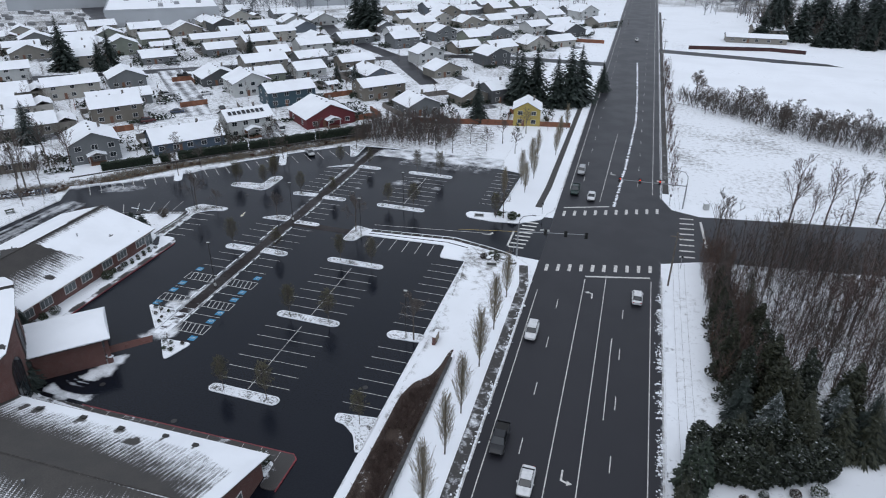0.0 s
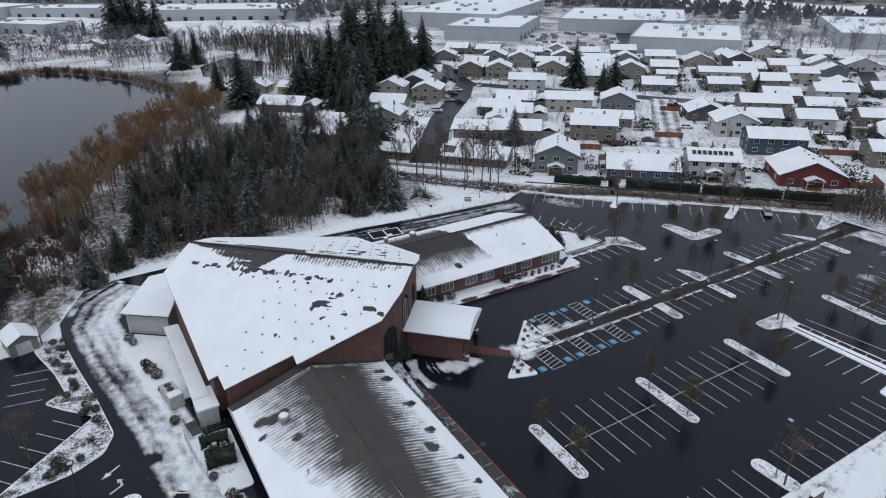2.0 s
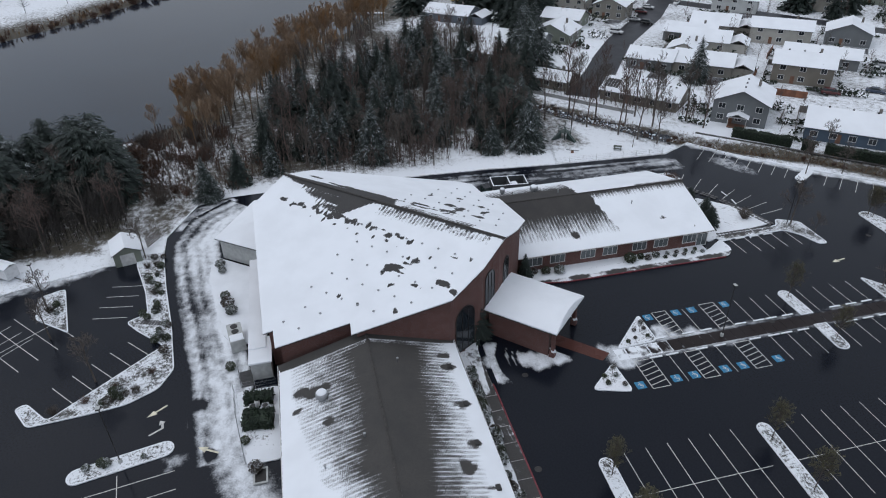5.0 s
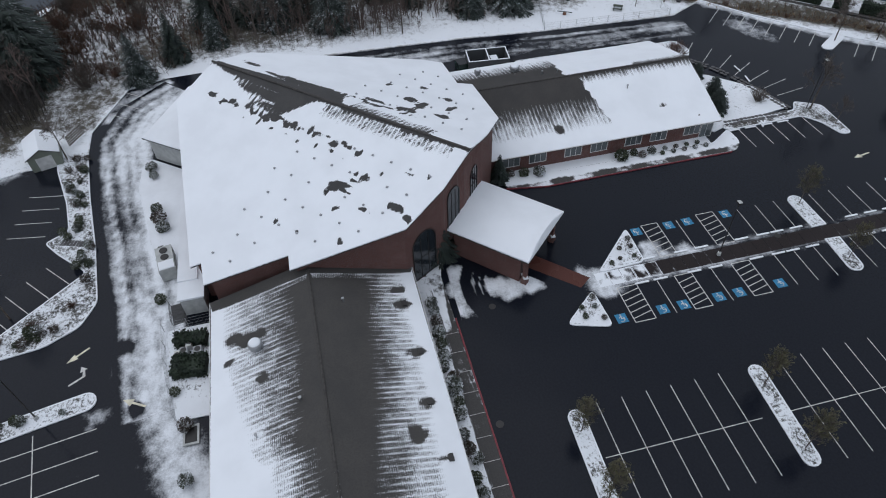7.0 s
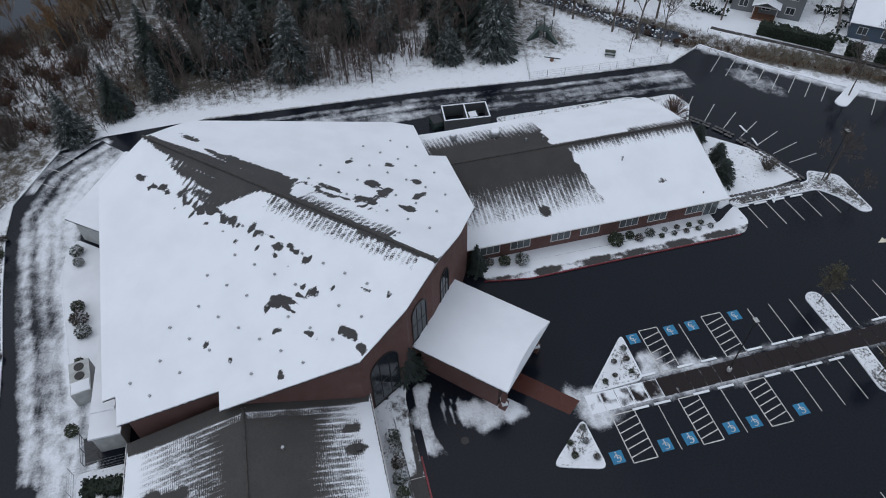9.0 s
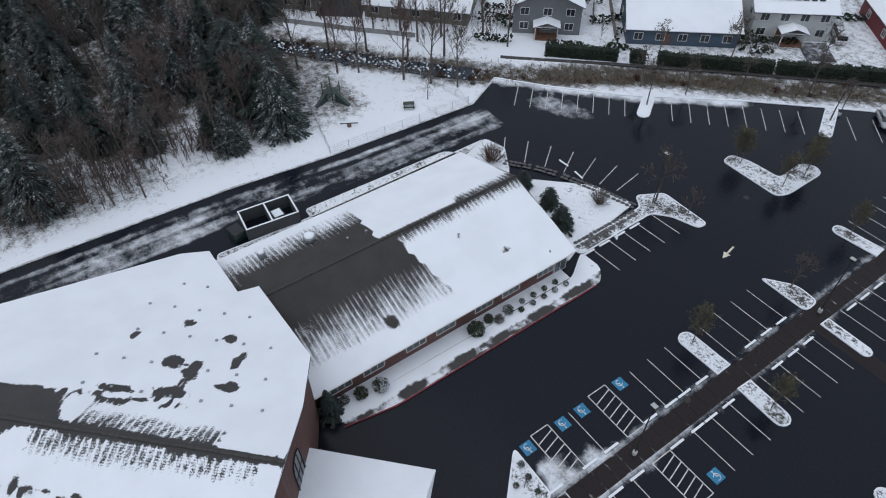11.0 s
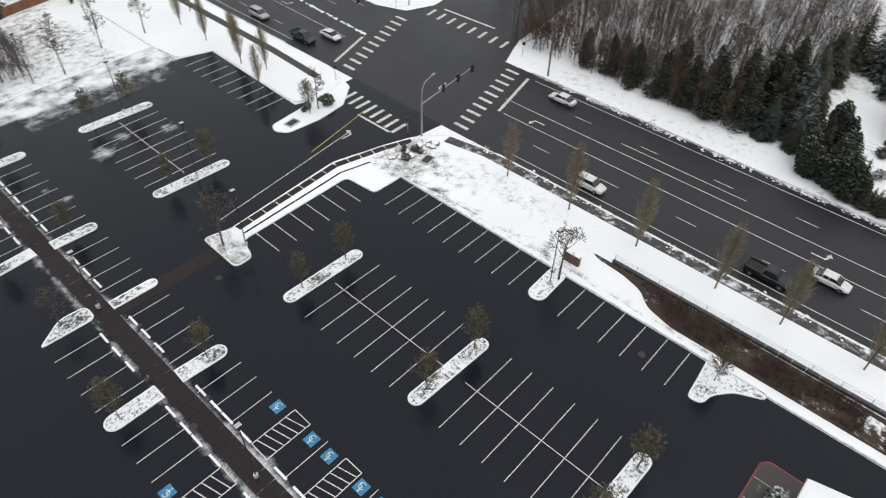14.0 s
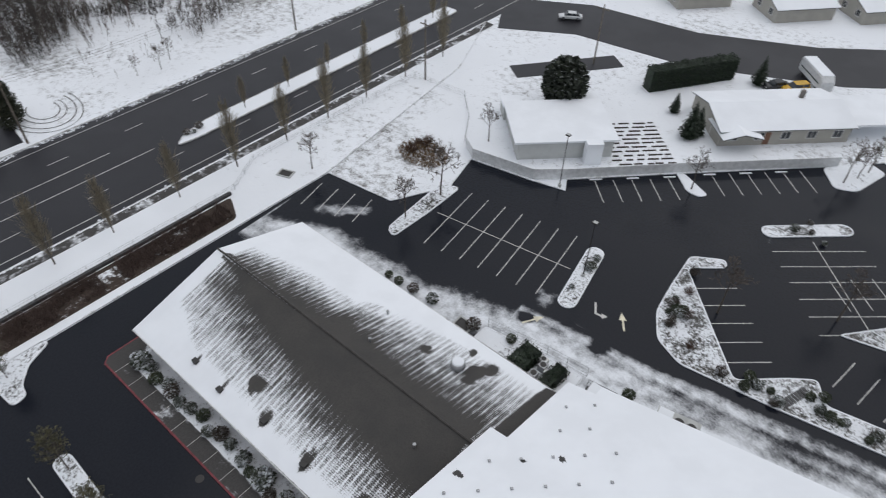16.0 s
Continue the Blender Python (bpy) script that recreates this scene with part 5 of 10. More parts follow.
for x in [-18 + 2.6 * k for k in range(12)]:
    bar(lot, "slab_joint", x, -25.9, 1.7, 0.05, 90, M_PAINT, 0.142)
# lawns and beds south and west of the hall
for poly, cv, lab in (([(-14.6, -52), (-14.6, -55.8), (-23, -56.8), (-26.6, -57.2), (-26.6, -52)], 0.7, "shrub bed behind a wing under snow"),
                      ([(-36.6, -53.4), (-36.2, -57.6), (-39, -59.4), (-53.6, -62.2), (-58, -62), (-60, -61), (-54, -53.6)], 0.85, "snowy bed with shrubs beside the hall"),
                      ([(-66.2, -14.8), (-66.2, 19), (-69.4, 27.6), (-69.2, -4), (-69.8, -14)], 0.55, "stony strip under thin snow behind the wing"),
                      ([(-66.6, 20.6), (-69.4, 27.8), (-66, 28.8), (-62, 26.4), (-58.5, 23.6), (-58, 20.8)], 0.7, "snowy bed at the corner of the wing"),
                      ([(-58, 20.8), (-58, 27.4), (-52, 33.5), (-46.4, 35.0), (-44.6, 23.4), (-43.6, 20.8)], 0.7, "snowy lawn with shrubs at the end of the wing")):
    tagged(part("lawn", sheet(rounded(poly, 0.6), 0.13, 0.9, lambda x, y: cv, 0.2), M_BED), lab, "bed", kind="structure")
    kerb_line("kerb", rounded(poly, 0.6) + rounded(poly, 0.6)[:1], 0.18, 0.15, cover=0.7)

# flagstone edging with snow in its joints
edging = thing("stone_edging", "flat grey flagstone edging with snowy joints", "stone edging", kind="structure")
M_FLAG = plain("grey_flagstone", (0.085, 0.083, 0.085), 0.8, vary=0.3, scale=1.2)
rng = random.Random(21)
flags = []
for k in range(6):
    n = rng.choice((5, 6))
    o = [(rng.uniform(.30, .40) * math.cos(6.283 * j / n + .3 * rng.random()), rng.uniform(.24, .32) * math.sin(6.283 * j / n + .3 * rng.random())) for j in range(n)]
    flags.append(Mesh().slab(o, 0, .06).data("stone", M_FLAG))
for line in ([(-63.4, 26.6), (-59.9, 29.4), (-56.4, 31.3), (-50.9, 33.3), (-45.6, 34.9)], [(-45.0, 34.2), (-45.0, 23.0)]):
    for (ax, ay), (bx, by) in zip(line, line[1:]):
        L = math.hypot(bx - ax, by - ay)
        nx, ny = -(by - ay) / L, (bx - ax) / L
        for k in range(int(L / .68)):
            for side in (-.34, .34):
                f = (k + rng.uniform(.35, .65)) * .68 / L
                part("stone", flags[rng.randrange(6)], None, edging, at=pose(ax + (bx - ax) * f + nx * side, ay + (by - ay) * f + ny * side, .145, 0, 0, math.degrees(math.atan2(by - ay, bx - ax)) + rng.uniform(-20, 20)))

# ---- plants ----
M_BARK = foliage("grey_brown_bark", (0.075, 0.062, 0.052), (0.12, 0.10, 0.085), 0.15)
M_TWIG = foliage("bare_twigs", (0.062, 0.050, 0.042), (0.105, 0.086, 0.073), 0.08)
M_REDTWIG = foliage("reddish_bare_twigs", (0.072, 0.048, 0.041), (0.112, 0.078, 0.066), 0.12)
M_DARKTWIG = foliage("dark_twigs", (0.024, 0.021, 0.019), (0.046, 0.040, 0.036), 0.12)
M_PALETWIG = foliage("pale_tan_twigs", (0.15, 0.128, 0.088), (0.24, 0.205, 0.14), 0.05)
M_GREYTWIG = foliage("grey_frosted_twigs", (0.060, 0.056, 0.053), (0.105, 0.098, 0.092), 0.2)
M_WILLOW = foliage("orange_willow_twigs", (0.17, 0.092, 0.036), (0.27, 0.155, 0.066), 0.0)
M_WILLOWDULL = foliage("tan_willow_twigs", (0.19, 0.125, 0.078), (0.28, 0.195, 0.125), 0.06)
M_NEEDLE = foliage("dark_conifer_needles", (0.010, 0.018, 0.016), (0.024, 0.037, 0.029), 0.30)
M_NEEDLE_SNOW = foliage("snow_dusted_needles", (0.013, 0.022, 0.020), (0.030, 0.044, 0.036), 0.56)
M_GREEN = foliage("green_cypress_foliage", (0.016, 0.021, 0.011), (0.036, 0.039, 0.020), 0.30)
M_SCREEN = foliage("dark_cypress_scales", (0.012, 0.018, 0.012), (0.032, 0.040, 0.024), 0.5)
M_HEDGE = foliage("dark_hedge_leaves", (0.008, 0.016, 0.009), (0.020, 0.034, 0.017), 0.06)
M_OLIVE = foliage("olive_leftover_leaves", (0.048, 0.046, 0.022), (0.098, 0.090, 0.046), 0.1)
M_SHRUB = foliage("shrub_leaves_with_snow", (0.022, 0.032, 0.015), (0.05, 0.062, 0.028), 0.62)
M_SHRUB_WHITE = foliage("shrub_leaves_under_snow", (0.022, 0.030, 0.016), (0.05, 0.06, 0.03), 1.5)
M_SHRUB_BROWN = foliage("brown_shrub_with_snow", (0.035, 0.026, 0.018), (0.065, 0.048, 0.034), 0.9)
M_BROWN = foliage("dry_brown_scrub", (0.055, 0.028, 0.020), (0.11, 0.06, 0.04), 0.15)
M_RUSHES = foliage("tan_dry_grass", (0.15, 0.09, 0.045), (0.24, 0.16, 0.085), 0.1)


def limb(m, p, d, L, r, lvl, kids, rng, lift, flare):
    sides = 5 if lvl == 0 else 3
    e = p + d * L * 0.55 + Vector((rng.uniform(-1, 1), rng.uniform(-1, 1), 0)) * L * 0.04
    q = e + (d + Vector((0, 0, lift * 0.4)) + Vector((rng.uniform(-1, 1), rng.uniform(-1, 1), rng.uniform(-1, 1))) * 0.15).normalized() * L * 0.45
    if lvl < len(kids):
        if lvl < 2:
            m.tube(p, e, r, r * 0.72, sides, False)
            m.tube(e, q, r * 0.72, r * 0.3, sides, False)
        else:
            m.tube(p, q, r, r * 0.3, 3, False)
        for k in range(kids[lvl]):
            t = (0.28 if lvl == 0 else 0.2) + 0.8 * (k + rng.random()) / kids[lvl]
            t = min(t, 1.0)
            b = p.lerp(e, t / 0.55) if t < 0.55 else e.lerp(q, (t - 0.55) / 0.45)
            a = rng.uniform(0, 6.283)
            side = d.orthogonal().normalized()
            side = Matrix.Rotation(a, 3, d) @ side
            nd = (d * (1.0 - flare) + side * (flare + rng.uniform(-0.1, 0.15)) + Vector((0, 0, lift))).normalized()
            limb(m, b, nd, L * (0.62 if lvl == 0 else 0.6) * (1.1 - 0.65 * t) * rng.uniform(0.8, 1.2), r * 0.45 * (1.15 - 0.6 * t), lvl + 1, kids, rng, lift, flare)
    else:
        m.tube(p, q, max(r, 0.036), 0.018, 3, False)
    return m


def leaves(m, c, rad, n, size, rng, shell=0.4):
    """Small leaf faces scattered through an ellipsoid."""
    for _ in range(n):
        v = Vector((rng.gauss(0, 1), rng.gauss(0, 1), rng.gauss(0, 1))).normalized() * (shell + (1 - shell) * rng.random() ** 0.5)
        p = Vector((c[0] + v.x * rad[0], c[1] + v.y * rad[1], c[2] + v.z * rad[2]))
        a = Vector((rng.uniform(-1, 1), rng.uniform(-1, 1), rng.uniform(-0.6, 0.6))).normalized() * size * rng.uniform(0.6, 1.3)
        b = a.orthogonal().normalized() * size * rng.uniform(0.4, 0.9)
        b = Matrix.Rotation(rng.uniform(0, 6.28), 3, a.normalized()) @ b
        m.quad(p - a, p + b, p + a, p - b)
    return m


def bare_kind(seed, h, kids, lift, flare, twig, r=None, leafy=0, leaf_mat=None):
    rng = random.Random(seed)
    t = Mesh().tube((0, 0, -0.3), (0, 0, h * 0.3), (r or h * 0.016) * 1.25, r or h * 0.016, 6, False)
    c = limb(Mesh(), Vector((0, 0, h * 0.22)), Vector((rng.uniform(-.04, .04), rng.uniform(-.04, .04), 1)).normalized(), h * 0.78, (r or h * 0.016), 0, kids, rng, lift, flare)
    out = [("trunk", t.data("trunk", M_BARK)), ("crown", c.data("crown", twig))]
    if leafy:
        lm = Mesh()
        tips = [c.v[k] for k in range(len(c.v)) if c.v[k][2] > h * 0.26]
        for _ in range(leafy):
            p = Vector(rng.choice(tips))
            leaves(lm, p, (0.12, 0.12, 0.12), 1, 0.075, rng)
        out.append(("foliage", lm.data("foliage", leaf_mat or M_OLIVE)))
    return out


def flame_kind(seed, h, n, open_, mat, leafy=0, leaf_mat=None, base=0.12, thick=0.03):
    """An upright young tree: many steep side shoots all the way up the stem."""
    rng = random.Random(seed)
    t = Mesh().tube((0, 0, -0.3), (0, 0, h * 0.5), h * 0.011, h * 0.008, 6, False).tube((0, 0, h * 0.5), (0, 0, h), h * 0.008, 0.012, 5, False)
    m, tips = Mesh(), []
    for k in range(n):
        f = base + (0.92 - base) * (k + rng.random()) / n
        p = Vector((0, 0, f * h))
        a = 2.4 * k + rng.uniform(-.4, .4)
        L = h * (0.40 * (1 - f) + 0.10) * rng.uniform(0.7, 1.2) * (0.7 + 0.3 * min(1, (f - base) / 0.12))
        d = Vector((math.cos(a) * open_, math.sin(a) * open_, 1)).normalized()
        e = p + d * L * 0.5
        q = e + (d + Vector((0, 0, 0.35))).normalized() * L * 0.5
        m.tube(p, e, thick, thick * 0.8, 3, False).tube(e, q, thick * 0.8, thick * 0.4, 3, False)
        for _ in range(4):
            u = rng.uniform(0.2, 0.95)
            b = p.lerp(e, u * 2) if u < 0.5 else e.lerp(q, u * 2 - 1)
            w = b + (d * 0.8 + Vector((rng.uniform(-.6, .6), rng.uniform(-.6, .6), 0.3))).normalized() * L * rng.uniform(0.2, 0.4)
            m.tube(b, w, thick * 0.6, thick * 0.3, 3, False)
            tips.append(w)
    out = [("trunk", t.data("trunk", M_BARK)), ("crown", m.data("crown", mat))]
    if leafy:
        lm = Mesh()
        for _ in range(leafy):
            leaves(lm, rng.choice(tips), (0.16, 0.16, 0.16), 1, 0.07, rng)
        out.append(("foliage", lm.data("foliage", leaf_mat)))
    return out


def conifer_kind(seed, h, spread, mat, rings=26, bare=0.06, droop=0.35, fine=False, taper=0.85):
    rng = random.Random(seed)
    t = Mesh().tube((0, 0, -0.3), (0, 0, h * 0.95), h * 0.017, 0.02, 6, False)
    m = Mesh()
    for k in range(rings):
        f = k / (rings - 1)
        z = h * (bare + (0.97 - bare) * f)
        reach = spread * (1 - f) ** taper * (0.85 + 0.3 * rng.random()) + 0.12
        n = max(5, int(14 * (1 - f * 0.55)))
        for j in range(n):
            a = 6.283 * (j + rng.random() * 0.8) / n + k
            R = reach * rng.uniform(0.65, 1.15)
            d = Vector((math.cos(a), math.sin(a), 0))
            s = Vector((-d.y, d.x, 0))
            p0 = Vector((0, 0, z))
            for u in (0.38, 0.72, 1.0):
                p = p0 + d * R * u + Vector((0, 0, R * (0.12 * u - droop * u * u) + rng.uniform(-0.1, 0.1)))
                w = R * (0.25 - 0.12 * u) + 0.12
                b = p - d * R * 0.34 + Vector((0, 0, R * 0.10))
                tip = p + d * R * 0.10 - Vector((0, 0, R * 0.06))
                lo = Vector((0, 0, rng.uniform(-0.05, 0.20) * R))
                if fine:
                    for v in (-0.9, 0.0, 0.9):
                        q = tip.lerp(p, abs(v) * rng.uniform(0.4, 1.3)) + s * w * (v + rng.uniform(-0.3, 0.3)) - lo * rng.uniform(0, 1.2)
                        c = b.lerp(q, 0.55)
                        m.quad(b, c + s * w * 0.24, q, c - s * w * 0.24 - lo * 0.3)
                    continue
                m.quad(b, p + s * w * rng.uniform(0.6, 1.1) - lo * 0.6, tip, p - s * w * rng.uniform(0.6, 1.1) - lo)
    return [("trunk", t.data("trunk", M_BARK)), ("crown", m.data("crown", mat))]


def bush_kind(seed, rad, n, size, mat, twigs=True):
    rng = random.Random(seed)
    m = leaves(Mesh(), (0, 0, rad[2] * 0.9), rad, n, size, rng, 0.35)
    out = [("foliage", m.data("foliage", mat))]
    if twigs:
        s = Mesh()
        for k in range(5):
            a = 1.257 * k
            s.tube((0, 0, -0.1), (rad[0] * 0.5 * math.cos(a), rad[1] * 0.5 * math.sin(a), rad[2] * 1.1), 0.03, 0.015, 3, False)
        out.append(("stem", s.data("stem", M_BARK)))
    return out


def ragged_kind(seed, h, spread, lobes, mat):
    """A tall evergreen of overlapping boughs with an uneven outline."""
    rng = random.Random(seed)
    m = Mesh()
    for k in range(lobes):
        f = (k + rng.random()) / lobes
        r = spread * (1.0 - 0.72 * f) * rng.uniform(0.65, 1.15)
        a, o = 2.4 * k + rng.uniform(-.5, .5), spread * 0.42 * (1 - 0.75 * f) * rng.uniform(0.4, 1.3)
        leaves(m, (o * math.cos(a), o * math.sin(a), 0.6 + f * h * 0.84), (r * 0.8, r * 0.8, h * rng.uniform(0.10, 0.17)), int(420 * (1.15 - 0.6 * f)), 0.22, rng, 0.3)
    t = Mesh().tube((0, 0, -0.2), (0, 0, h * 0.9), 0.2, 0.03, 6, False)
    return [("foliage", m.data("foliage", mat)), ("trunk", t.data("trunk", M_BARK))]


def scrub_kind(seed, rad, n, mat):
    """A leafless thicket: fine stems fanning out of one root."""
    rng = random.Random(seed)
    m = Mesh()
    for _ in range(n):
        a, r = rng.uniform(0, 6.283), rng.random() ** 0.6
        q = Vector((rad[0] * r * math.cos(a), rad[1] * r * math.sin(a), rad[2] * rng.uniform(0.55, 1.1) * (1.15 - 0.5 * r * r)))
        p = Vector((q.x * 0.25, q.y * 0.25, -0.05))
        e = p.lerp(q, 0.6) + Vector((0, 0, 0.1))
        m.tube(p, e, 0.034, 0.026, 3, False).tube(e, q, 0.026, 0.012, 3, False)
        for _ in range(2):
            w = e + Vector((rng.uniform(-.35, .35) * rad[0], rng.uniform(-.35, .35) * rad[1], rng.uniform(0.1, .35) * rad[2]))
            m.tube(e, w, 0.022, 0.010, 3, False)
    return [("crown", m.data("crown", mat))]


def plant(name, kind, x, y, scale, turn, label, category, group="", z=-0.05, squash=1.0):
    t = thing(name, label, category, pose(x, y, z, 0, 0, turn) @ Matrix.Diagonal((scale, scale, scale * squash, 1)), group)
    for nm, me in kind:
        part(nm, me, None, t)
    return t


K_CON = [conifer_kind(k, 10, 2.9 + 0.35 * (k % 2), M_NEEDLE_SNOW if k % 2 else M_NEEDLE, 38, fine=True) for k in range(4)]
K_PINE = [conifer_kind(15 + k, 10, 4.3, (M_NEEDLE, M_NEEDLE_SNOW)[k], 34, 0.08, 0.12, True, 0.48) for k in range(2)]
K_TALL = [conifer_kind(20 + k, 10, 2.6 + 0.3 * k, M_NEEDLE, 32) for k in range(3)]
K_GREEN = [conifer_kind(30 + k, 10, 3.1, M_GREEN, 30, 0.02, fine=True) for k in range(2)]
K_SCREEN = [bush_kind(140 + k, (1.25, 1.25, 2.75), 1000, 0.22, M_SCREEN, False) for k in range(2)]
K_BARE = [bare_kind(40 + k, 10, (9, 6, 3), 0.25, 0.62, (M_TWIG, M_REDTWIG, M_TWIG, M_REDTWIG)[k], 0.13) for k in range(4)]
K_BIRCH = [bare_kind(50 + k, 10, (13, 5, 4), 0.45, 0.50, (M_REDTWIG, M_TWIG)[k], 0.15) for k in range(2)]
K_COLUMN = [flame_kind(60 + k, 10, 110, 0.40, M_PALETWIG, base=0.10, thick=0.034) for k in range(3)]
K_LOT = [flame_kind(70 + k, 5, 66, 0.95, M_TWIG, 1250, M_OLIVE, 0.24, 0.019) for k in range(3)]
K_ROUND = [bare_kind(80 + k, 5, (10, 6, 4), 0.28, 0.6, M_TWIG, 0.08) for k in range(2)]
K_WILLOW = [bare_kind(90 + k, 7, (12, 7, 5), 0.42, 0.5, (M_WILLOW, M_WILLOWDULL)[k], 0.10) for k in range(2)]
K_THICKET = [scrub_kind(95 + k, (2.0, 2.0, 2.4), 80, (M_TWIG, M_BROWN)[k]) for k in range(2)]
K_BUSH = [bush_kind(100 + k, (0.6, 0.6, 0.52), 420, 0.095, (M_SHRUB, M_SHRUB_WHITE, M_SHRUB_BROWN)[k], False) for k in range(3)]
K_CYPRESS = [bush_kind(110 + k, (0.55, 0.55, 1.25), 240, 0.17, (M_HEDGE, M_GREEN)[k], False) for k in range(2)]
K_BIGBUSH = bush_kind(120, (2.5, 2.5, 3.0), 3400, 0.25, M_SCREEN)
K_TALLGREEN = [ragged_kind(150 + k, 10.0, 2.9, 15, (M_GREEN, M_SCREEN, M_GREEN)[k]) for k in range(3)]
K_SPIRE = [conifer_kind(130 + k, 10, 2.1 + 0.2 * k, (M_GREEN, M_HEDGE)[k], 30, 0.01, -0.25) for k in range(2)]
rng = random.Random(11)

CONL, BAREL = "dark green conifer dusted with snow", "leafless grey-brown tree in snow"
for x, y in ((-26.6, -1.0), (-25.0, -1.2), (-23.4, -1.2), (-25.2, -2.6), (-23.6, -3.0), (-22.9, -4.6), (-18.8, -8.9), (-17.2, -8.9), (-15.8, -8.8), (-17.6, -10.4), (-16.4, -10.6)):
    plant("shrub", K_BUSH[rng.randrange(3)], x + rng.uniform(-.2, .2), y + rng.uniform(-.2, .2), rng.uniform(0.46, 0.64), rng.uniform(0, 360), "low rounded shrub in a triangular kerbed bed", "shrub", "shrubs in the triangular beds", 0.1)
for x, y in ((-17.6, -9.5), (-24.6, -2.0)):
    plant("bare_shrub", K_ROUND[0], x, y, 0.4, 50 * x, "thin leafless shrub in a triangular kerbed bed", "shrub", "leafless shrubs in the triangular beds", 0.1)
# trees on the islands
for x, y in ((-3.2, 24.4), (3.4, 24.2), (-3.4, 3.9), (3.9, 3.7), (-3.2, -16.4), (3.8, -16.6), (-3.8, 74.6), (2.6, 74.4), (-3.6, 52.4), (2.6, 52.2), (-26.2, 53), (-17.6, 52.6), (-25.0, 73.6), (-17.2, 74.8),
             (-26.6, 23.6), (-16.6, 23.7), (-44.4, 53.7), (-43.6, 54.0), (-36.9, 54.2), (-37.0, 60.0), (-36.4, 58.2), (18.2, -17.4)):
    plant("young_tree", K_LOT[rng.randrange(3)], x, y, rng.uniform(1.05, 1.32), rng.uniform(0, 360), "slender young tree with a few olive leaves", "tree", "young trees on the islands", 0.1)
for x, y, s in ((-25.2, 39.2, 1.0), (-45.0, 38.0, 1.5), (-40.6, 39.2, 0.8), (-5.4, 37.4, 1.5), (19.0, 3.2, 1.5), (23.4, 53.6, 1.2), (-61.6, 54.2, 1.2), (-42.2, 73.6, 1.3), (-26.6, 88, 1.2),
                (-33.5, -75.5, 1.4), (-36.8, -111.5, 1.2), (-52.4, -86, 1.2), (5.0, -63.5, 1.2), (4.6, -70.2, 1.5), (-20.9, -95.2, 1.1), (-63.5, -73.2, 1.3), (-44.5, -83.6, 1.3)):
    plant("bare_tree", K_ROUND[rng.randrange(2)], x, y, s, rng.uniform(0, 360), "bare round-crowned tree in a kerbed bed", "tree", "bare trees on the islands", 0.1)
plant("young_tree", K_LOT[1], 21.6, 53.4, 1.15, 40, "bushy young tree with olive leaves on the corner", "tree", "", 0.1)
plant("shrub", K_BUSH[0], 25.4, 53.6, 1.9, 40, "large rounded evergreen shrub on the corner", "shrub", "", 0.1)
# street trees
for y in (20.4, 9.8, -0.6, -11.4, -19.4, -28.6, -36.3, -46, -55.5, -64.6, -73, -81.5, -91, -101):
    plant("street_tree", K_COLUMN[rng.randrange(3)], 30.7, y, rng.uniform(0.86, 1.05), rng.uniform(0, 360), "upright bare street tree with pale twigs", "tree", "street trees along the road", 0.1)
for y in (-66, -75, -84, -93, -103, -112):
    plant("street_tree", K_COLUMN[rng.randrange(3)], 42.8, y, rng.uniform(0.45, 0.6), rng.uniform(0, 360), "small bare tree on the road median", "tree", "trees on the median", 0.15)
for x, y, s in ((24.2, 86.9, .85), (23.6, 75, .9), (24.4, 96, .8), (21.0, 66, .75), (25.4, 70, .8), (26, 80, .8), (29, 100, .8), (28.6, 112, .8), (29, 126, .8)):
    plant("street_tree", K_COLUMN[rng.randrange(3)], x, y, s, rng.uniform(0, 360), "upright bare tree on a snowy lawn", "tree", "trees on the lawn", 0.1)
for x, y in ((0.5, 93.4), (9.4, 98), (17.8, 97.6), (-8, 98), (3.5, 103), (12.5, 106), (17.6, 117)):
    plant("bare_tree", K_ROUND[rng.randrange(2)], x, y, rng.uniform(1.1, 1.4), rng.uniform(0, 360), "bare round-crowned tree on a snowy lawn", "tree", "trees on the lawn")
# conifers by the buildings
for x, y, s in ((-57.6, 25.4, 0.30), (-52.6, 25.6, 0.34), (-48.6, 24.0, 0.40)):
    plant("pine_tree", K_PINE[0], x, y, s, rng.uniform(0, 360), "small dense dark conifer beside the wing", "tree", "", 0.1)
plant("conifer_tree", K_CON[2], -30.0, -24.6, 0.85, 10, "slender dark conifer against the brick wall", "tree", "", 0.1)
plant("conifer_tree", K_TALL[1], -41.9, -13.0, 0.45, 80, "small dark conifer in the wall's corner", "tree", "", 0.1)
plant("bare_shrub", K_THICKET[0], -49, 31.5, 0.9, 0, "round leafless shrub on a snowy lawn", "shrub", "", 0.1)
plant("bare_shrub", K_THICKET[1], -64.6, 25.4, 1.2, 0, "round leafless shrub at the corner of the wing", "shrub", "", 0.1)
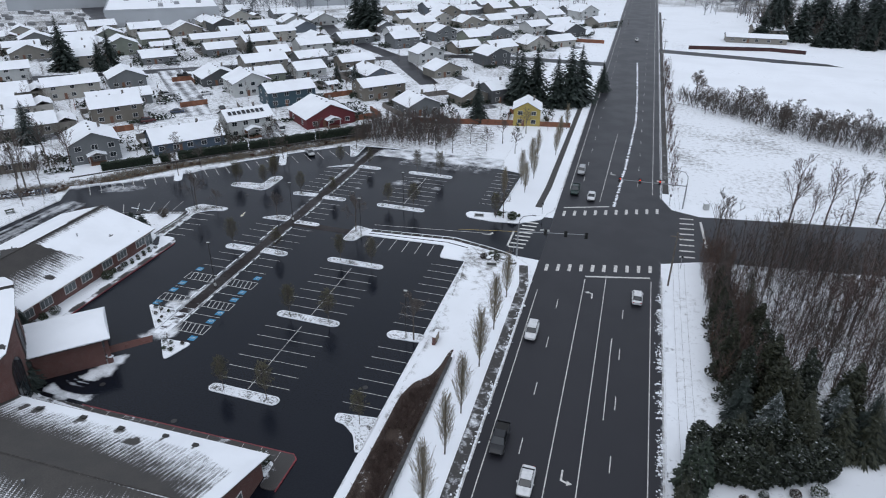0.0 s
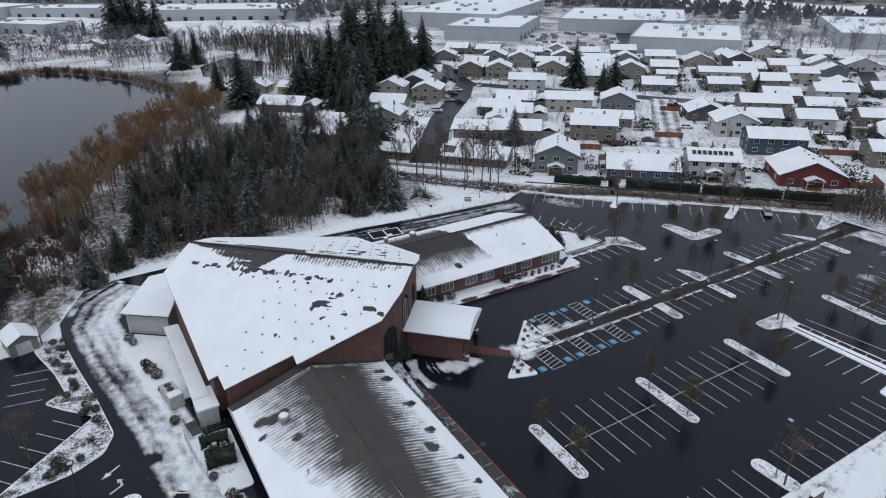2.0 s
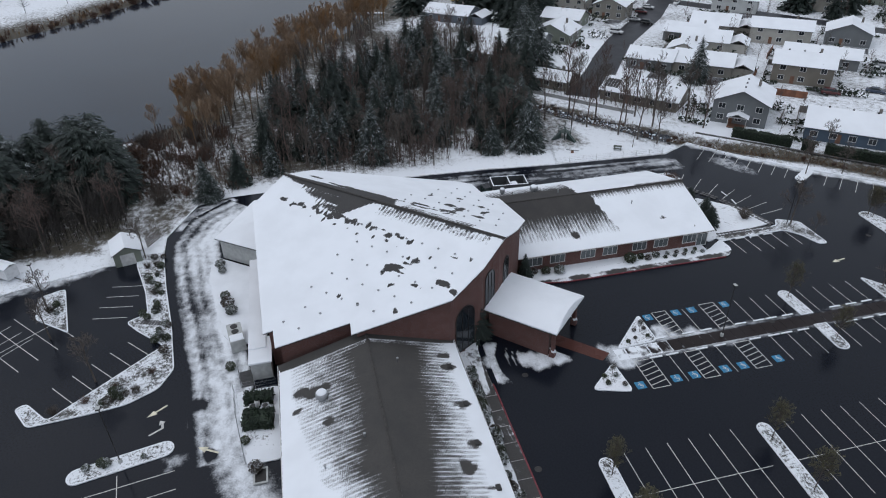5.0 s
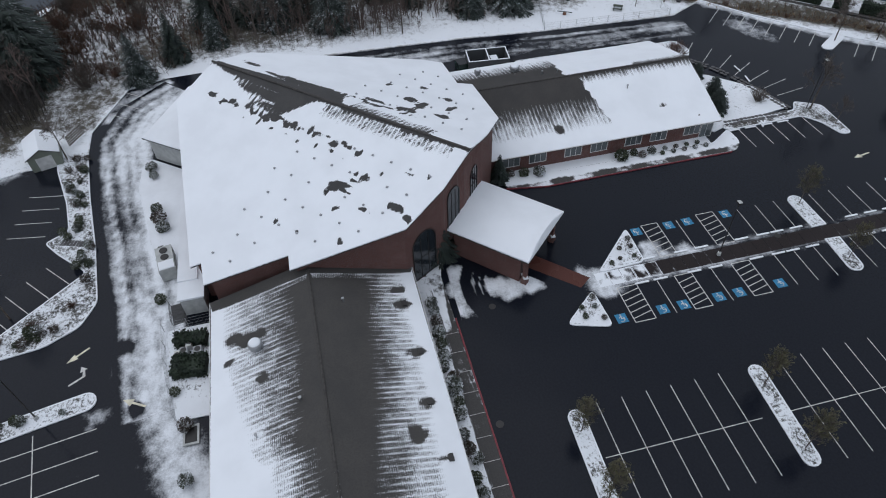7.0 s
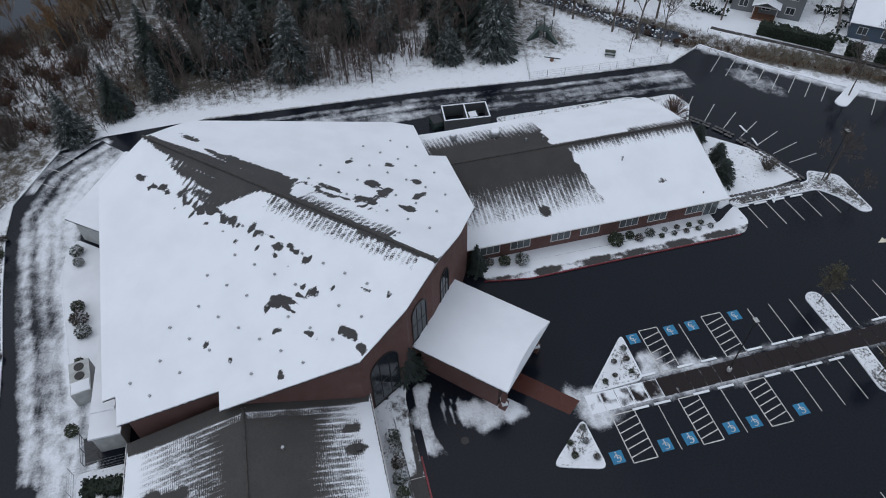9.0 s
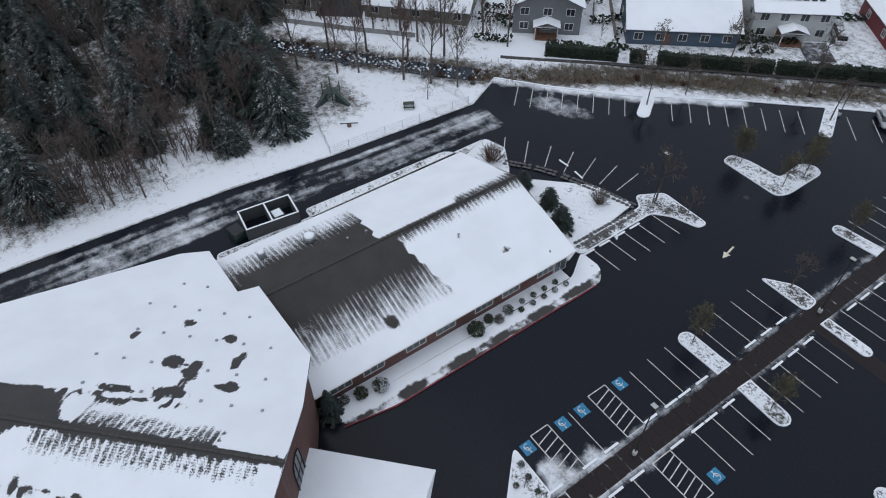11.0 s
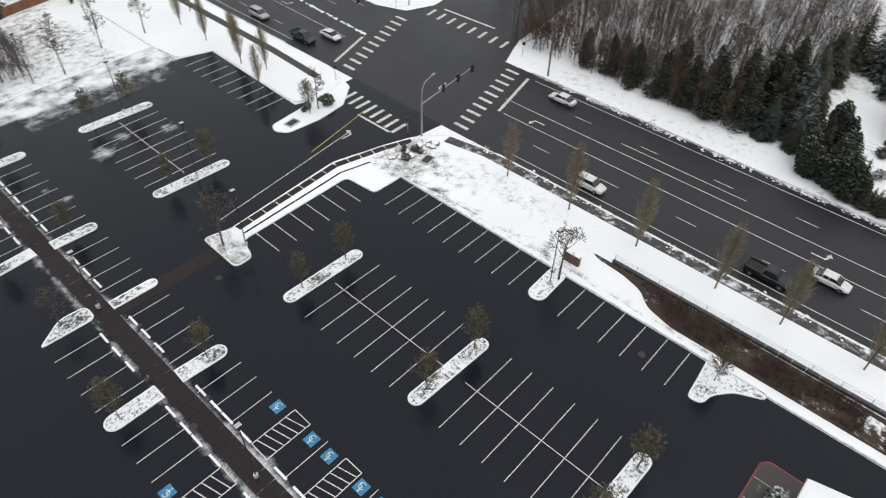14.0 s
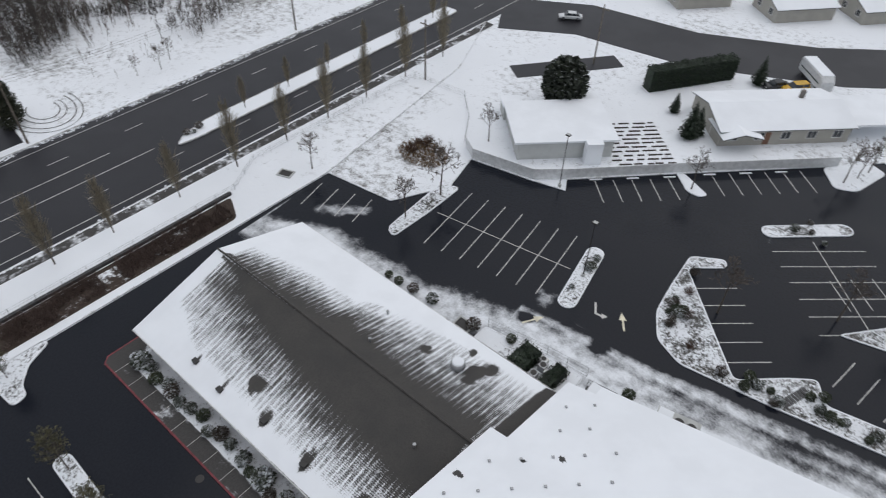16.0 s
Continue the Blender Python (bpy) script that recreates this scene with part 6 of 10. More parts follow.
# clipped shrubs
SHR = "low rounded shrub capped with snow"
for x, y, s in ([(-40.9 - 0.9 * (k % 2), 11.2 + 0.85 * k, 0.62) for k in range(9)] + [(-41.6, 9.8, 1.1), (-41.2, 8.2, 1.0), (-41.9, 7.2, 1.0), (-41.4, 5.1, 1.7), (-41.4, -7.3, 1.5), (-41.8, -9.4, 1.3), (-42.2, -11.2, 1.0)]):
    plant("shrub", K_BUSH[rng.randrange(3)], x, y, s, rng.uniform(0, 360), SHR, "shrub", "shrubs along the office wing", 0.08)
for k in range(22):
    plant("shrub", K_BUSH[(1, 1, 0, 1, 2)[k % 5]], 9.6 - 1.55 * k + rng.uniform(-.4, .4), -27.5 + rng.uniform(-.5, .4), rng.uniform(1.0, 1.4) if k not in (0, 13) else 1.9, rng.uniform(0, 360), SHR, "shrub", "shrubs along the classroom wing", 0.08)
for x, y, s in ((-18.0, -56.0, 1.0), (-13.6, -54.8, 1.4), (-7.6, -54.6, 1.3), (-4.8, -54.4, 1.2), (-2.6, -54.2, 1.0), (-1.0, -54.2, 0.9), (-31.4, -58.1, 1.2),
                (-44, -58.4, 1.5), (-46, -59, 1.7), (-48, -59.4, 1.3), (-40, -58.4, 0.9), (-57.4, -60.6, 1.4), (-55.5, -60.2, 1.1)):
    plant("shrub", K_BUSH[rng.randrange(3)], x, y, s, rng.uniform(0, 360), SHR, "shrub", "shrubs behind the hall", 0.08)
for px, py, n, sx, sy in ((-18.4, -70, 4, 0.3, 4.6), (-36.5, -97.2, 4, 3.2, 2.8), (-30.0, -71.5, 9, 1.4, 3.2), (-40, -68, 8, 3.5, 0.8), (-50, -69.8, 9, 4, 0.6), (-58.6, -71, 10, 4.5, 0.9), (-46.3, -70.9, 2, .6, .6), (-51, -84.5, 3, 2.2, 1.0), (24, 55.2, 6, 2.8, 0.6), (24.8, 34.5, 8, 2.0, 1.6), (43, -57, 4, 0.6, 2.0)):
    for _ in range(n):
        plant("shrub", K_BUSH[rng.randrange(3)], px + rng.uniform(-sx, sx), py + rng.uniform(-sy, sy), rng.uniform(0.6, 1.15), rng.uniform(0, 360), SHR, "shrub", "shrubs in the kerbed beds", 0.08)
for x, y, s in ((-31.0, -72.6, 0.5), (-30.2, -70.0, 0.42), (-29.6, -76.0, 0.45), (-28.6, -79.4, 0.5), (-33.4, -68.4, 0.4), (-52, -70.4, 0.4), (-60, -72.4, 0.45)):
    plant("bare_shrub", K_THICKET[int(-x) % 2], x, y, s, 37 * x, "many-stemmed leafless shrub in a kerbed bed", "shrub", "leafless shrubs in the kerbed beds", 0.08)
# woods between the hall and the lake
WOOD = [(-88, 6), (-87, -14), (-86, -28), (-88, -42), (-88, -50), (-104, -54), (-124, -50), (-146, -36), (-166, -16), (-184, 4), (-170, 14), (-132, 20), (-110, 10), (-98, 9)]
n = 0
while n < 98:
    x, y = rng.uniform(-190, -86), rng.uniform(-70, 20)
    if inside(x, y, WOOD) and not inside(x, y, CLEARING) and (x > -150 or rng.random() < 0.35) and (x < -96 or y < -30 or rng.random() < 0.22):
        plant("conifer_tree", K_CON[rng.randrange(4)], x, y, rng.uniform(0.85, 1.45), rng.uniform(0, 360), CONL, "tree", "lakeside wood")
        n += 1
n = 0
while n < 72:
    x, y = rng.uniform(-190, -86), rng.uniform(-72, 24)
    if inside(x, y, WOOD) or (x > -96 and -58 < y < 4 and rng.random() < 0.15):
        plant("bare_tree", (K_BARE + K_BIRCH)[rng.randrange(6)], x, y, rng.uniform(0.8, 1.35), rng.uniform(0, 360), BAREL, "tree", "lakeside wood")
        n += 1
for x, y in ((-83, -64), (-88.3, -58.2), (-89.5, -4)):
    plant("conifer_tree", K_CON[rng.randrange(2)], x, y, rng.uniform(0.8, 1.0), rng.uniform(0, 360), CONL, "tree", "lakeside wood")
for x, y, s in ((-99, 2, 1.2), (-94.5, 3.6, 1.1), (-101.5, 7.4, 1.05), (-105, 3.6, 1.25), (-98, 6.4, 1.0)):
    plant("pine_tree", K_PINE[0], x, y, s, 40 * x, "broad dark conifer beside the playground", "tree", "conifers by the playground")
for k in range(185):
    t = rng.random()
    x, y = -113 - 108 * t + rng.uniform(-7, 7), -73 + 61 * t + rng.uniform(-7, 9)
    if not inside(x, y, inset(LAKE, 3)):
        plant("willow_shrub", K_WILLOW[0 if rng.random() < 0.08 + 0.62 * t else 1], x, y, rng.uniform(0.95, 1.65), rng.uniform(0, 360), "leafless orange-twigged willow at the lake", "willow", "willows by the lake", -0.3)
for k in range(34):
    x, y = rng.uniform(-118, -82), rng.uniform(-84, -58)
    plant("bare_shrub", K_THICKET[rng.randrange(2)], x, y, rng.uniform(0.7, 1.5), rng.uniform(0, 360), "tangled leafless shrub with snow on it", "shrub", "thicket by the lake", -0.1)
SW = [(-66, -112), (-69, -90), (-75, -78), (-88, -80), (-104, -88), (-113, -102), (-120, -150), (-76, -150)]
n = 0
while n < 136:
    x, y = rng.uniform(-120, -66), rng.uniform(-150, -78)
    if inside(x, y, SW):
        bare = y > -99 and x > -92 and (rng.random() < 0.5 or x > -82)
        if bare:
            plant("bare_tree", K_BARE[rng.randrange(4)], x, y, rng.uniform(0.75, 1.15), rng.uniform(0, 360), BAREL, "tree", "trees west of the lot")
        else:
            plant("pine_tree", K_PINE[rng.randrange(2)], x, y, rng.uniform(1.05, 1.6) * (0.8 if x > -78 else 1), rng.uniform(0, 360), CONL, "tree", "trees west of the lot")
        n += 1
for k in range(60):
    t = rng.random()
    i = rng.randrange(8, 16)
    (ax, ay), (bx, by) = LAKE[i], LAKE[i + 1]
    x, y = ax + (bx - ax) * t, ay + (by - ay) * t
    plant("bare_shrub", K_THICKET[1], x + rng.uniform(-5, 1), y + rng.uniform(-2, 6), rng.uniform(0.8, 1.5), rng.uniform(0, 360), "brown reedy shrub on the lake shore", "shrub", "reeds round the lake", -0.4)
# ditch scrub and the bare trees along it
for k in range(24):
    t = rng.random() * (len(DITCH) - 1)
    i = int(t)
    (ax, ay), (bx, by) = DITCH[i], DITCH[min(i + 1, len(DITCH) - 1)]
    x, y = ax + (bx - ax) * (t - i) + rng.uniform(-2.4, 2.4), ay + (by - ay) * (t - i) + rng.uniform(-2.4, 2.4)
    plant("bare_shrub", K_THICKET[1], x, y, rng.uniform(0.25, 0.45), rng.uniform(0, 360), "dry brown scrub in the ditch", "shrub", "scrub along the ditch", -0.5)
for x, y in ((-116, 28), (-119, 26), (-105, 35.5), (-99, 40.5), (-95, 47), (-89, 48), (-126, 40), (-99, 19), (-97, 22), (-90.6, 27), (-87, 30), (-83.5, 33), (-104, 14), (-108, 22), (-103, 27), (-97, 32), (-100, 36), (-93, 37), (-108, 31.5)):
    plant("bare_tree", K_BIRCH[rng.randrange(2)], x, y, rng.uniform(0.9, 1.25), rng.uniform(0, 360), "tall slim bare birch", "tree", "birches by the playground")
plant("bare_tree", K_ROUND[0], -83.4, 27.0, 0.9, 0, "small bare tree on the playground lawn", "tree")
for x, y in ((-60, 61.5), (-56, 70.5), (-66, 57.5), (-48.5, 77.5), (-70, 66), (-62, 75), (-38, 88), (-52, 86)):
    plant("bare_tree", K_ROUND[rng.randrange(2)], x, y, rng.uniform(1.0, 1.5), rng.uniform(0, 360), "slim bare tree beside the ditch", "tree", "trees along the ditch")
# clipped hedges: a box packed with leaves over a dark core
def hedge(a, b, w, h, label, group=""):
    a, b = Vector(a), Vector(b)
    L = (b - a).length
    t = thing("hedge", label, "hedge", pose(a.x, a.y, -0.06, 0, 0, math.degrees(math.atan2(b.y - a.y, b.x - a.x))), group)
    m = Mesh()
    for _ in range(int(L * (w + 2 * h) * 38)):
        f = rng.random() * (w + 2 * h)
        q = (rng.uniform(0, L), -w / 2, f) if f < h else ((rng.uniform(0, L), f - h - w / 2, h) if f < h + w else (rng.uniform(0, L), w / 2, f - h - w))
        q = Vector(q) + Vector((0, rng.uniform(-.14, .14), rng.uniform(-.16, .14) + 0.12 * math.sin(q[0] * 1.9)))
        n = Vector((rng.uniform(-1, 1), rng.uniform(-1, 1), rng.uniform(-1, 1))).normalized() * rng.uniform(.1, .2)
        o = n.orthogonal().normalized() * rng.uniform(.07, .15)
        m.quad(q - n, q + o, q + n, q - o)
    part("foliage", m, M_HEDGE, t)
    part("core", Mesh().box(0.1, L - 0.1, -w / 2 + 0.12, w / 2 - 0.12, 0, h - 0.15), M_HEDGE, t)


a, b = Vector((-83, 51.5)), Vector((-29, 105.5))
for f0, f1 in ((0, .165), (.19, .225), (.25, .5), (.505, .76), (.765, 1)):
    hedge(a.lerp(b, f0), a.lerp(b, f1), 1.3, 2.05 + 0.15 * f0, "dark green clipped hedge in front of the houses", "hedge along the houses")
# hedges round the machines behind the wing
hedge((-24.6, -56.2), (-24.2, -52.6), 1.5, 1.5, "dense green hedge dusted with snow behind a wing", "hedges behind the wing")
hedge((-20.9, -56.3), (-20.5, -52.6), 2.3, 1.6, "dense green hedge dusted with snow behind a wing", "hedges behind the wing")
for x, y in ((-22.8, -55.1), (-22.6, -53.6)):
    unit = thing("air_conditioner", "pale metal outdoor air conditioner with a round fan", "air conditioner", pose(x, y, 0.1))
    part("case", Mesh().box(-.42, .42, -.42, .42, 0, .95), M_METAL, unit)
    part("fan_guard", Mesh().lathe([(.34, .95), (.34, .99), (.1, 1.0)], 12), M_DARKMETAL, unit)
# tall conifers round the place
for x, y, h in ((-218, 66, 30), (-228, 52, 32), (-238, 60, 38), (-244, 72, 40), (-256, 70, 38), (-250, 54, 30), (-236, 42, 26), (-226, 76, 28), (-264, 96, 36), (-222, 30, 24), (-214, 24, 20), (-244, 100, 30), (-272, 90, 34), (-232, 94, 28), (-226, 60, 26), (-235, 70, 33), (-246, 62, 36), (-252, 79, 34), (-262, 86, 38), (-240, 50, 28), (-215, 46, 22), (-222, 38, 18), (-270, 76, 30), (-232, 84, 24), (-206, 40, 16), (-200, 34, 17),
                (-258, 96, 32), (-246, 90, 30), (-212, 54, 20), (-182, 145, 23), (-119.5, 64.5, 13), (-172, 160, 16), (-168, 149, 13), (-224, 4, 26), (-260, 3, 16), (-343, 11, 18), (-240, 12, 14), (-330, 0, 20),
                (-492, -12, 44), (-500, -2, 40), (-488, 6, 34), (-484, 14, 30), (-508, -121, 22), (-445, -102, 25), (-436, -85, 21), (-541, -101, 20), (-442, -172, 24), (-330, -192, 32), (-336, -179, 28), (-345, -196, 34), (-322, -200, 27), (-352, -206, 33), (-340, -210, 30), (-318, -190, 22),
                (0, 126, 14), (9, 154, 20), (14, 157, 22), (22, 152, 19), (26, 156, 22), (29, 162, 21), (36, 181, 12), (6, 160, 18), (-105, 288, 26), (-112, 292, 24), (-98, 284, 25), (-126, 198, 10), (-66, 162, 8), (-60, 166, 8), (-430, 140, 26),
                (130, 330, 26), (142, 318, 24), (155, 335, 28), (165, 322, 26), (178, 330, 30), (120, 345, 22), (190, 318, 26), (205, 326, 28), (112, 330, 18), (222, 332, 28), (240, 322, 26), (260, 330, 26), (128, 372, 30), (146, 360, 28), (158, 352, 26), (170, 346, 30), (184, 350, 28), (150, 318, 18), (160, 314, 16), (136, 314, 9), (198, 340, 30), (214, 346, 30), (174, 372, 30), (150, 392, 30), (128, 400, 28), (192, 380, 32), (212, 372, 30), (170, 330, 22), (184, 334, 24)):
    plant("fir_tree", K_TALL[rng.randrange(3)] if h > 15 else K_CON[rng.randrange(4)], x, y, h / 10, rng.uniform(0, 360), "tall dark conifer among the houses", "tree", "tall conifers")
# the wood east of the road
EW = [(65, 41), (66, 49), (140, 62), (140, 2), (96, -4), (66, 3)]
for x, y, s in ((70, -6, 0.95), (74, -5, 1.0), (78, -3, 1.0), (82, -3, 1.0), (86, -2, 1.05), (92, -3, 1.1), (73, -1, 0.95), (94, -2, 1.1), (67, -2, 0.8), (104, -14, 1.2), (104, -22, 1.2), (97, -30, 1.2), (99, -40, 1.1), (102, -4, 1.2), (108, -8, 1.2), (80, 1, 1.0), (71, 26, 0.8), (70, 12, 0.8)):
    plant("conifer_tree", K_GREEN[rng.randrange(2)] if rng.random() < 0.75 else K_CON[rng.randrange(4)], x, y, s, rng.uniform(0, 360), "bushy green cypress at the wood's edge", "tree", "wood beside the road")
for x, y, s in ((69.5, -10.2, .5), (72.5, -9.4, .55), (66.5, -6.6, .6), (70, -5.6, .7), (74.5, -6.6, .8), (78.5, -4.6, .9), (82, -4, .9)):
    plant("conifer_tree", K_GREEN[rng.randrange(2)], x, y, s, rng.uniform(0, 360), "dense dark conifer beside a garden", "tree", "cypress screen by the garden")
for x, y, s in ((66.6, 31, .7), (66.8, 26, .75), (66.2, 21, .8), (66.4, 16, .85), (66.2, 11, .95), (66.0, 6.4, 1.0), (67.4, 1.8, 1.0), (71, -1.5, 1.1), (75, 1.5, 1.1), (70.5, 9, 1.0), (71, 4, 1.1), (70.5, 15, .95), (80, 0, 1.1)):
    plant("evergreen_tree", K_TALLGREEN[rng.randrange(3)], x, y, s, rng.uniform(0, 360), "bushy olive-green evergreen at the wood's edge", "tree", "evergreens at the wood's edge")
for k in range(30):
    x, y = (60.2 + 0.12 * k, -18.2 + 0.75 * k) if k < 12 else (61.5 + 0.72 * (k - 12), -10.2 + 0.22 * (k - 12))
    plant("cypress_shrub", K_SCREEN[k % 2], x + rng.uniform(-.3, .3), y + rng.uniform(-.5, .5), rng.uniform(0.85, 1.15), 40 * k, "dark columnar cypress beside a garden", "tree", "cypress screen by the garden")
for k in range(15):
    x, y = (63.6 + 0.8 * k, -13.8 + 0.1 * k) if k < 8 else (71.4 + 0.95 * (k - 8), -12.0 + 0.45 * (k - 8))
    plant("cypress_shrub", K_SCREEN[k % 2], x, y + 0.35 * math.sin(2.3 * k), 1.05 + 0.16 * math.sin(1.7 * k), 40 * k, "dark columnar cypress beside a garden", "tree", "cypress screen by the garden")
n = 0
while n < 56:
    x, y = rng.uniform(66, 140), rng.uniform(0, 62)
    if inside(x, y, EW):
        plant("bare_tree", (K_BARE + K_BIRCH)[rng.randrange(6)], x, y, rng.uniform(0.9, 1.3), rng.uniform(0, 360), BAREL, "tree", "wood beside the road")
        n += 1
for x, y, s in ((83, 62.5, 1.5), (92, 70, 1.25), (98, 73, 1.15), (104, 76, 1.0), (112, 78, 1.0), (88, 66, 0.9)):
    plant("bare_tree", K_BIRCH[rng.randrange(2)], x, y, s, rng.uniform(0, 360), BAREL, "tree", "trees by the cross street")
for k in range(46):
    t = rng.random()
    x, y = 63 + 58 * t + rng.uniform(-5, 5), 178 - 58 * t + rng.uniform(-7, 7) + (8 if t > .7 else 0)
    plant("bare_tree", K_ROUND[rng.randrange(2)], x, y + 2, rng.uniform(1.1, 1.75), rng.uniform(0, 360), "leafless tree in a belt of scrub", "tree", "scrub belt in the field")
for k in range(16):
    plant("conifer_tree", (K_CON + K_TALL)[rng.randrange(7)], rng.uniform(91, 112), rng.uniform(-52, -8), rng.uniform(0.9, 1.5), rng.uniform(0, 360), "dark conifer behind the house", "tree", "trees behind the house")
for k in range(22):
    plant("shrub", K_BUSH[rng.randrange(3)], rng.uniform(64, 79), rng.uniform(-34, -13), rng.uniform(0.8, 1.9), 30 * k, "rounded garden shrub dusted with snow", "shrub", "garden shrubs by the house")
# arborvitae by the house across the road
for k in range(22):
    plant("cypress_shrub", K_SPIRE[0], 59.6 + 0.4 * math.sin(k * 2.1), -17.6 - 0.74 * k, 0.43 + 0.06 * math.sin(k * 1.3), 40 * k, "pointed green cypress in a roadside row", "hedge", "cypress row by the road")
plant("evergreen_tree", K_TALLGREEN[0], 65.4, -39.4, 0.86, 20, "tall columnar green evergreen beside a drive", "tree")
for x, y, s in ((59.8, -16.6, 2.3), (61.2, -15.6, 2.5), (60.6, -17.4, 2.1)):
    plant("cypress_shrub", K_SPIRE[1], x, y, s * 0.33, 50 * x, "tall columnar green cypress", "tree")
for x, y, s in ((64, -64, 0.5), (66, -67, 0.45), (65, -60, 0.4)):
    plant("bare_tree", K_ROUND[0], x, y, s * 1.6, 30 * x, "small bare tree on a snowy slope", "tree")
for k in range(12):
    x, y = 78 + rng.uniform(-8, 45), -58 - rng.uniform(0, 70)
    if x > 82 or y < -80:
        plant("bare_tree", K_BARE[rng.randrange(4)], x, y, rng.uniform(0.5, 0.9), rng.uniform(0, 360), "bare scrubby tree on the slope", "tree", "scrub on the slope")
# south side
plant("evergreen_tree", K_BIGBUSH, 5.2, -101.5, 1.5, 0, "broad dark evergreen tree", "tree", "", 0.3)
hedge((-2.6, -116), (-11.6, -130.6), 2.2, 4.0, "tall dark clipped hedge beside the street")
for x, y, s in ((-14.6, -107.2, 2.2), (-15.2, -108.6, 1.8), (-16.4, -131.2, 1.9), (-9.6, -112.6, 1.3)):
    plant("cypress_shrub", K_SPIRE[1], x, y, s * 0.3, 0, "columnar dark cypress by the house", "tree")
for x, y, s in ((7.9, -85.3, 1.1), (22.4, -62.4, 1.1), (-38, -114, 1.0), (-38.8, -116.6, 1.1)):
    plant("bare_tree", K_ROUND[1], x, y, s, 60 * x, "bare tree by the boundary", "tree")
for k in range(4):
    plant("grass_clump", K_THICKET[1], 13.0 + rng.uniform(-3.2, 3.2), -76.0 + rng.uniform(-3, 3), rng.uniform(0.4, 0.7), 30 * k, "dry tan scrub in the snow", "shrub", "dry scrub", -0.05)
# planted swale beside the road
swale = part("swale", sheet(rounded([(25.9, 3.0), (25.3, 1.6), (25.0, -2.2), (24.2, -5), (22.4, -7), (21.5, -10.5), (21.4, -48.5), (25.6, -50.6), (25.9, -4)], 0.8), 0.145, 0.8, lambda x, y: 0.24 + 0.10 * math.sin(y * 0.55 + x) + (0.30 if abs(y + 32) < 1.4 else 0), 0.05), M_ROUGH)
tagged(swale, "sunken drainage swale full of brown brush", "swale", kind="structure")
brush = Mesh()
for k in range(2300):
    x, y = rng.uniform(21.9, 25.5), rng.uniform(-48.5, -4)
    if abs(y + 32) < 1.2 or x < 22 + 0.6 * (y + 10) or (noise.noise((x * .5, y * .25, 3)) < -0.32):
        continue
    for _ in range(5):
        brush.tube((x, y, 0.1), (x + rng.uniform(-.5, .5), y + rng.uniform(-.5, .5), rng.uniform(0.4, 1.25)), 0.03, 0.010, 3, False)
tagged(part("brush", brush, M_REDTWIG), "dense dry red-brown brush", "brush", kind="stuff")
wall = thing("retaining_wall", "low dark block wall along the swale", "retaining wall", kind="structure")
blk = Mesh().box(-0.22, 0.22, 0.02, 1.48, 0, 0.42).data("wall_block", plain("dark_block_stone", (0.05, 0.05, 0.052), 0.8, vary=0.3))
for k in range(34):
    part("wall_block", blk, None, wall, at=pose(26.1 + 0.012 * math.sin(k), -1.5 - 1.5 * k, 0.12))


# tangled brushwood that fills the woods and banks
def brushwood(name, spots, lo, hi, mats, label, twigs=6, lean=0.25, thick=0.036):
    """Slim leafless saplings by the hundred: a stem each, with forked twigs."""
    for which, mat in enumerate(mats):
        m = Mesh()
        for n, (x, y) in enumerate(spots):
            if n % len(mats) != which:
                continue
            h, z = rng.uniform(lo, hi), ground_height(x, y)
            top = Vector((x + rng.uniform(-lean, lean) * h * 0.4, y + rng.uniform(-lean, lean) * h * 0.4, z + h))
            foot = Vector((x, y, z - 0.1))
            m.tube(foot, top, 0.17 * thick * h, 0.02, 3, False)
            for _ in range(twigs):
                f = rng.uniform(0.25, 0.9)
                p = foot.lerp(top, f)
                a, L = rng.uniform(0, 6.283), h * rng.uniform(0.14, 0.32) * (1.25 - f)
                m.tube(p, p + Vector((math.cos(a) * L * 0.7, math.sin(a) * L * 0.7, L)), thick, thick * 0.5, 3, False)
        tagged(part(name, m, mat), label, "brushwood", kind="stuff")


def scatter(poly, n, keep=None):
    xs, ys = [p[0] for p in poly], [p[1] for p in poly]
    out = []
    while len(out) < n:
        x, y = rng.uniform(min(xs), max(xs)), rng.uniform(min(ys), max(ys))
        if inside(x, y, poly) and (keep is None or keep(x, y)):
            out.append((x, y))
    return out


WOODEDGE = [(64.6, 4), (64.6, 44), (69, 47), (70, 4)]
brushwood("brushwood", scatter(WOODEDGE, 300), 3.0, 9.0, (M_TWIG, M_BROWN, M_REDTWIG), "tangled brown scrub along the wood's edge", 20, 0.4, 0.035)
brushwood("brushwood", scatter(EW, 1700, lambda x, y: rng.random() < 1.2 - (x - 66) / 80), 6.0, 11.5, (M_DARKTWIG, M_TWIG, M_REDTWIG), "slim leafless brown saplings in a snowy wood", 17, 0.3, 0.028)
brushwood("brushwood", scatter(WOOD, 1300, lambda x, y: not inside(x, y, LAKE) and (not inside(x, y, CLEARING) or rng.random() < 0.1)), 3.0, 8.5, (M_REDTWIG, M_TWIG), "reddish leafless brushwood under the trees", 9, 0.25, 0.05)
TAN = [(13 + 4.2 * math.cos(a * .628), -76 + 3.2 * math.sin(a * .628)) for a in range(10)]
brushwood("dry_grass", scatter(TAN, 800), 0.25, 0.75, (M_RUSHES,), "patch of tan dry grass showing through snow", 6, 1.6, 0.05)
EDGE = [(-85, -40), (-97, -44), (-96, 0), (-86, 6)]
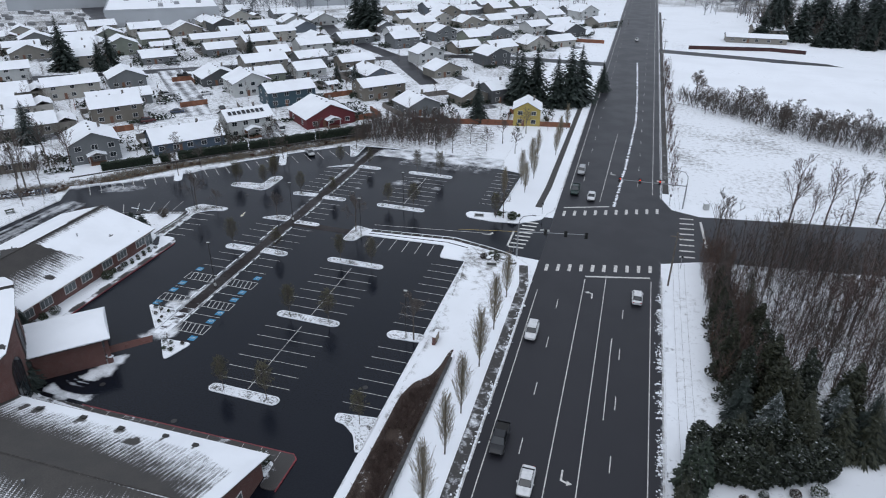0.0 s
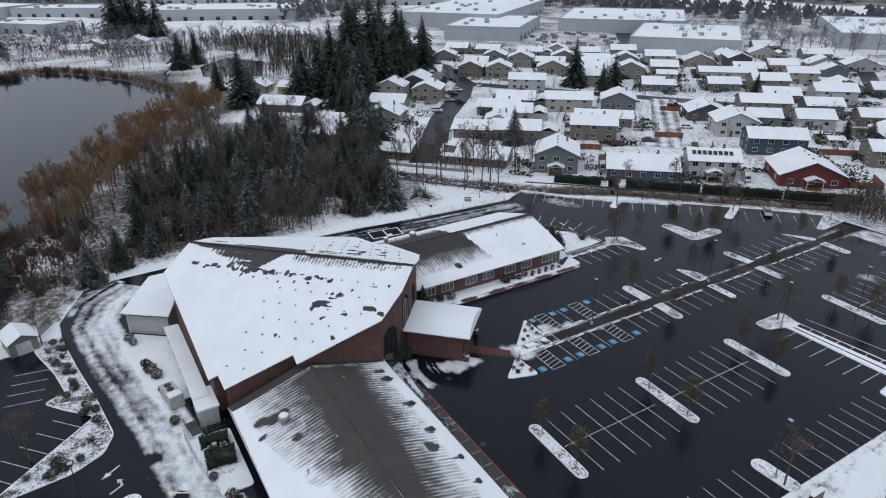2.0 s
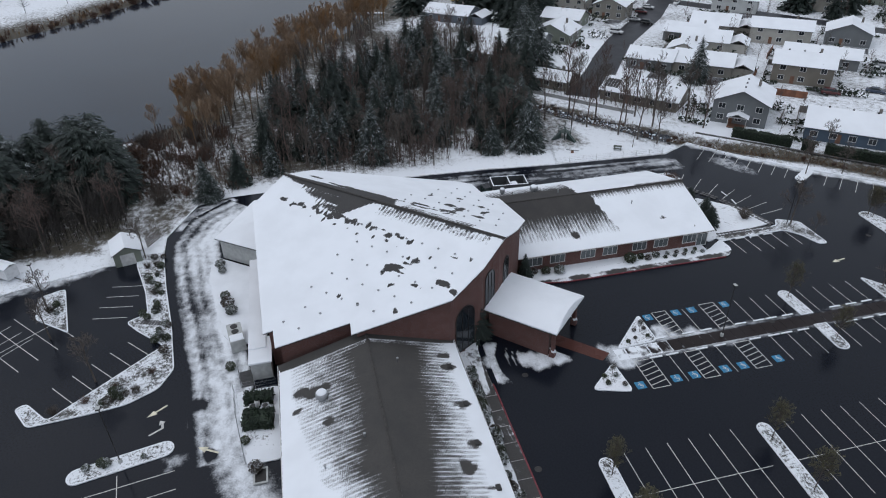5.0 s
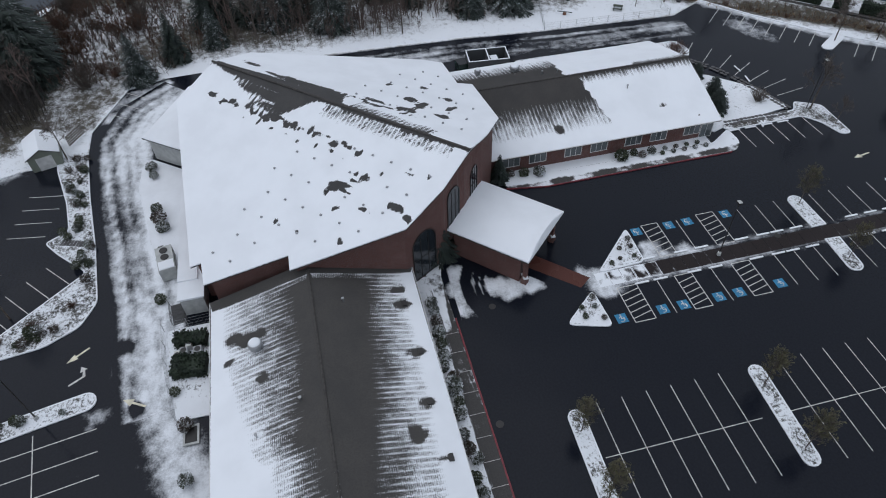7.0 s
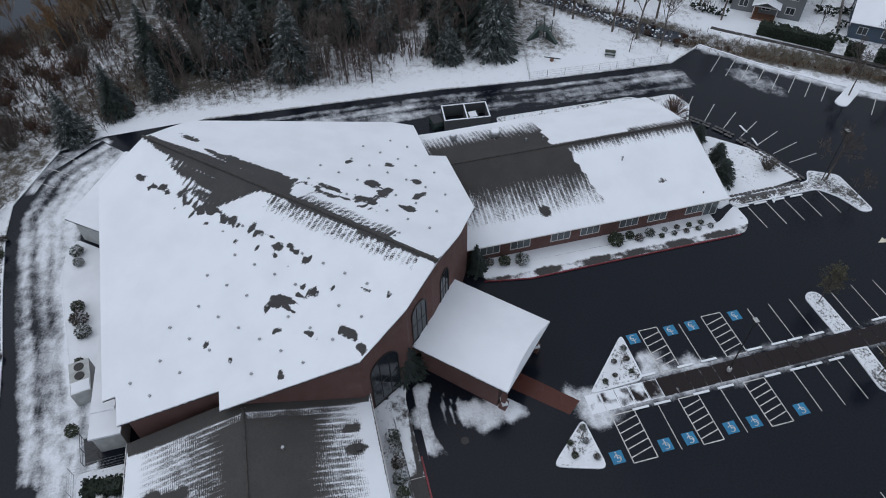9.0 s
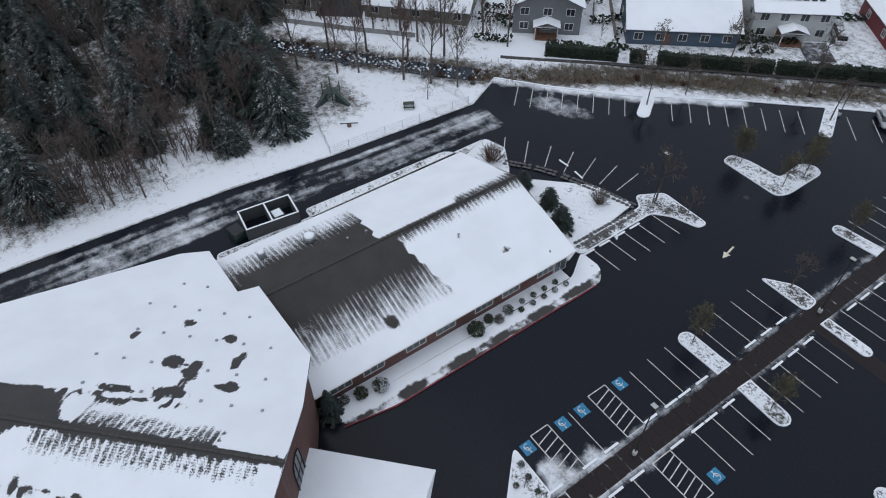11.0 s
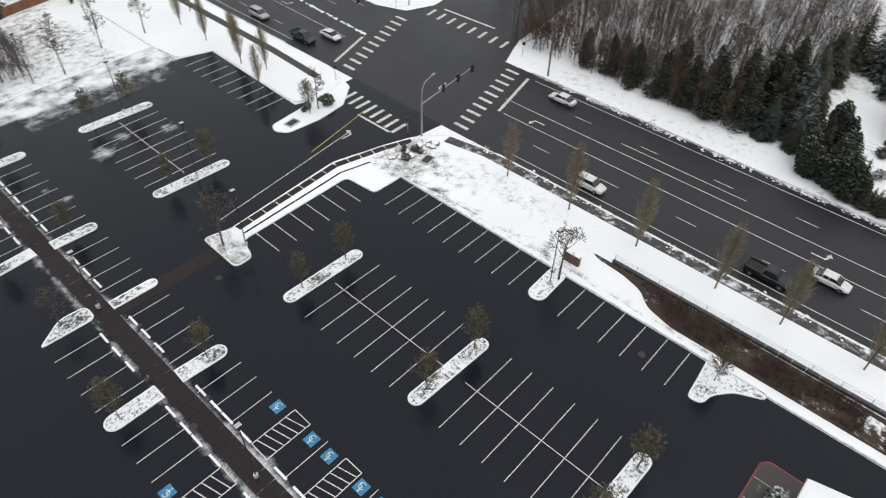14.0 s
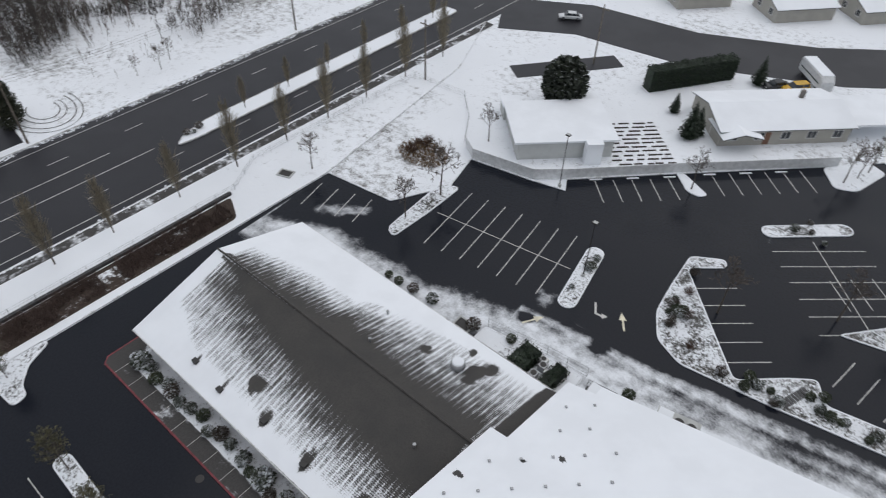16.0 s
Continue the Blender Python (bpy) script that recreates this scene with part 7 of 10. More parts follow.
brushwood("brushwood", scatter(EDGE, 420, lambda x, y: rng.random() < ramp(-x, 85, 97)), 0.8, 4.6, (M_REDTWIG, M_TWIG), "sparse saplings on a snowy bank", 9, 0.4, 0.045)
for x, y in scatter([(-89, -52), (-100, -52), (-100, 8), (-90, 8)], 26):
    leafless = rng.random() < .7
    plant("bare_tree" if leafless else "conifer_tree", (K_BARE + K_BIRCH)[rng.randrange(6)] if leafless else K_CON[rng.randrange(4)], x, y, rng.uniform(0.6, 1.1), rng.uniform(0, 360), "tree at the edge of the lakeside wood", "tree", "lakeside wood")
STREAMSIDE = [(-122, 20), (-104, 36), (-92, 47), (-96, 54), (-112, 46), (-128, 30)]
brushwood("brushwood", scatter(STREAMSIDE, 240), 1.5, 6.0, (M_TWIG, M_REDTWIG), "leafless scrub beyond the stream", 10, 0.3, 0.05)
THICK = [(-82, -60), (-94, -52), (-118, -62), (-128, -70), (-114, -88), (-98, -92), (-84, -80)]
brushwood("brushwood", scatter(THICK, 1300, lambda x, y: not inside(x, y, LAKE)), 1.2, 3.4, (M_TWIG, M_BROWN), "tangled dark thicket with snow in it", 8, 0.9, 0.06)
brushwood("brushwood", scatter(SW, 1500, lambda x, y: y > -98 or rng.random() < 0.25), 3.0, 8.0, (M_DARKTWIG, M_DARKTWIG), "dark leafless brushwood between conifers", 11, 0.4, 0.055)
SHORE = [(-226, -8), (-250, -10), (-280, -14), (-312, -22), (-345, -40), (-372, -66), (-352, -92), (-300, -106), (-276, -114), (-250, -130), (-230, -148), (-222, -147), (-250, -122), (-276, -106), (-300, -98), (-340, -88), (-360, -67), (-345, -50), (-312, -30), (-280, -20), (-250, -14)]
brushwood("brushwood", scatter(SHORE, 900), 1.2, 3.4, (M_BROWN, M_RUSHES), "red-brown reeds and scrub on the lake shore", 6, 0.8, 0.14)
BELT = [(60, 174), (66, 186), (88, 172), (112, 156), (136, 150), (190, 152), (190, 136), (140, 126), (118, 124), (98, 138), (80, 154)]
brushwood("brushwood", scatter(BELT, 3000), 1.6, 5.6, (M_GREYTWIG, M_GREYTWIG, M_TWIG), "dense grey leafless scrub across a field", 16, 1.3, 0.032)
bank = []
for k in range(3000):
    t = rng.random() * (len(DITCH) - 1)
    i = int(t)
    (ax, ay), (bx, by) = DITCH[i], DITCH[min(i + 1, len(DITCH) - 1)]
    bank.append((ax + (bx - ax) * (t - i) + rng.gauss(0, 1.4), ay + (by - ay) * (t - i) + rng.gauss(0, 1.4)))
brushwood("brushwood", bank, 0.3, 0.8, (M_BROWN, M_RUSHES), "dry brown scrub along the ditch", 5, 1.4, 0.05)
line_bush = [(60.6 + rng.gauss(0, .7), rng.uniform(82, 240)) for _ in range(260)]
brushwood("brushwood", line_bush, 1.5, 4.5, (M_REDTWIG,), "reddish leafless bushes along the road", 8, 0.5, 0.06)
FIELD_WOOD = [(138, 312), (180, 306), (290, 300), (300, 440), (110, 440), (112, 366)]
brushwood("brushwood", scatter(FIELD_WOOD, 1100), 7.0, 14.0, (M_DARKTWIG, M_TWIG), "dark leafless wood beyond the fields", 9, 0.4, 0.11)
NTHICK = [(-30, 93), (-3, 96), (-2, 116), (-14, 122), (-30, 112)]
brushwood("brushwood", scatter(NTHICK, 900), 2.0, 6.5, (M_TWIG, M_GREYTWIG, M_REDTWIG), "slim leafless thicket by the lot", 18, 0.6, 0.034)
DARKW = [(84, -50), (80, -62), (86, -74), (100, -84), (140, -90), (140, -48)]
for x, y in scatter(DARKW, 26):
    leafless = rng.random() < .72
    plant("bare_tree" if leafless else "conifer_tree", (K_BARE if leafless else K_CON)[rng.randrange(4)], x, y, rng.uniform(0.6, 1.0), rng.uniform(0, 360), "dark tree on the slope across the road", "tree", "trees on the slope")
brushwood("brushwood", scatter(DARKW, 800), 2.5, 6.5, (M_TWIG, M_BARK), "dark leafless brushwood on the slope", 8, 0.4, 0.05)
for poly, count, lo, hi, mats, text in (([(80, -47), (108, -52), (112, -64), (92, -64), (84, -56)], 320, 3.0, 7.5, (M_TWIG, M_DARKTWIG), "dark leafless thicket behind a snowy lawn"),
                                        ([(68, -75), (74, -70), (86, -84), (96, -100), (88, -104), (76, -91)], 260, 1.5, 5.5, (M_TWIG, M_GREYTWIG), "grey leafless bushes on a snowy slope"),
                                        ([(83, -76), (94, -63), (97, -67), (88, -80)], 260, 0.6, 2.0, (M_DARKTWIG,), "low dark shrubs at the edge of a lawn")):
    brushwood("brushwood", scatter(poly, count), lo, hi, mats, text, 11, 0.5, 0.05)
for x, y, s in ((70.5, -77, 0.6), (74, -80, 0.75), (79, -84, 0.8), (84, -92, 0.85), (90, -99, 0.8), (77, -94, 0.6)):
    plant("bare_tree", K_BARE[rng.randrange(4)], x, y, s, rng.uniform(0, 360), "leafless tree among bushes on the slope", "tree", "trees on the slope")
SLOPE = [(66, -52), (78, -56), (126, -50), (130, -130), (80, -130), (70, -90)]
brushwood("brushwood", scatter(SLOPE, 420), 0.6, 3.2, (M_TWIG, M_BROWN), "scattered leafless scrub on the slope", 6, 0.8)

# belt of conifers behind the lakeside houses
BELTLINE = [(-122, 16), (-150, 27), (-172, 31), (-188, 42), (-214, 50), (-232, 66)]
for k in range(34):
    t = (k + rng.random()) / 34 * (len(BELTLINE) - 1.001)
    i = int(t)
    (ax, ay), (bx, by) = BELTLINE[i], BELTLINE[i + 1]
    plant("fir_tree", (K_TALL + K_CON)[rng.randrange(7)], ax + (bx - ax) * (t - i) + rng.uniform(-5, 5), ay + (by - ay) * (t - i) + rng.uniform(-4, 4), rng.uniform(1.2, 1.85) + 0.7 * (t > 3.2), rng.uniform(0, 360), CONL, "tree", "conifer belt behind the houses")

FARBANK = [(-372, -170), (-392, -120), (-380, -70), (-345, -10), (-300, 8), (-330, 45), (-420, 10), (-470, -70), (-520, -180), (-430, -230)]
brushwood("brushwood", scatter(FARBANK, 1100, lambda x, y: not inside(x, y, LAKE) and noise.noise((x * 0.02, y * 0.02, 7.0)) > -0.05), 2.0, 7.5, (M_DARKTWIG, M_TWIG), "dark leafless scrub beyond the lake", 8, 0.8, 0.10)
POND_WOOD = [(-262, 14), (-288, 50), (-330, 104), (-404, 92), (-424, 20), (-350, 46), (-300, 4)]
brushwood("brushwood", scatter(POND_WOOD, 900, lambda x, y: math.hypot(x + 325, (y - 26) * 1.4) > 30), 5.0, 11.0, (M_DARKTWIG, M_TWIG), "dark leafless wood round a pond", 9, 0.4, 0.10)
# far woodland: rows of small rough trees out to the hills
# pale grey range puts distance haze into the tree colour
M_FARWOOD = Graph("haze_paled_trees")
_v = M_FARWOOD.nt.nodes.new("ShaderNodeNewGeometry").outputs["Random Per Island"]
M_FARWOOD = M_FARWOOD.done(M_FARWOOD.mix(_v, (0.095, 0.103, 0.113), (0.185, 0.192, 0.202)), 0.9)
HOLES = [(-650, -120, 150), (-450, 280, 130), (-330, 230, 95), (-200, 100, 150), (-120, 180, 150), (0, 0, 190), (-250, -80, 150), (-600, 60, 80), (-860, -230, 150), (-30, 330, 90), (150, 210, 120), (46, 500, 40), (46, 420, 40), (46, 330, 40), (46, 600, 40), (46, 700, 40), (-820, 100, 90), (130, 350, 50)]
fw = Mesh()
n = 0
spots = []
for line, count, near, far in (([(-376, -60), (-356, -94), (-300, -112), (-252, -136), (-232, -160)], 45, 10, 60), ([(-226, 0), (-280, -8), (-330, -22), (-372, -56)], 60, 6, 45), ([(-420, 20), (-470, -60), (-430, -120), (-360, -170)], 60, 0, 40)):
    for _ in range(count):
        t = rng.random() * (len(line) - 1.001)
        k = int(t)
        (ax, ay), (bx, by) = line[k], line[k + 1]
        L = math.hypot(bx - ax, by - ay)
        o = rng.uniform(near, far) * (-1 if ax > -300 and ay > -30 else 1)
        spots.append((ax + (bx - ax) * (t - k) - o * abs(by - ay) / L, ay + (by - ay) * (t - k) - o * (bx - ax) / L * (1 if by < ay else -1)))
spots = [p for p in spots if not inside(*p, LAKE)]
while len(spots) < 14500:
    a, r = rng.uniform(0.2, 4.1), 240 + 1900 * rng.random() ** 1.3
    x, y = r * math.cos(a) - 20, r * math.sin(a)
    if any(math.hypot(x - hx, y - hy) < hr for hx, hy, hr in HOLES):
        continue
    v = far_wood(x, y)
    if (v < -0.04 and r < 1300) or (v < -0.16 and r < 2300) or (r < 520 and rng.random() < 0.5):
        continue
    spots.append((x, y))
for x, y in spots:
    r = math.hypot(x, y)
    n += 1
    h, z = rng.uniform(8, 16) * (1 + 0.55 * ramp(r, 500, 1500)), ground_height(x, y)
    if r > 520 and rng.random() < 0.45:
        w0 = h * rng.uniform(0.24, 0.40)
        for j in range(3):
            z0, z1, ww = z + h * (0.08 + 0.26 * j), z + h * (0.5 + 0.25 * j), w0 * (1 - 0.25 * j)
            i = len(fw.v)
            for q in range(5):
                t = 1.2566 * q + j + n
                fw.v.append((x + ww * math.cos(t) * rng.uniform(.7, 1.2), y + ww * math.sin(t) * rng.uniform(.7, 1.2), z0 + rng.uniform(-.05, .05) * h))
            fw.v.append((x, y, z1))
            fw.f += [(i + q, i + (q + 1) % 5, i + 5) for q in range(5)]
    else:
        for _ in range(9 if r > 520 else 20):
            t, u = rng.uniform(0, 6.283), rng.random()
            px, py, pz = x + h * .4 * u * math.cos(t), y + h * .4 * u * math.sin(t), z + h * rng.uniform(.25, .8)
            if r > 520:
                fw.quad((px - .17 * h, py, pz - .1 * h), (px + .17 * h, py + .08 * h, pz - .06 * h), (px + .02 * h, py - .06 * h, pz + .2 * h))
            else:
                f = rng.uniform(.2, .7)
                fw.tube((x, y, z + f * h), (x + h * .24 * math.cos(t), y + h * .24 * math.sin(t), z + (f + rng.uniform(.08, .3)) * h), .10, .05, 3, False)
        fw.tube((x, y, z), (x, y, z + .7 * h), h * .015, h * .008, 3, False)
tagged(part("woodland", fw, M_FARWOOD), "distant mixed woodland, paled to suggest haze", "woodland", kind="stuff")
# hill strips nearly as pale as the sky: haze painted into their colour
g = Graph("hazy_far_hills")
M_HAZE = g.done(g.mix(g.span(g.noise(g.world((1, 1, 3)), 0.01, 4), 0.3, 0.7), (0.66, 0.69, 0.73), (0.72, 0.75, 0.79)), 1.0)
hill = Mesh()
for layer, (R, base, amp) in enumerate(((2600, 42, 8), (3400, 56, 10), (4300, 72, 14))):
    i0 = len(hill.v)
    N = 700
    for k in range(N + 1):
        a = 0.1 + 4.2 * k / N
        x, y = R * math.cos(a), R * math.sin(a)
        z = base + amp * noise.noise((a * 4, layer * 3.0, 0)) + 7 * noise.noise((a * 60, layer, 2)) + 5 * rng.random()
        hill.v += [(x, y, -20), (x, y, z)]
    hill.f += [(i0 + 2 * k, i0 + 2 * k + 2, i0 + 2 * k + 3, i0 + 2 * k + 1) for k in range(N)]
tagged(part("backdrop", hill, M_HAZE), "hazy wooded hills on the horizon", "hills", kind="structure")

# ---- houses ----
def siding(name, color):
    """Lap siding: faint level boards."""
    g = Graph(name)
    sep = g.nt.nodes.new("ShaderNodeSeparateXYZ")
    g.nt.links.new(g.pos.outputs["Position"], sep.inputs[0])
    lap = g.math("FRACT", g.math("MULTIPLY", sep.outputs[2], 5.0))
    n = g.noise(g.world(), 0.6, 4)
    g.bump(lap, 0.4, 0.02)
    return g.done(g.mix(g.span(n, 0.3, 0.7), tuple(0.88 * c for c in color), color), 0.7)


WALLS = {k: siding(k + "_siding", c) for k, c in dict(grey=(0.16, 0.17, 0.175), blue=(0.062, 0.092, 0.13), white=(0.50, 0.51, 0.50), red=(0.13, 0.022, 0.026), teal=(0.045, 0.085, 0.11), beige=(0.25, 0.235, 0.205),
                                                      tan=(0.19, 0.17, 0.14), cream=(0.40, 0.385, 0.345), dark=(0.075, 0.08, 0.085), yellow=(0.42, 0.33, 0.09), sage=(0.20, 0.22, 0.18), slate=(0.12, 0.14, 0.165)).items()}
M_HROOF = snow_on("house_roof_under_snow", (0.05, 0.05, 0.052), (0.075, 0.075, 0.078), 0.12, 0.18, 0.7, 0.5, 0.85, dist=0.03)
M_SOLAR = plain("dark_solar_glass", (0.012, 0.014, 0.02), 0.15)
M_FENCE = plain("weathered_cedar_fence", (0.20, 0.085, 0.048), 0.8, vary=0.3, scale=0.6)
M_STUCCO_WALL = plain("pale_grey_garden_wall", (0.26, 0.26, 0.255), 0.85, vary=0.2, scale=0.8)
M_FENCE_DARK = plain("dark_red_brown_fence", (0.055, 0.024, 0.022), 0.8, vary=0.3, scale=0.6)
M_FENCE_GREY = plain("grey_board_fence", (0.16, 0.145, 0.13), 0.8, vary=0.3, scale=0.6)
M_GARAGE = plain("white_garage_door", (0.55, 0.55, 0.54), 0.5)
M_PORCH = plain("stained_deck_wood", (0.16, 0.08, 0.05), 0.7)
_win = {}


def house_window(parent, x, y, z, w, h, turn):
    key = (round(w, 1), round(h, 1))
    if key not in _win:
        f = Mesh().box(-w / 2 - .1, w / 2 + .1, -.07, .02, -.1, 0).box(-w / 2 - .1, w / 2 + .1, -.07, .02, h, h + .1).box(-w / 2 - .1, -w / 2, -.07, .02, 0, h).box(w / 2, w / 2 + .1, -.07, .02, 0, h).box(-.03, .03, -.06, .02, 0, h)
        both = f.data("window", M_WHITE)
        both.materials.append(M_GLASS)
        bm = bmesh.new()
        bm.from_mesh(both)
        face = bm.faces.new([bm.verts.new(c) for c in ((-w / 2, -.03, 0), (w / 2, -.03, 0), (w / 2, -.03, h), (-w / 2, -.03, h))])
        face.material_index = 1
        bm.to_mesh(both)
        bm.free()
        _win[key] = both, Mesh().quad((-w / 2, -.03, 0), (w / 2, -.03, 0), (w / 2, -.03, h), (-w / 2, -.03, h)).data("pane", M_GLASS)
    f, p = _win[key]
    part("window", f, None, parent, at=pose(x, y, z, 0, 0, turn))


def gable_roof(parent, x0, x1, y0, y1, eave, rise, axis, over=0.5, cover=0.85, th=0.22, name="roof"):
    """Two slopes with an overhang; axis: the ridge's."""
    x0, x1, y0, y1 = x0 - over, x1 + over, y0 - over, y1 + over
    m = Mesh()
    if axis == "x":
        c = (y0 + y1) / 2
        prof = [(y0, eave), (c, eave + rise), (y1, eave)]
        rows = [[(x, y, z) for y, z in prof] for x in (x0, x1)]
    else:
        c = (x0 + x1) / 2
        prof = [(x0, eave), (c, eave + rise), (x1, eave)]
        rows = [[(x, y, z) for x, z in prof] for y in (y0, y1)]
    i = len(m.v)
    n = 8
    for u in range(n + 1):
        for k in range(3):
            a, b = rows[0][k], rows[1][k]
            t = u / n
            m.v.append((a[0] + (b[0] - a[0]) * t, a[1] + (b[1] - a[1]) * t, a[2]))
    top = len(m.v)
    m.v += [(x, y, z - th) for x, y, z in m.v]
    for u in range(n):
        for k in range(2):
            q = (i + u * 3 + k, i + (u + 1) * 3 + k, i + (u + 1) * 3 + k + 1, i + u * 3 + k + 1)
            m.f += [q, tuple(top + v for v in q[::-1])]
    rim = [u * 3 for u in range(n + 1)] + [n * 3 + 1] + [u * 3 + 2 for u in range(n, -1, -1)] + [1]
    m.f += [(rim[k], rim[(k + 1) % len(rim)], top + rim[(k + 1) % len(rim)], top + rim[k]) for k in range(len(rim))]
    m.cover = [cover - (0.08 if k % 3 == 1 else 0) for k in range(top)] + [0.1] * top
    return part(name, m, M_HROOF, parent)


HOUSES = []


def house(x, y, turn, w, d, eave, color, axis="x", rise=None, label="", front="", solar=False, porch=False, garage=False, win=3, cover=0.85):
    """A gabled house with its front towards local -y."""
    t = thing("house", label or "%s house with a snowy gable roof" % color, "house", pose(x, y, -0.06, 0, 0, turn))
    HOUSES.append((x, y, w, d, turn))
    span = d if axis == "x" else w
    rise = rise or span * 0.23
    mat = WALLS[color]
    X, Y = w / 2, d / 2
    if axis == "x":
        body = [(-X, -Y), (X, -Y), (X, 0), (X, Y), (-X, Y), (-X, 0)]
    else:
        body = [(-X, -Y), (0, -Y), (X, -Y), (X, Y), (0, Y), (-X, Y)]
    tops = [eave + (rise - 0.1 if (axis == "x" and abs(py) < .01) or (axis == "y" and abs(px) < .01) else 0) - 0.05 for px, py in body]
    m = Mesh().slab(body, -0.2, 0, tops)
    m.f.pop(0)
    part("wall", m, mat, t)
    gable_roof(t, -X, X, -Y, Y, eave, rise, axis, cover=cover)
    storeys = 2 if eave > 4.4 else 1
    near = math.hypot(x + 70, y - 90) < 75
    for s in range(storeys):
        z = 1.0 + 2.7 * s
        for k in range(win):
            px = -X + w * (k + 0.5) / win
            house_window(t, px, -Y, z, 1.4, 1.2, 0)
            if k != 1 and near:
                house_window(t, px, Y, z, 1.4, 1.2, 180)
        for k in range(2):
            py = -Y + d * (k + 0.5) / 2
            house_window(t, X, py, z, 1.2, 1.2, 90)
            if near:
                house_window(t, -X, py, z, 1.2, 1.2, -90)
    part("door", Mesh().box(-0.5, 0.5, -0.06, 0.05, 0, 2.1), M_PORCH, t, at=pose(-X + w * 0.36, -Y, 0.1))
    if porch:
        p = part("porch", Mesh().box(-2.2, 2.2, -2.6, 0, 2.5, 2.62), M_WHITE, t, at=pose(0, -Y, 0))
        gable_roof(p, -2.2, 2.2, -2.6, 0.2, 2.62, 0.9, "y", 0.25, 0.95, 0.12, "porch_roof")
        for px in (-2, 2):
            part("post", Mesh().box(px - .08, px + .08, -2.5, -2.34, -0.2, 2.5), M_WHITE, p)
        part("deck", Mesh().box(-2.1, 2.1, -2.5, 0, -0.1, 0.25), M_PORCH, p)
    if garage:
        gx = X + 2.6
        part("garage_wall", Mesh().box(X, X + 5.4, -Y + 1, Y - 1.5, -0.2, 2.7), mat, t)
        gable_roof(t, X, X + 5.4, -Y + 1, Y - 1.5, 2.7, 1.4, "y", 0.4, cover, 0.2, "garage_roof")
        part("garage_door", Mesh().box(gx - 2.2, gx + 2.2, Y - 1.52, Y - 1.44, 0, 2.2), M_GARAGE, t)
    if solar:
        for k in range(8):
            yy = 0.30 * Y
            part("solar_panel", Mesh().box(-0.5, 0.5, -0.85, 0.85, 0.02, 0.07), M_SOLAR, t,
                 at=pose(-X + 1.4 + (w - 2.4) * k / 8, -yy - 0.8, eave + rise * (1 - (yy + 0.8) / (Y + .5)) + 0.1, math.degrees(math.atan2(rise, Y + .5)), 0, 0))
    part("chimney", Mesh().box(-0.3, 0.3, -0.3, 0.3, 0, 1.5), M_FENCE_GREY, t, at=pose(X * 0.45, 0.2 * Y, eave + rise * 0.7))
    for k in range(3 if near else 0):
        part("roof_vent", Mesh().box(-0.2, 0.2, -0.2, 0.2, 0, 0.3), M_DARKMETAL, t, at=pose(-X * 0.6 + k * X * 0.5, 0, eave + rise - 0.1) if axis == "x" else pose(0, -Y * 0.6 + k * Y * 0.5, eave + rise - 0.1))
    return t


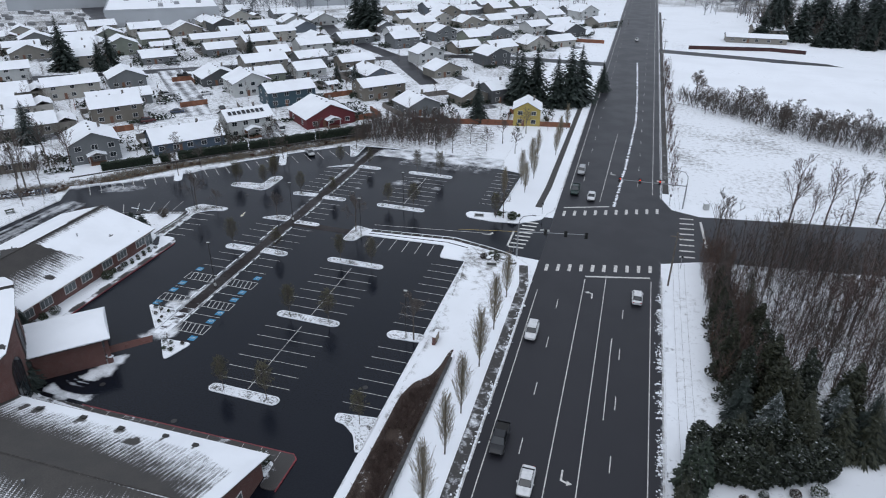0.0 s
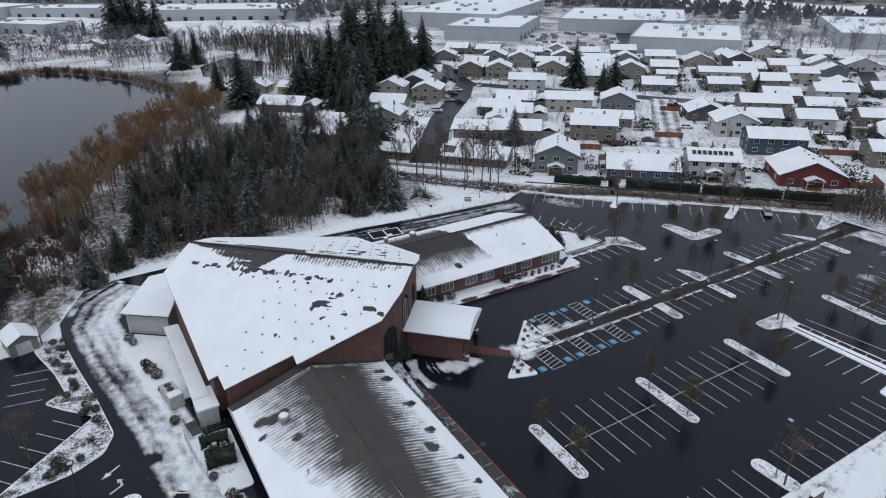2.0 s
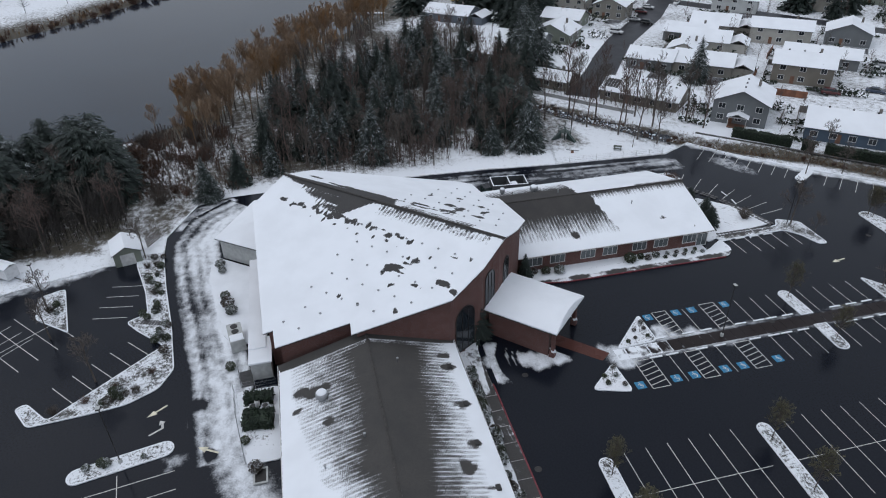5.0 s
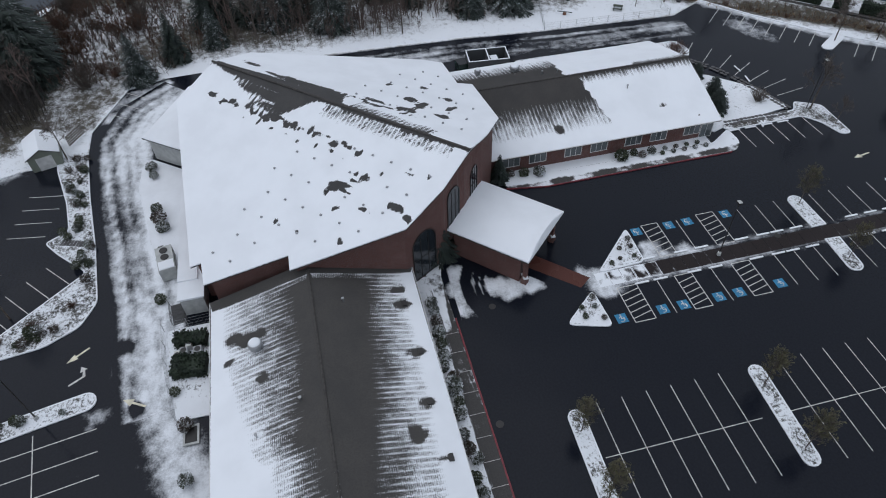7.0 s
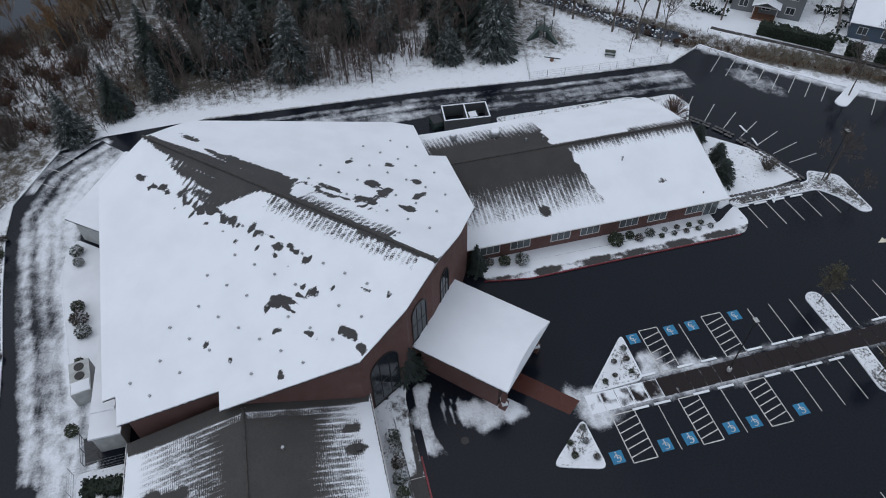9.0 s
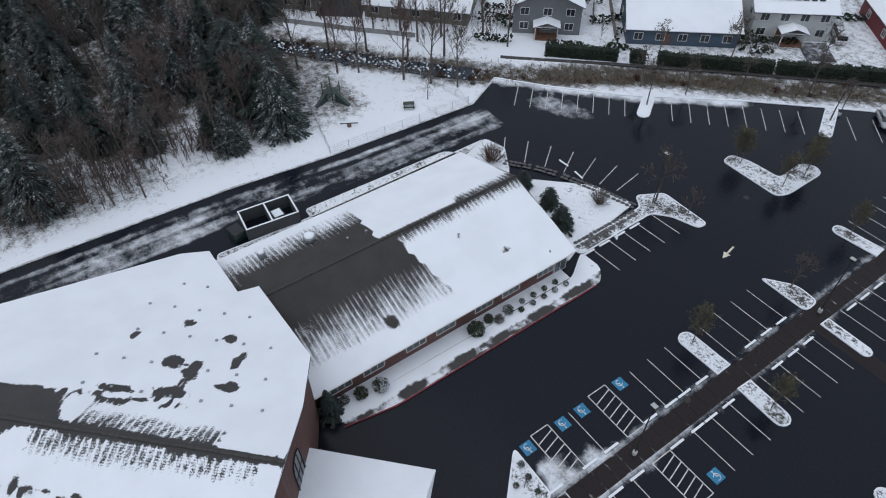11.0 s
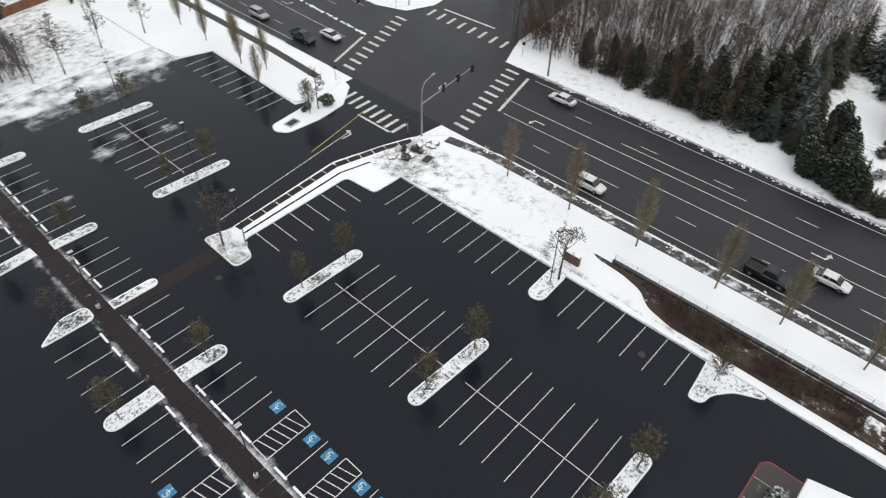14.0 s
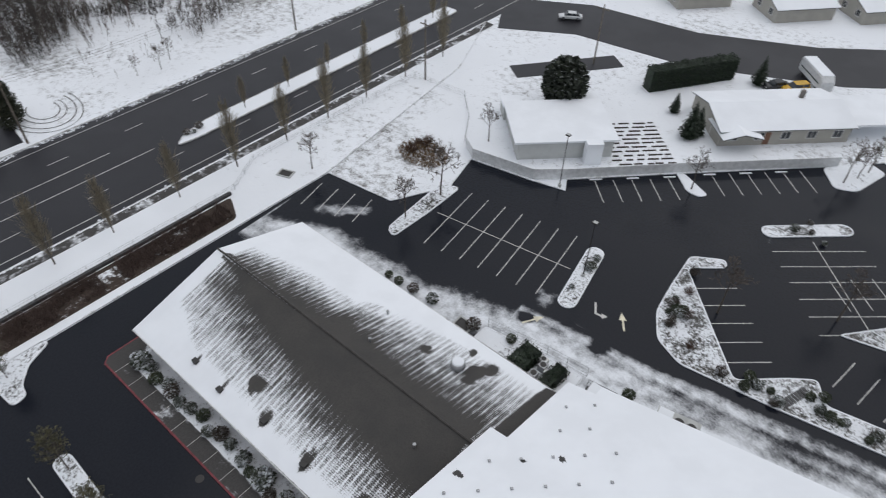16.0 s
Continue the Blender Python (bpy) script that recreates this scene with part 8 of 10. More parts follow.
R = 49.0
house(-93.4, 60.8, R, 12.2, 13, 5.4, "grey", "y", 3.0, "grey two-storey house with a white porch", porch=True)
house(-75.8, 77.2, R, 19.2, 12.5, 3.0, "blue", "x", 3.0, "long blue single-storey house under snow", win=5)
house(-65.2, 93.4, R, 13.6, 10.5, 5.3, "white", "x", 2.4, "white two-storey house with roof solar panels", solar=True, porch=True, win=4)
house(-48.6, 111.5, R, 16.5, 15, 3.3, "red", "y", 3.8, "dark red gabled house", porch=True)
house(-70.0, 128.6, R, 17, 10.5, 5.3, "teal", "x", 2.4, "teal two-storey house under snow", win=4)
for x, y, w, d, e, c, ax, ro in ((-91, 137, 14, 13, 5, "white", "y", 0), (-111, 147, 14, 13, 3.2, "dark", "y", 0), (-104, 171, 18, 11, 5, "beige", "x", 0), (-113, 93, 15, 11, 5.2, "tan", "x", 0), (-124, 108, 20, 9, 3.2, "grey", "x", 0),
                                 (-148, 112, 18, 10, 5, "cream", "x", 0), (-141, 132, 13, 12, 4, "grey", "y", 0), (-42.5, 147, 17, 10, 5, "tan", "x", 0), (-22.5, 131, 12, 11, 3.6, "grey", "y", 0), (-71, 191, 15, 10, 3.4, "tan", "x", 0),
                                 (-63.7, 151.5, 4.5, 4, 2.2, "white", "x", 0), (-90, 186, 13, 10, 4.6, "grey", "x", 0), (-160, 222, 26, 9, 3, "cream", "x", 0), (-148, 281, 16, 10, 3.2, "white", "y", 0), (-158, 262, 14, 11, 3.2, "beige", "x", 0),
                                 (-95, 245, 17, 11, 3.2, "grey", "x", 0), (-136, 294, 16, 11, 3.2, "white", "y", 0), (-110, 234, 14, 11, 3.2, "beige", "y", 0), (-67, 243, 14, 11, 5, "grey", "x", 0), (-44, 210, 13, 10, 5, "white", "y", 0),
                                 (-74, 294, 15, 11, 5, "cream", "x", 0), (-108, 350, 16, 11, 3.2, "tan", "x", 0), (-216, 160, 15, 10, 3.2, "beige", "y", 0), (-240, 188, 14, 10, 3.2, "grey", "y", 0), (-149, 86, 14, 11, 3.2, "cream", "x", 0),
                                 (-128, 72, 16, 11, 3.2, "beige", "x", 0), (-136, 60, 13, 10, 3.2, "grey", "x", 0), (-190, 124, 16, 10, 4.8, "white", "x", 0), (-173, 195, 9, 7, 2.6, "white", "x", 0), (-156, 171, 14, 8, 3.0, "grey", "x", 0),
                                 (-318, 132, 13, 11, 4.8, "beige", "y", 0), (-294, 109, 14, 11, 4.8, "cream", "x", 0), (-258, 97, 13, 12, 4.8, "grey", "y", 0), (-299, 155, 13, 11, 3.4, "tan", "x", 0), (-285, 168, 14, 10, 3.2, "grey", "x", 0),
                                 (-255, 152, 12, 12, 5, "sage", "y", 0), (-231, 121, 12, 12, 5, "tan", "y", 0), (-222, 131, 12, 12, 5, "beige", "y", 0), (-240, 158, 13, 11, 5, "sage", "y", 0), (-264, 183, 14, 9, 3.2, "white", "x", 0),
                                 (-230, 170, 15, 9, 3.2, "tan", "x", 0), (-209, 65, 13, 11, 4.8, "cream", "y", 0), (-189, 54, 14, 11, 3.2, "sage", "x", 0), (-196, 76, 12, 12, 4.8, "beige", "y", 0), (-172, 44, 13, 12, 3.2, "sage", "y", 0),
                                 (-165, 29, 17, 11, 3.2, "grey", "x", 0), (-158, 15, 13, 11, 3.2, "beige", "x", 0), (-166, 100, 15, 12, 3.2, "beige", "x", 0), (-158, 86, 16, 10, 3.2, "grey", "x", 0), (-141, 74, 10, 10, 3.2, "cream", "y", 0),
                                 (-212, 185, 14, 20, 3.2, "white", "x", 0), (-263, 202, 12, 9, 3.2, "cream", "y", 0), (-162, 174, 10, 8, 3.0, "grey", "x", 0), (-209, 17, 18, 11, 3.0, "slate", "x", 0), (-239, 31, 11, 9, 3.2, "yellow", "x", 0), (-249, 18, 11, 9, 3.2, "cream", "y", 0),
                                 (-66, 366, 16, 11, 3.2, "grey", "x", 0), (-38, 332, 17, 12, 3.2, "cream", "x", 0), (-10, 303, 13, 11, 5, "white", "x", 0), (8, 303, 17, 13, 3.4, "dark", "y", 0), (24, 346, 16, 12, 3.2, "beige", "x", 0), (2, 392, 17, 12, 3.2, "grey", "x", 0),
                                 (-9, 149, 11, 9, 3.4, "tan", "y", 0), (0, 155, 10, 9, 5, "dark", "x", 0), (-28, 282, 15, 11, 3.2, "grey", "y", 0), (-52, 316, 14, 11, 3.2, "beige", "y", 0), (-8, 350, 15, 11, 5, "white", "x", 0), (-60, 400, 16, 11, 3.2, "grey", "x", 0),
                                 (-90, 318, 15, 10, 3.2, "cream", "x", 0), (-122, 322, 14, 10, 3.2, "grey", "y", 0), (-34, 240, 14, 10, 3.2, "tan", "x", 0), (-30, 188, 13, 10, 3.2, "beige", "y", 0), (-54, 268, 13, 10, 4.8, "grey", "y", 0), (-170, 310, 15, 11, 3.2, "grey", "x", 0), (-188, 288, 15, 11, 3.2, "cream", "y", 0), (-205, 315, 15, 11, 3.2, "grey", "x", 0),
                                 (-302, -180, 26, 12, 3.2, "tan", "x", 0), (-320, -166, 12, 10, 3.2, "dark", "x", 20), (-420, -42, 18, 11, 3.4, "white", "x", 10), (-440, -30, 12, 9, 3.2, "beige", "y", 0), (-560, -180, 30, 12, 4, "white", "x", -20), (-425, -8, 14, 12, 5, "white", "y", 20)):
    house(x, y, R + ro + rng.uniform(-2, 2), w, d, e, c, ax, garage=(w > 13 and rng.random() < 0.4 and x > -280), win=3 if w > 11 else 2, cover=rng.uniform(0.72, 0.95))
# more houses in the rows between
TOWN = [(-100, 100), (-60, 150), (-20, 175), (-14, 215), (10, 260), (20, 400), (-120, 400), (-200, 300), (-205, 240), (-330, 160), (-290, 120), (-215, 70), (-150, 50)]
COLORS = ("grey", "beige", "white", "tan", "cream", "dark", "sage", "slate")
n = 0
for row in range(-2, 26):
    for col in range(-10, 22):
        a = radians(R)
        u, v = 19.5 * col + rng.uniform(-1.5, 1.5), 21.0 * row + rng.uniform(-1.5, 1.5)
        x, y = -140 + u * math.cos(a) - v * math.sin(a), 40 + u * math.sin(a) + v * math.cos(a)
        if n >= 42 or not inside(x, y, TOWN) or any(math.hypot(x - h[0], y - h[1]) < 16.5 for h in HOUSES) or any(far_from(x, y, l) < wd / 2 + 8 for l, wd in STREETS):
            continue
        n += 1
        house(x, y, R + rng.uniform(-2, 2) + (90 if rng.random() < 0.3 else 0), rng.uniform(12, 16), rng.uniform(10, 12), rng.choice((3.2, 3.2, 5.0)), rng.choice(COLORS), rng.choice("xxy"), win=2, cover=rng.uniform(0.66, 0.95))
# yellow house on the corner
t = house(15.6, 130, 8, 8.5, 9, 5.4, "yellow", "y", 2.6, "yellow two-storey house with white trim", win=2)
# two low houses beyond the stream
held = rng.getstate()
low = house(-110.6, 44.2, 43, 20, 11.5, 2.7, "tan", "x", 2.2, "long low brown house with roof vents in snow", win=5, cover=0.93)
vent = Mesh().lathe([(0.24, 0), (0.24, 0.22), (0.02, 0.3)], 8).data("roof_vent", M_DARKMETAL)
for k in range(11):
    part("roof_vent", vent, None, low, at=pose(-6.2 + 1.42 * k, -1.05, 4.66))
for k in range(5):
    part("solar_panel", Mesh().slab([(-9.6 + 0.75 * k, -4.6), (-8.95 + 0.75 * k, -4.6), (-8.95 + 0.75 * k, -1.4), (-9.6 + 0.75 * k, -1.4)], 3.3, 3.36, [3.34, 3.34, 4.56, 4.56]), M_DARKMETAL, low)
house(-128.4, 25.6, 43, 12, 8, 2.7, "tan", "x", 1.6, "low brown house under snow", win=3, cover=0.93)
rng.setstate(held)
# the house across the road
house(85.4, -22.8, -90, 12.4, 8.5, 5.4, "slate", "x", 1.6, "grey-blue two-storey house with a snowy porch", win=4)
hp = thing("porch", "deep veranda with a snowy lean-to roof", "porch", pose(80.2, -22.8, 0))
part("porch_roof", Mesh().slab([(-1.6, -6.4), (2.0, -6.4), (2.0, 6.4), (-1.6, 6.4)], 2.55, 2.8, [2.5, 3.3, 3.3, 2.5]), M_SNOW, hp)
for k in range(5):
    part("post", Mesh().box(-1.45, -1.3, -6.2 + 3.1 * k - .07, -6.2 + 3.1 * k + .07, -0.1, 2.5), M_WHITE, hp)
part("step", Mesh().box(-2.6, -1.5, -1.2, 1.2, -0.1, 0.35), M_PORCH, hp)
hp = thing("carport", "open carport with a flat snowy roof", "carport", pose(83.2, -33.2, 0))
part("roof", Mesh().box(-3.4, 3.4, -4, 4, 2.7, 3.0), M_SNOW, hp)
for px in (-3.2, 3.2):
    for py in (-3.8, 3.8):
        part("post", Mesh().box(px - .08, px + .08, py - .08, py + .08, -0.1, 2.7), M_WHITE, hp)
part("wall", Mesh().box(2.2, 3.2, -3.8, 3.8, -0.1, 2.6), WALLS["slate"], hp)
# low white buildings behind the boundary wall
t = thing("outbuilding", "low white flat-roofed outbuilding under snow", "building", pose(0.8, -93.4, -0.06, 0, 0, 45.5))
part("wall", Mesh().box(-7.2, 7.2, -5.2, 5.6, -0.1, 3.0), WALLS["white"], t)
part("roof", Mesh().box(-7.8, 7.8, -5.6, 6.1, 3.0, 3.28), M_SNOW, t)
part("lean_to_roof", Mesh().slab([(-7.8, -9.2), (-2.0, -9.2), (-2.0, -5.4), (-7.8, -5.4)], 2.3, 2.5, [2.4, 2.4, 2.95, 2.95]), M_SNOW, t)
part("lean_to_wall", Mesh().box(-7.6, -2.4, -8.8, -5.2, -0.1, 2.2), M_PORCH, t)
part("shed_wall", Mesh().box(4.8, 7.6, -8.4, -5.3, -0.1, 2.3), WALLS["white"], t)
part("shed_roof", Mesh().box(4.6, 7.8, -8.6, -5.2, 2.3, 2.5), M_SNOW, t)
part("roof_box", Mesh().box(-5, -2.6, 6.1, 7.6, -0.1, 3.6), M_SNOW, t)
t = house(-22.5, -119.5, 45.5 + 180, 21, 11, 2.9, "cream", "x", 1.5, "long low cream house with dormer porch", win=5, cover=0.95)
t2 = thing("porch", "gabled entrance porch under snow", "porch", pose(-20.6, -110.4, -0.06, 0, 0, 45.5))
gable_roof(t2, -2.9, 2.9, -3.2, 2.2, 2.45, 0.8, "y", 0.3, 0.97)
for px in (-2.6, 2.6):
    part("post", Mesh().box(px - .08, px + .08, -3, -2.84, -0.1, 2.6), M_WHITE, t2)
t2 = thing("carport", "carport roof under smooth snow", "carport", pose(-34, -130, -0.06, 0, 0, 45.5))
part("roof", Mesh().box(-6, 6, -4.4, 4.4, 2.5, 2.8), M_SNOW, t2)
for px in (-5.6, 5.6):
    for py in (-4, 4):
        part("post", Mesh().box(px - .08, px + .08, py - .08, py + .08, -0.1, 2.5), M_WHITE, t2)
for x, y, w, d in ((-10, -166, 13, 9), (-24, -178, 14, 9), (8, -158, 12, 9), (-60, -205, 14, 10), (-45, -160, 9, 5)):
    house(x, y, 50, w, d, 2.9, "cream", "x", 1.5, "low pale house under snow")
# garden rows behind the wall
bed = thing("vegetable_garden", "snow-covered garden with dark straight rows", "garden", pose(-9.5, -100.5, 0, 0, 0, 45.5))
soil = plain("dark_garden_soil", (0.06, 0.05, 0.045), 0.9, vary=0.3)
for k in range(11):
    x = -4.2
    while x < 4.0:
        L = rng.uniform(0.8, 2.4)
        part("soil_ridge", Mesh().box(0, L, -0.10, 0.10, -0.06, 0.1), soil, bed, at=pose(x, -5.4 + 1.08 * k + rng.uniform(-.06, .06), 0))
        x += L + rng.uniform(0.2, 0.9)


# ---- fences and walls ----
def board_fence(line, h, mat, label, step=2.4, name="fence"):
    t = thing(name, label, "fence")
    for (ax, ay), (bx, by) in zip(line, line[1:]):
        L = math.hypot(bx - ax, by - ay)
        n = max(1, round(L / step))
        a = math.degrees(math.atan2(by - ay, bx - ax))
        me = Mesh().box(0.03, L / n - 0.03, -0.03, 0.03, 0, h).box(-0.06, 0.06, -0.06, 0.06, 0, h + 0.08).data("fence_panel", mat)
        for k in range(n):
            part("fence_panel", me, None, t, at=pose(ax + (bx - ax) * k / n, ay + (by - ay) * k / n, -0.06, 0, 0, a))
    return t


WL = [(9.5, -81.8), (6.9, -80.1), (-2.7, -82.0), (-6.6, -85.6), (-17.8, -97.7), (-34.9, -115.2)]
board_fence([(-128.5, 13.0), (-118.6, 21.6), (-110.4, 28.4), (-101.5, 36.5)], 0.9, M_STUCCO_WALL, "low pale garden wall above the stream", 3.0, "garden_wall")
t = board_fence(WL, 1.8, plain("white_vinyl_fence", (0.66, 0.67, 0.68), 0.5), "plain white panel fence behind the lot", 2.4)
for line, mt in (([(-101, 110), (-95, 117)], M_FENCE), ([(-127, 141), (-122, 146), (-116, 140)], M_FENCE), ([(-104, 152), (-97, 144)], M_FENCE), ([(-84, 143), (-76, 150)], M_FENCE), ([(-60, 137), (-52, 146)], M_FENCE), ([(-40, 112), (-32, 121), (-38, 127)], M_FENCE),
                 ([(-100, 70), (-106, 76), (-99, 84)], M_FENCE), ([(-120, 84), (-114, 78)], M_FENCE), ([(-86, 66), (-92, 72)], M_FENCE_GREY), ([(-70, 86), (-77, 92)], M_FENCE_GREY), ([(-132, 96), (-140, 104)], M_FENCE),
                 ([(-36, 140), (-20, 156), (4, 160)], M_FENCE_GREY), ([(-20, 118), (6, 124), (30, 128)], M_FENCE), ([(-84, 118), (-77, 110)], M_FENCE_GREY), ([(72, 284), (111, 291), (127, 288)], M_FENCE_DARK), ([(-8, 285), (30, 285)], M_FENCE), ([(-150, 95), (-142, 88)], M_FENCE_GREY),
                 ):
    board_fence(line, 1.8, mt, "weathered wooden board fence between gardens")
rocks = Mesh()
for k in range(230):
    t = rng.random() * 3.999
    line = DITCH[:5]
    (ax, ay), (bx, by) = line[int(t)], line[int(t) + 1]
    x, y, r = ax + (bx - ax) * (t % 1) + rng.gauss(0, 1.3), ay + (by - ay) * (t % 1) + rng.gauss(0, 1.3), rng.uniform(.2, .5)
    z = ground_height(x, y)
    i = len(rocks.v)
    rocks.lathe([(r * rng.uniform(.8, 1.1), -.1), (r * rng.uniform(.7, 1), r * .45), (r * .35, r * .75)], 6, (x, y, z))
lumps = Mesh()
for k in range(260):
    t = rng.random() * 3.999
    (ax, ay), (bx, by) = DITCH[int(t)], DITCH[int(t) + 1]
    r = rng.uniform(.08, .34) * rng.uniform(.5, 1)
    lumps.lathe([(r, -.55), (r * rng.uniform(.8, 1), -.36), (r * .4, -.3)], 6, (ax + (bx - ax) * (t % 1) + rng.gauss(0, 1.2), ay + (by - ay) * (t % 1) + rng.gauss(0, 1.2), 0))
tagged(part("snow_lumps", lumps, M_SNOW), "lumps of snow on stones in the stream", "snow", kind="stuff")
tagged(part("stream_rocks", rocks, plain("dark_wet_rock", (0.03, 0.03, 0.032), 0.5, vary=0.4)), "dark wet rocks lining a stream", "rocks", kind="stuff")


def mesh_fence(line, h, label):
    t = thing("chain_link_fence", label, "fence")
    post = Mesh().tube((0, 0, -0.1), (0, 0, h), 0.035, 0.035, 6).data("post", M_METAL)
    for (ax, ay), (bx, by) in zip(line, line[1:]):
        L = math.hypot(bx - ax, by - ay)
        n = max(1, round(L / 3))
        for k in range(n):
            part("post", post, None, t, at=pose(ax + (bx - ax) * k / n, ay + (by - ay) * k / n, 0))
        r = Mesh()
        for z in (0.05, h * .33, h * .66, h - 0.05):
            r.tube((ax, ay, z), (bx, by, z), 0.014, 0.014, 3, False)
        for k in range(int(L / 0.5)):
            f = k * 0.5 / L
            r.tube((ax + (bx - ax) * f, ay + (by - ay) * f, 0.05), (ax + (bx - ax) * (f + 0.9 / L), ay + (by - ay) * (f + 0.9 / L), h - .05), 0.006, 0.006, 3, False)
        part("wire", r, M_METAL, t)


mesh_fence([(-105.5, 13.5), (-79.9, 7.4), (-78.6, 31.6), (-90, 30), (-105.5, 17), (-105.5, 13.5)], 1.3, "wire mesh fence round the playground")
mesh_fence([(26.6, 0), (26.6, -52), (30.2, -58), (29.4, -92), (19, -93), (14, -88), (10, -82)], 1.1, "low dark mesh fence beside the swale")
mesh_fence([(-14.8, -56), (-22, -57.2), (-26.8, -57.6), (-27, -52.2)], 1.5, "wire fence round a service bed")
# gardens between the houses: dark shrubs and hedges, bare saplings, driveways and board fences
yard, saplings = Mesh(), []
for hx, hy, hw, hd, turn in HOUSES:
    if hy < 20:
        continue
    a = radians(turn)
    at = lambda u, v: (hx + u * math.cos(a) - v * math.sin(a), hy + u * math.sin(a) + v * math.cos(a))
    for _ in range(9):
        side = rng.choice((-1, 1))
        u, v = ((side * (hw / 2 + rng.uniform(0.8, 3.5)), rng.uniform(-.7, .7) * hd) if rng.random() < .5 else (rng.uniform(-.7, .7) * hw, side * (hd / 2 + rng.uniform(0.8, 5))))
        x, y = at(u, v)
        if any(far_from(x, y, l) < wd / 2 + .5 for l, wd in STREETS):
            continue
        r, h = rng.uniform(0.5, 1.2), rng.uniform(0.5, 1.6)
        for j in range(rng.choice((1, 1, 3, 5))):
            leaves(yard, (x + j * 1.3 * math.cos(a), y + j * 1.3 * math.sin(a), h * 0.8), (r, r, h), 26, 0.36, rng)
    for _ in range(3):
        x, y = at(rng.choice((-1, 1)) * (hw / 2 + rng.uniform(1.5, 5)), rng.choice((-1, 1)) * (hd / 2 + rng.uniform(0, 6)))
        saplings.append((x, y))
    if hx > -260 and rng.random() < 0.75:
        c = [at(u, v) for u, v in ((hw / 2 - 5.2, -hd / 2 - 7), (hw / 2 - 0.2, -hd / 2 - 7), (hw / 2 - 0.2, -hd / 2 - 0.5), (hw / 2 - 5.2, -hd / 2 - 0.5))]
        if not any(math.hypot(c[0][0] - o[0], c[0][1] - o[1]) < 9 for o in HOUSES if o[0] != hx) and far_from(*c[0], DITCH) > 9:
            tagged(part("driveway", sheet(c, -0.03, 1.6, lambda px, py: 0.42, 0.05), M_ROAD), "short driveway half cleared of snow", "driveway", kind="structure")
    if hx > -200 and hy < 260 and rng.random() < 0.7:
        k = rng.choice((-1, 1))
        line = [at(k * (hw / 2 + 1.8), -hd / 2 + 1), at(k * (hw / 2 + 1.8), hd / 2 + 5), at(-k * hw * 0.2, hd / 2 + 5)]
        if not any(math.hypot(p[0] - o[0], p[1] - o[1]) < 7.5 for p in line for o in HOUSES if o[0] != hx) and not any(far_from(*p, l) < wd / 2 + 1 for p in line for l, wd in STREETS) and far_from(*line[1], DITCH) > 9:
            board_fence(line, 1.7, M_FENCE if rng.random() < 0.4 else M_FENCE_GREY, "weathered wooden board fence between gardens", 6)
tagged(part("garden_shrubs", yard, M_HEDGE), "dark evergreen shrubs in snowy gardens", "shrubs", kind="stuff")
brushwood("garden_saplings", saplings, 4.0, 8.5, (M_TWIG, M_REDTWIG), "bare garden trees between the houses", 22)
# playground
pl = thing("climbing_frame", "small dark playground climber with slide", "playground", pose(-92.2, 14.6, -0.05, 0, 0, 20) @ Matrix.Scale(1.15, 4))
pm = plain("green_play_plastic", (0.035, 0.055, 0.05), 0.5)
for px in (-1.2, 0.6):
    for py in (-0.8, 0.8):
        part("post", Mesh().tube((px, py, 0), (px, py, 2.8), 0.07, 0.07), pm, pl)
part("platform", Mesh().box(-1.2, .6, -.8, .8, 1.3, 1.4), pm, pl)
part("slide", Mesh().slab([(0.6, -.25), (2.9, -.25), (2.9, .25), (0.6, .25)], 0.05, 0, [1.4, .25, .25, 1.4]), pm, pl)
part("slide", Mesh().slab([(-0.85, -2.9), (-0.4, -2.9), (-0.4, -.8), (-0.85, -.8)], 0.05, 0, [.25, .25, 1.4, 1.4]), pm, pl)
for px in (-1.2, 0.6):
    for z in (1.8, 2.2):
        part("rail", Mesh().tube((px, -.8, z), (px, .8, z), 0.04, 0.04, 6), pm, pl)
for z in (0.35, 0.7, 1.05):
    part("rung", Mesh().tube((-2.0 + 0.6 * z, -.4, z), (-2.0 + 0.6 * z, .4, z), 0.05, 0.05, 6), pm, pl)
for py in (-.4, .4):
    part("ladder_rail", Mesh().tube((-2.1, py, 0), (-1.2, py, 1.5), 0.05, 0.05, 6), pm, pl)
pl = thing("spring_rider", "small low playground seesaw in snow", "playground", pose(-84.3, 13, -0.05, 0, 0, 60))
part("beam", Mesh().box(-1.4, 1.4, -.08, .08, .5, .6), pm, pl)
part("base", Mesh().lathe([(.35, 0), (.3, .4), (.1, .55)], 8), M_PORCH, pl)
pl = thing("picnic_table", "dark wooden picnic table", "table", pose(-83.3, 23.3, -0.05, 0, 0, 60))
wood = plain("dark_table_wood", (0.05, 0.06, 0.045), 0.8)
part("tabletop", Mesh().box(-.9, .9, -.4, .4, .7, .76), wood, pl)
for py in (-.75, .75):
    part("bench", Mesh().box(-.9, .9, py - .14, py + .14, .42, .47), wood, pl)
for px in (-.7, .7):
    part("leg", Mesh().box(px - .05, px + .05, -.7, .7, 0, .42).box(px - .05, px + .05, -.2, .2, .4, .7), wood, pl)
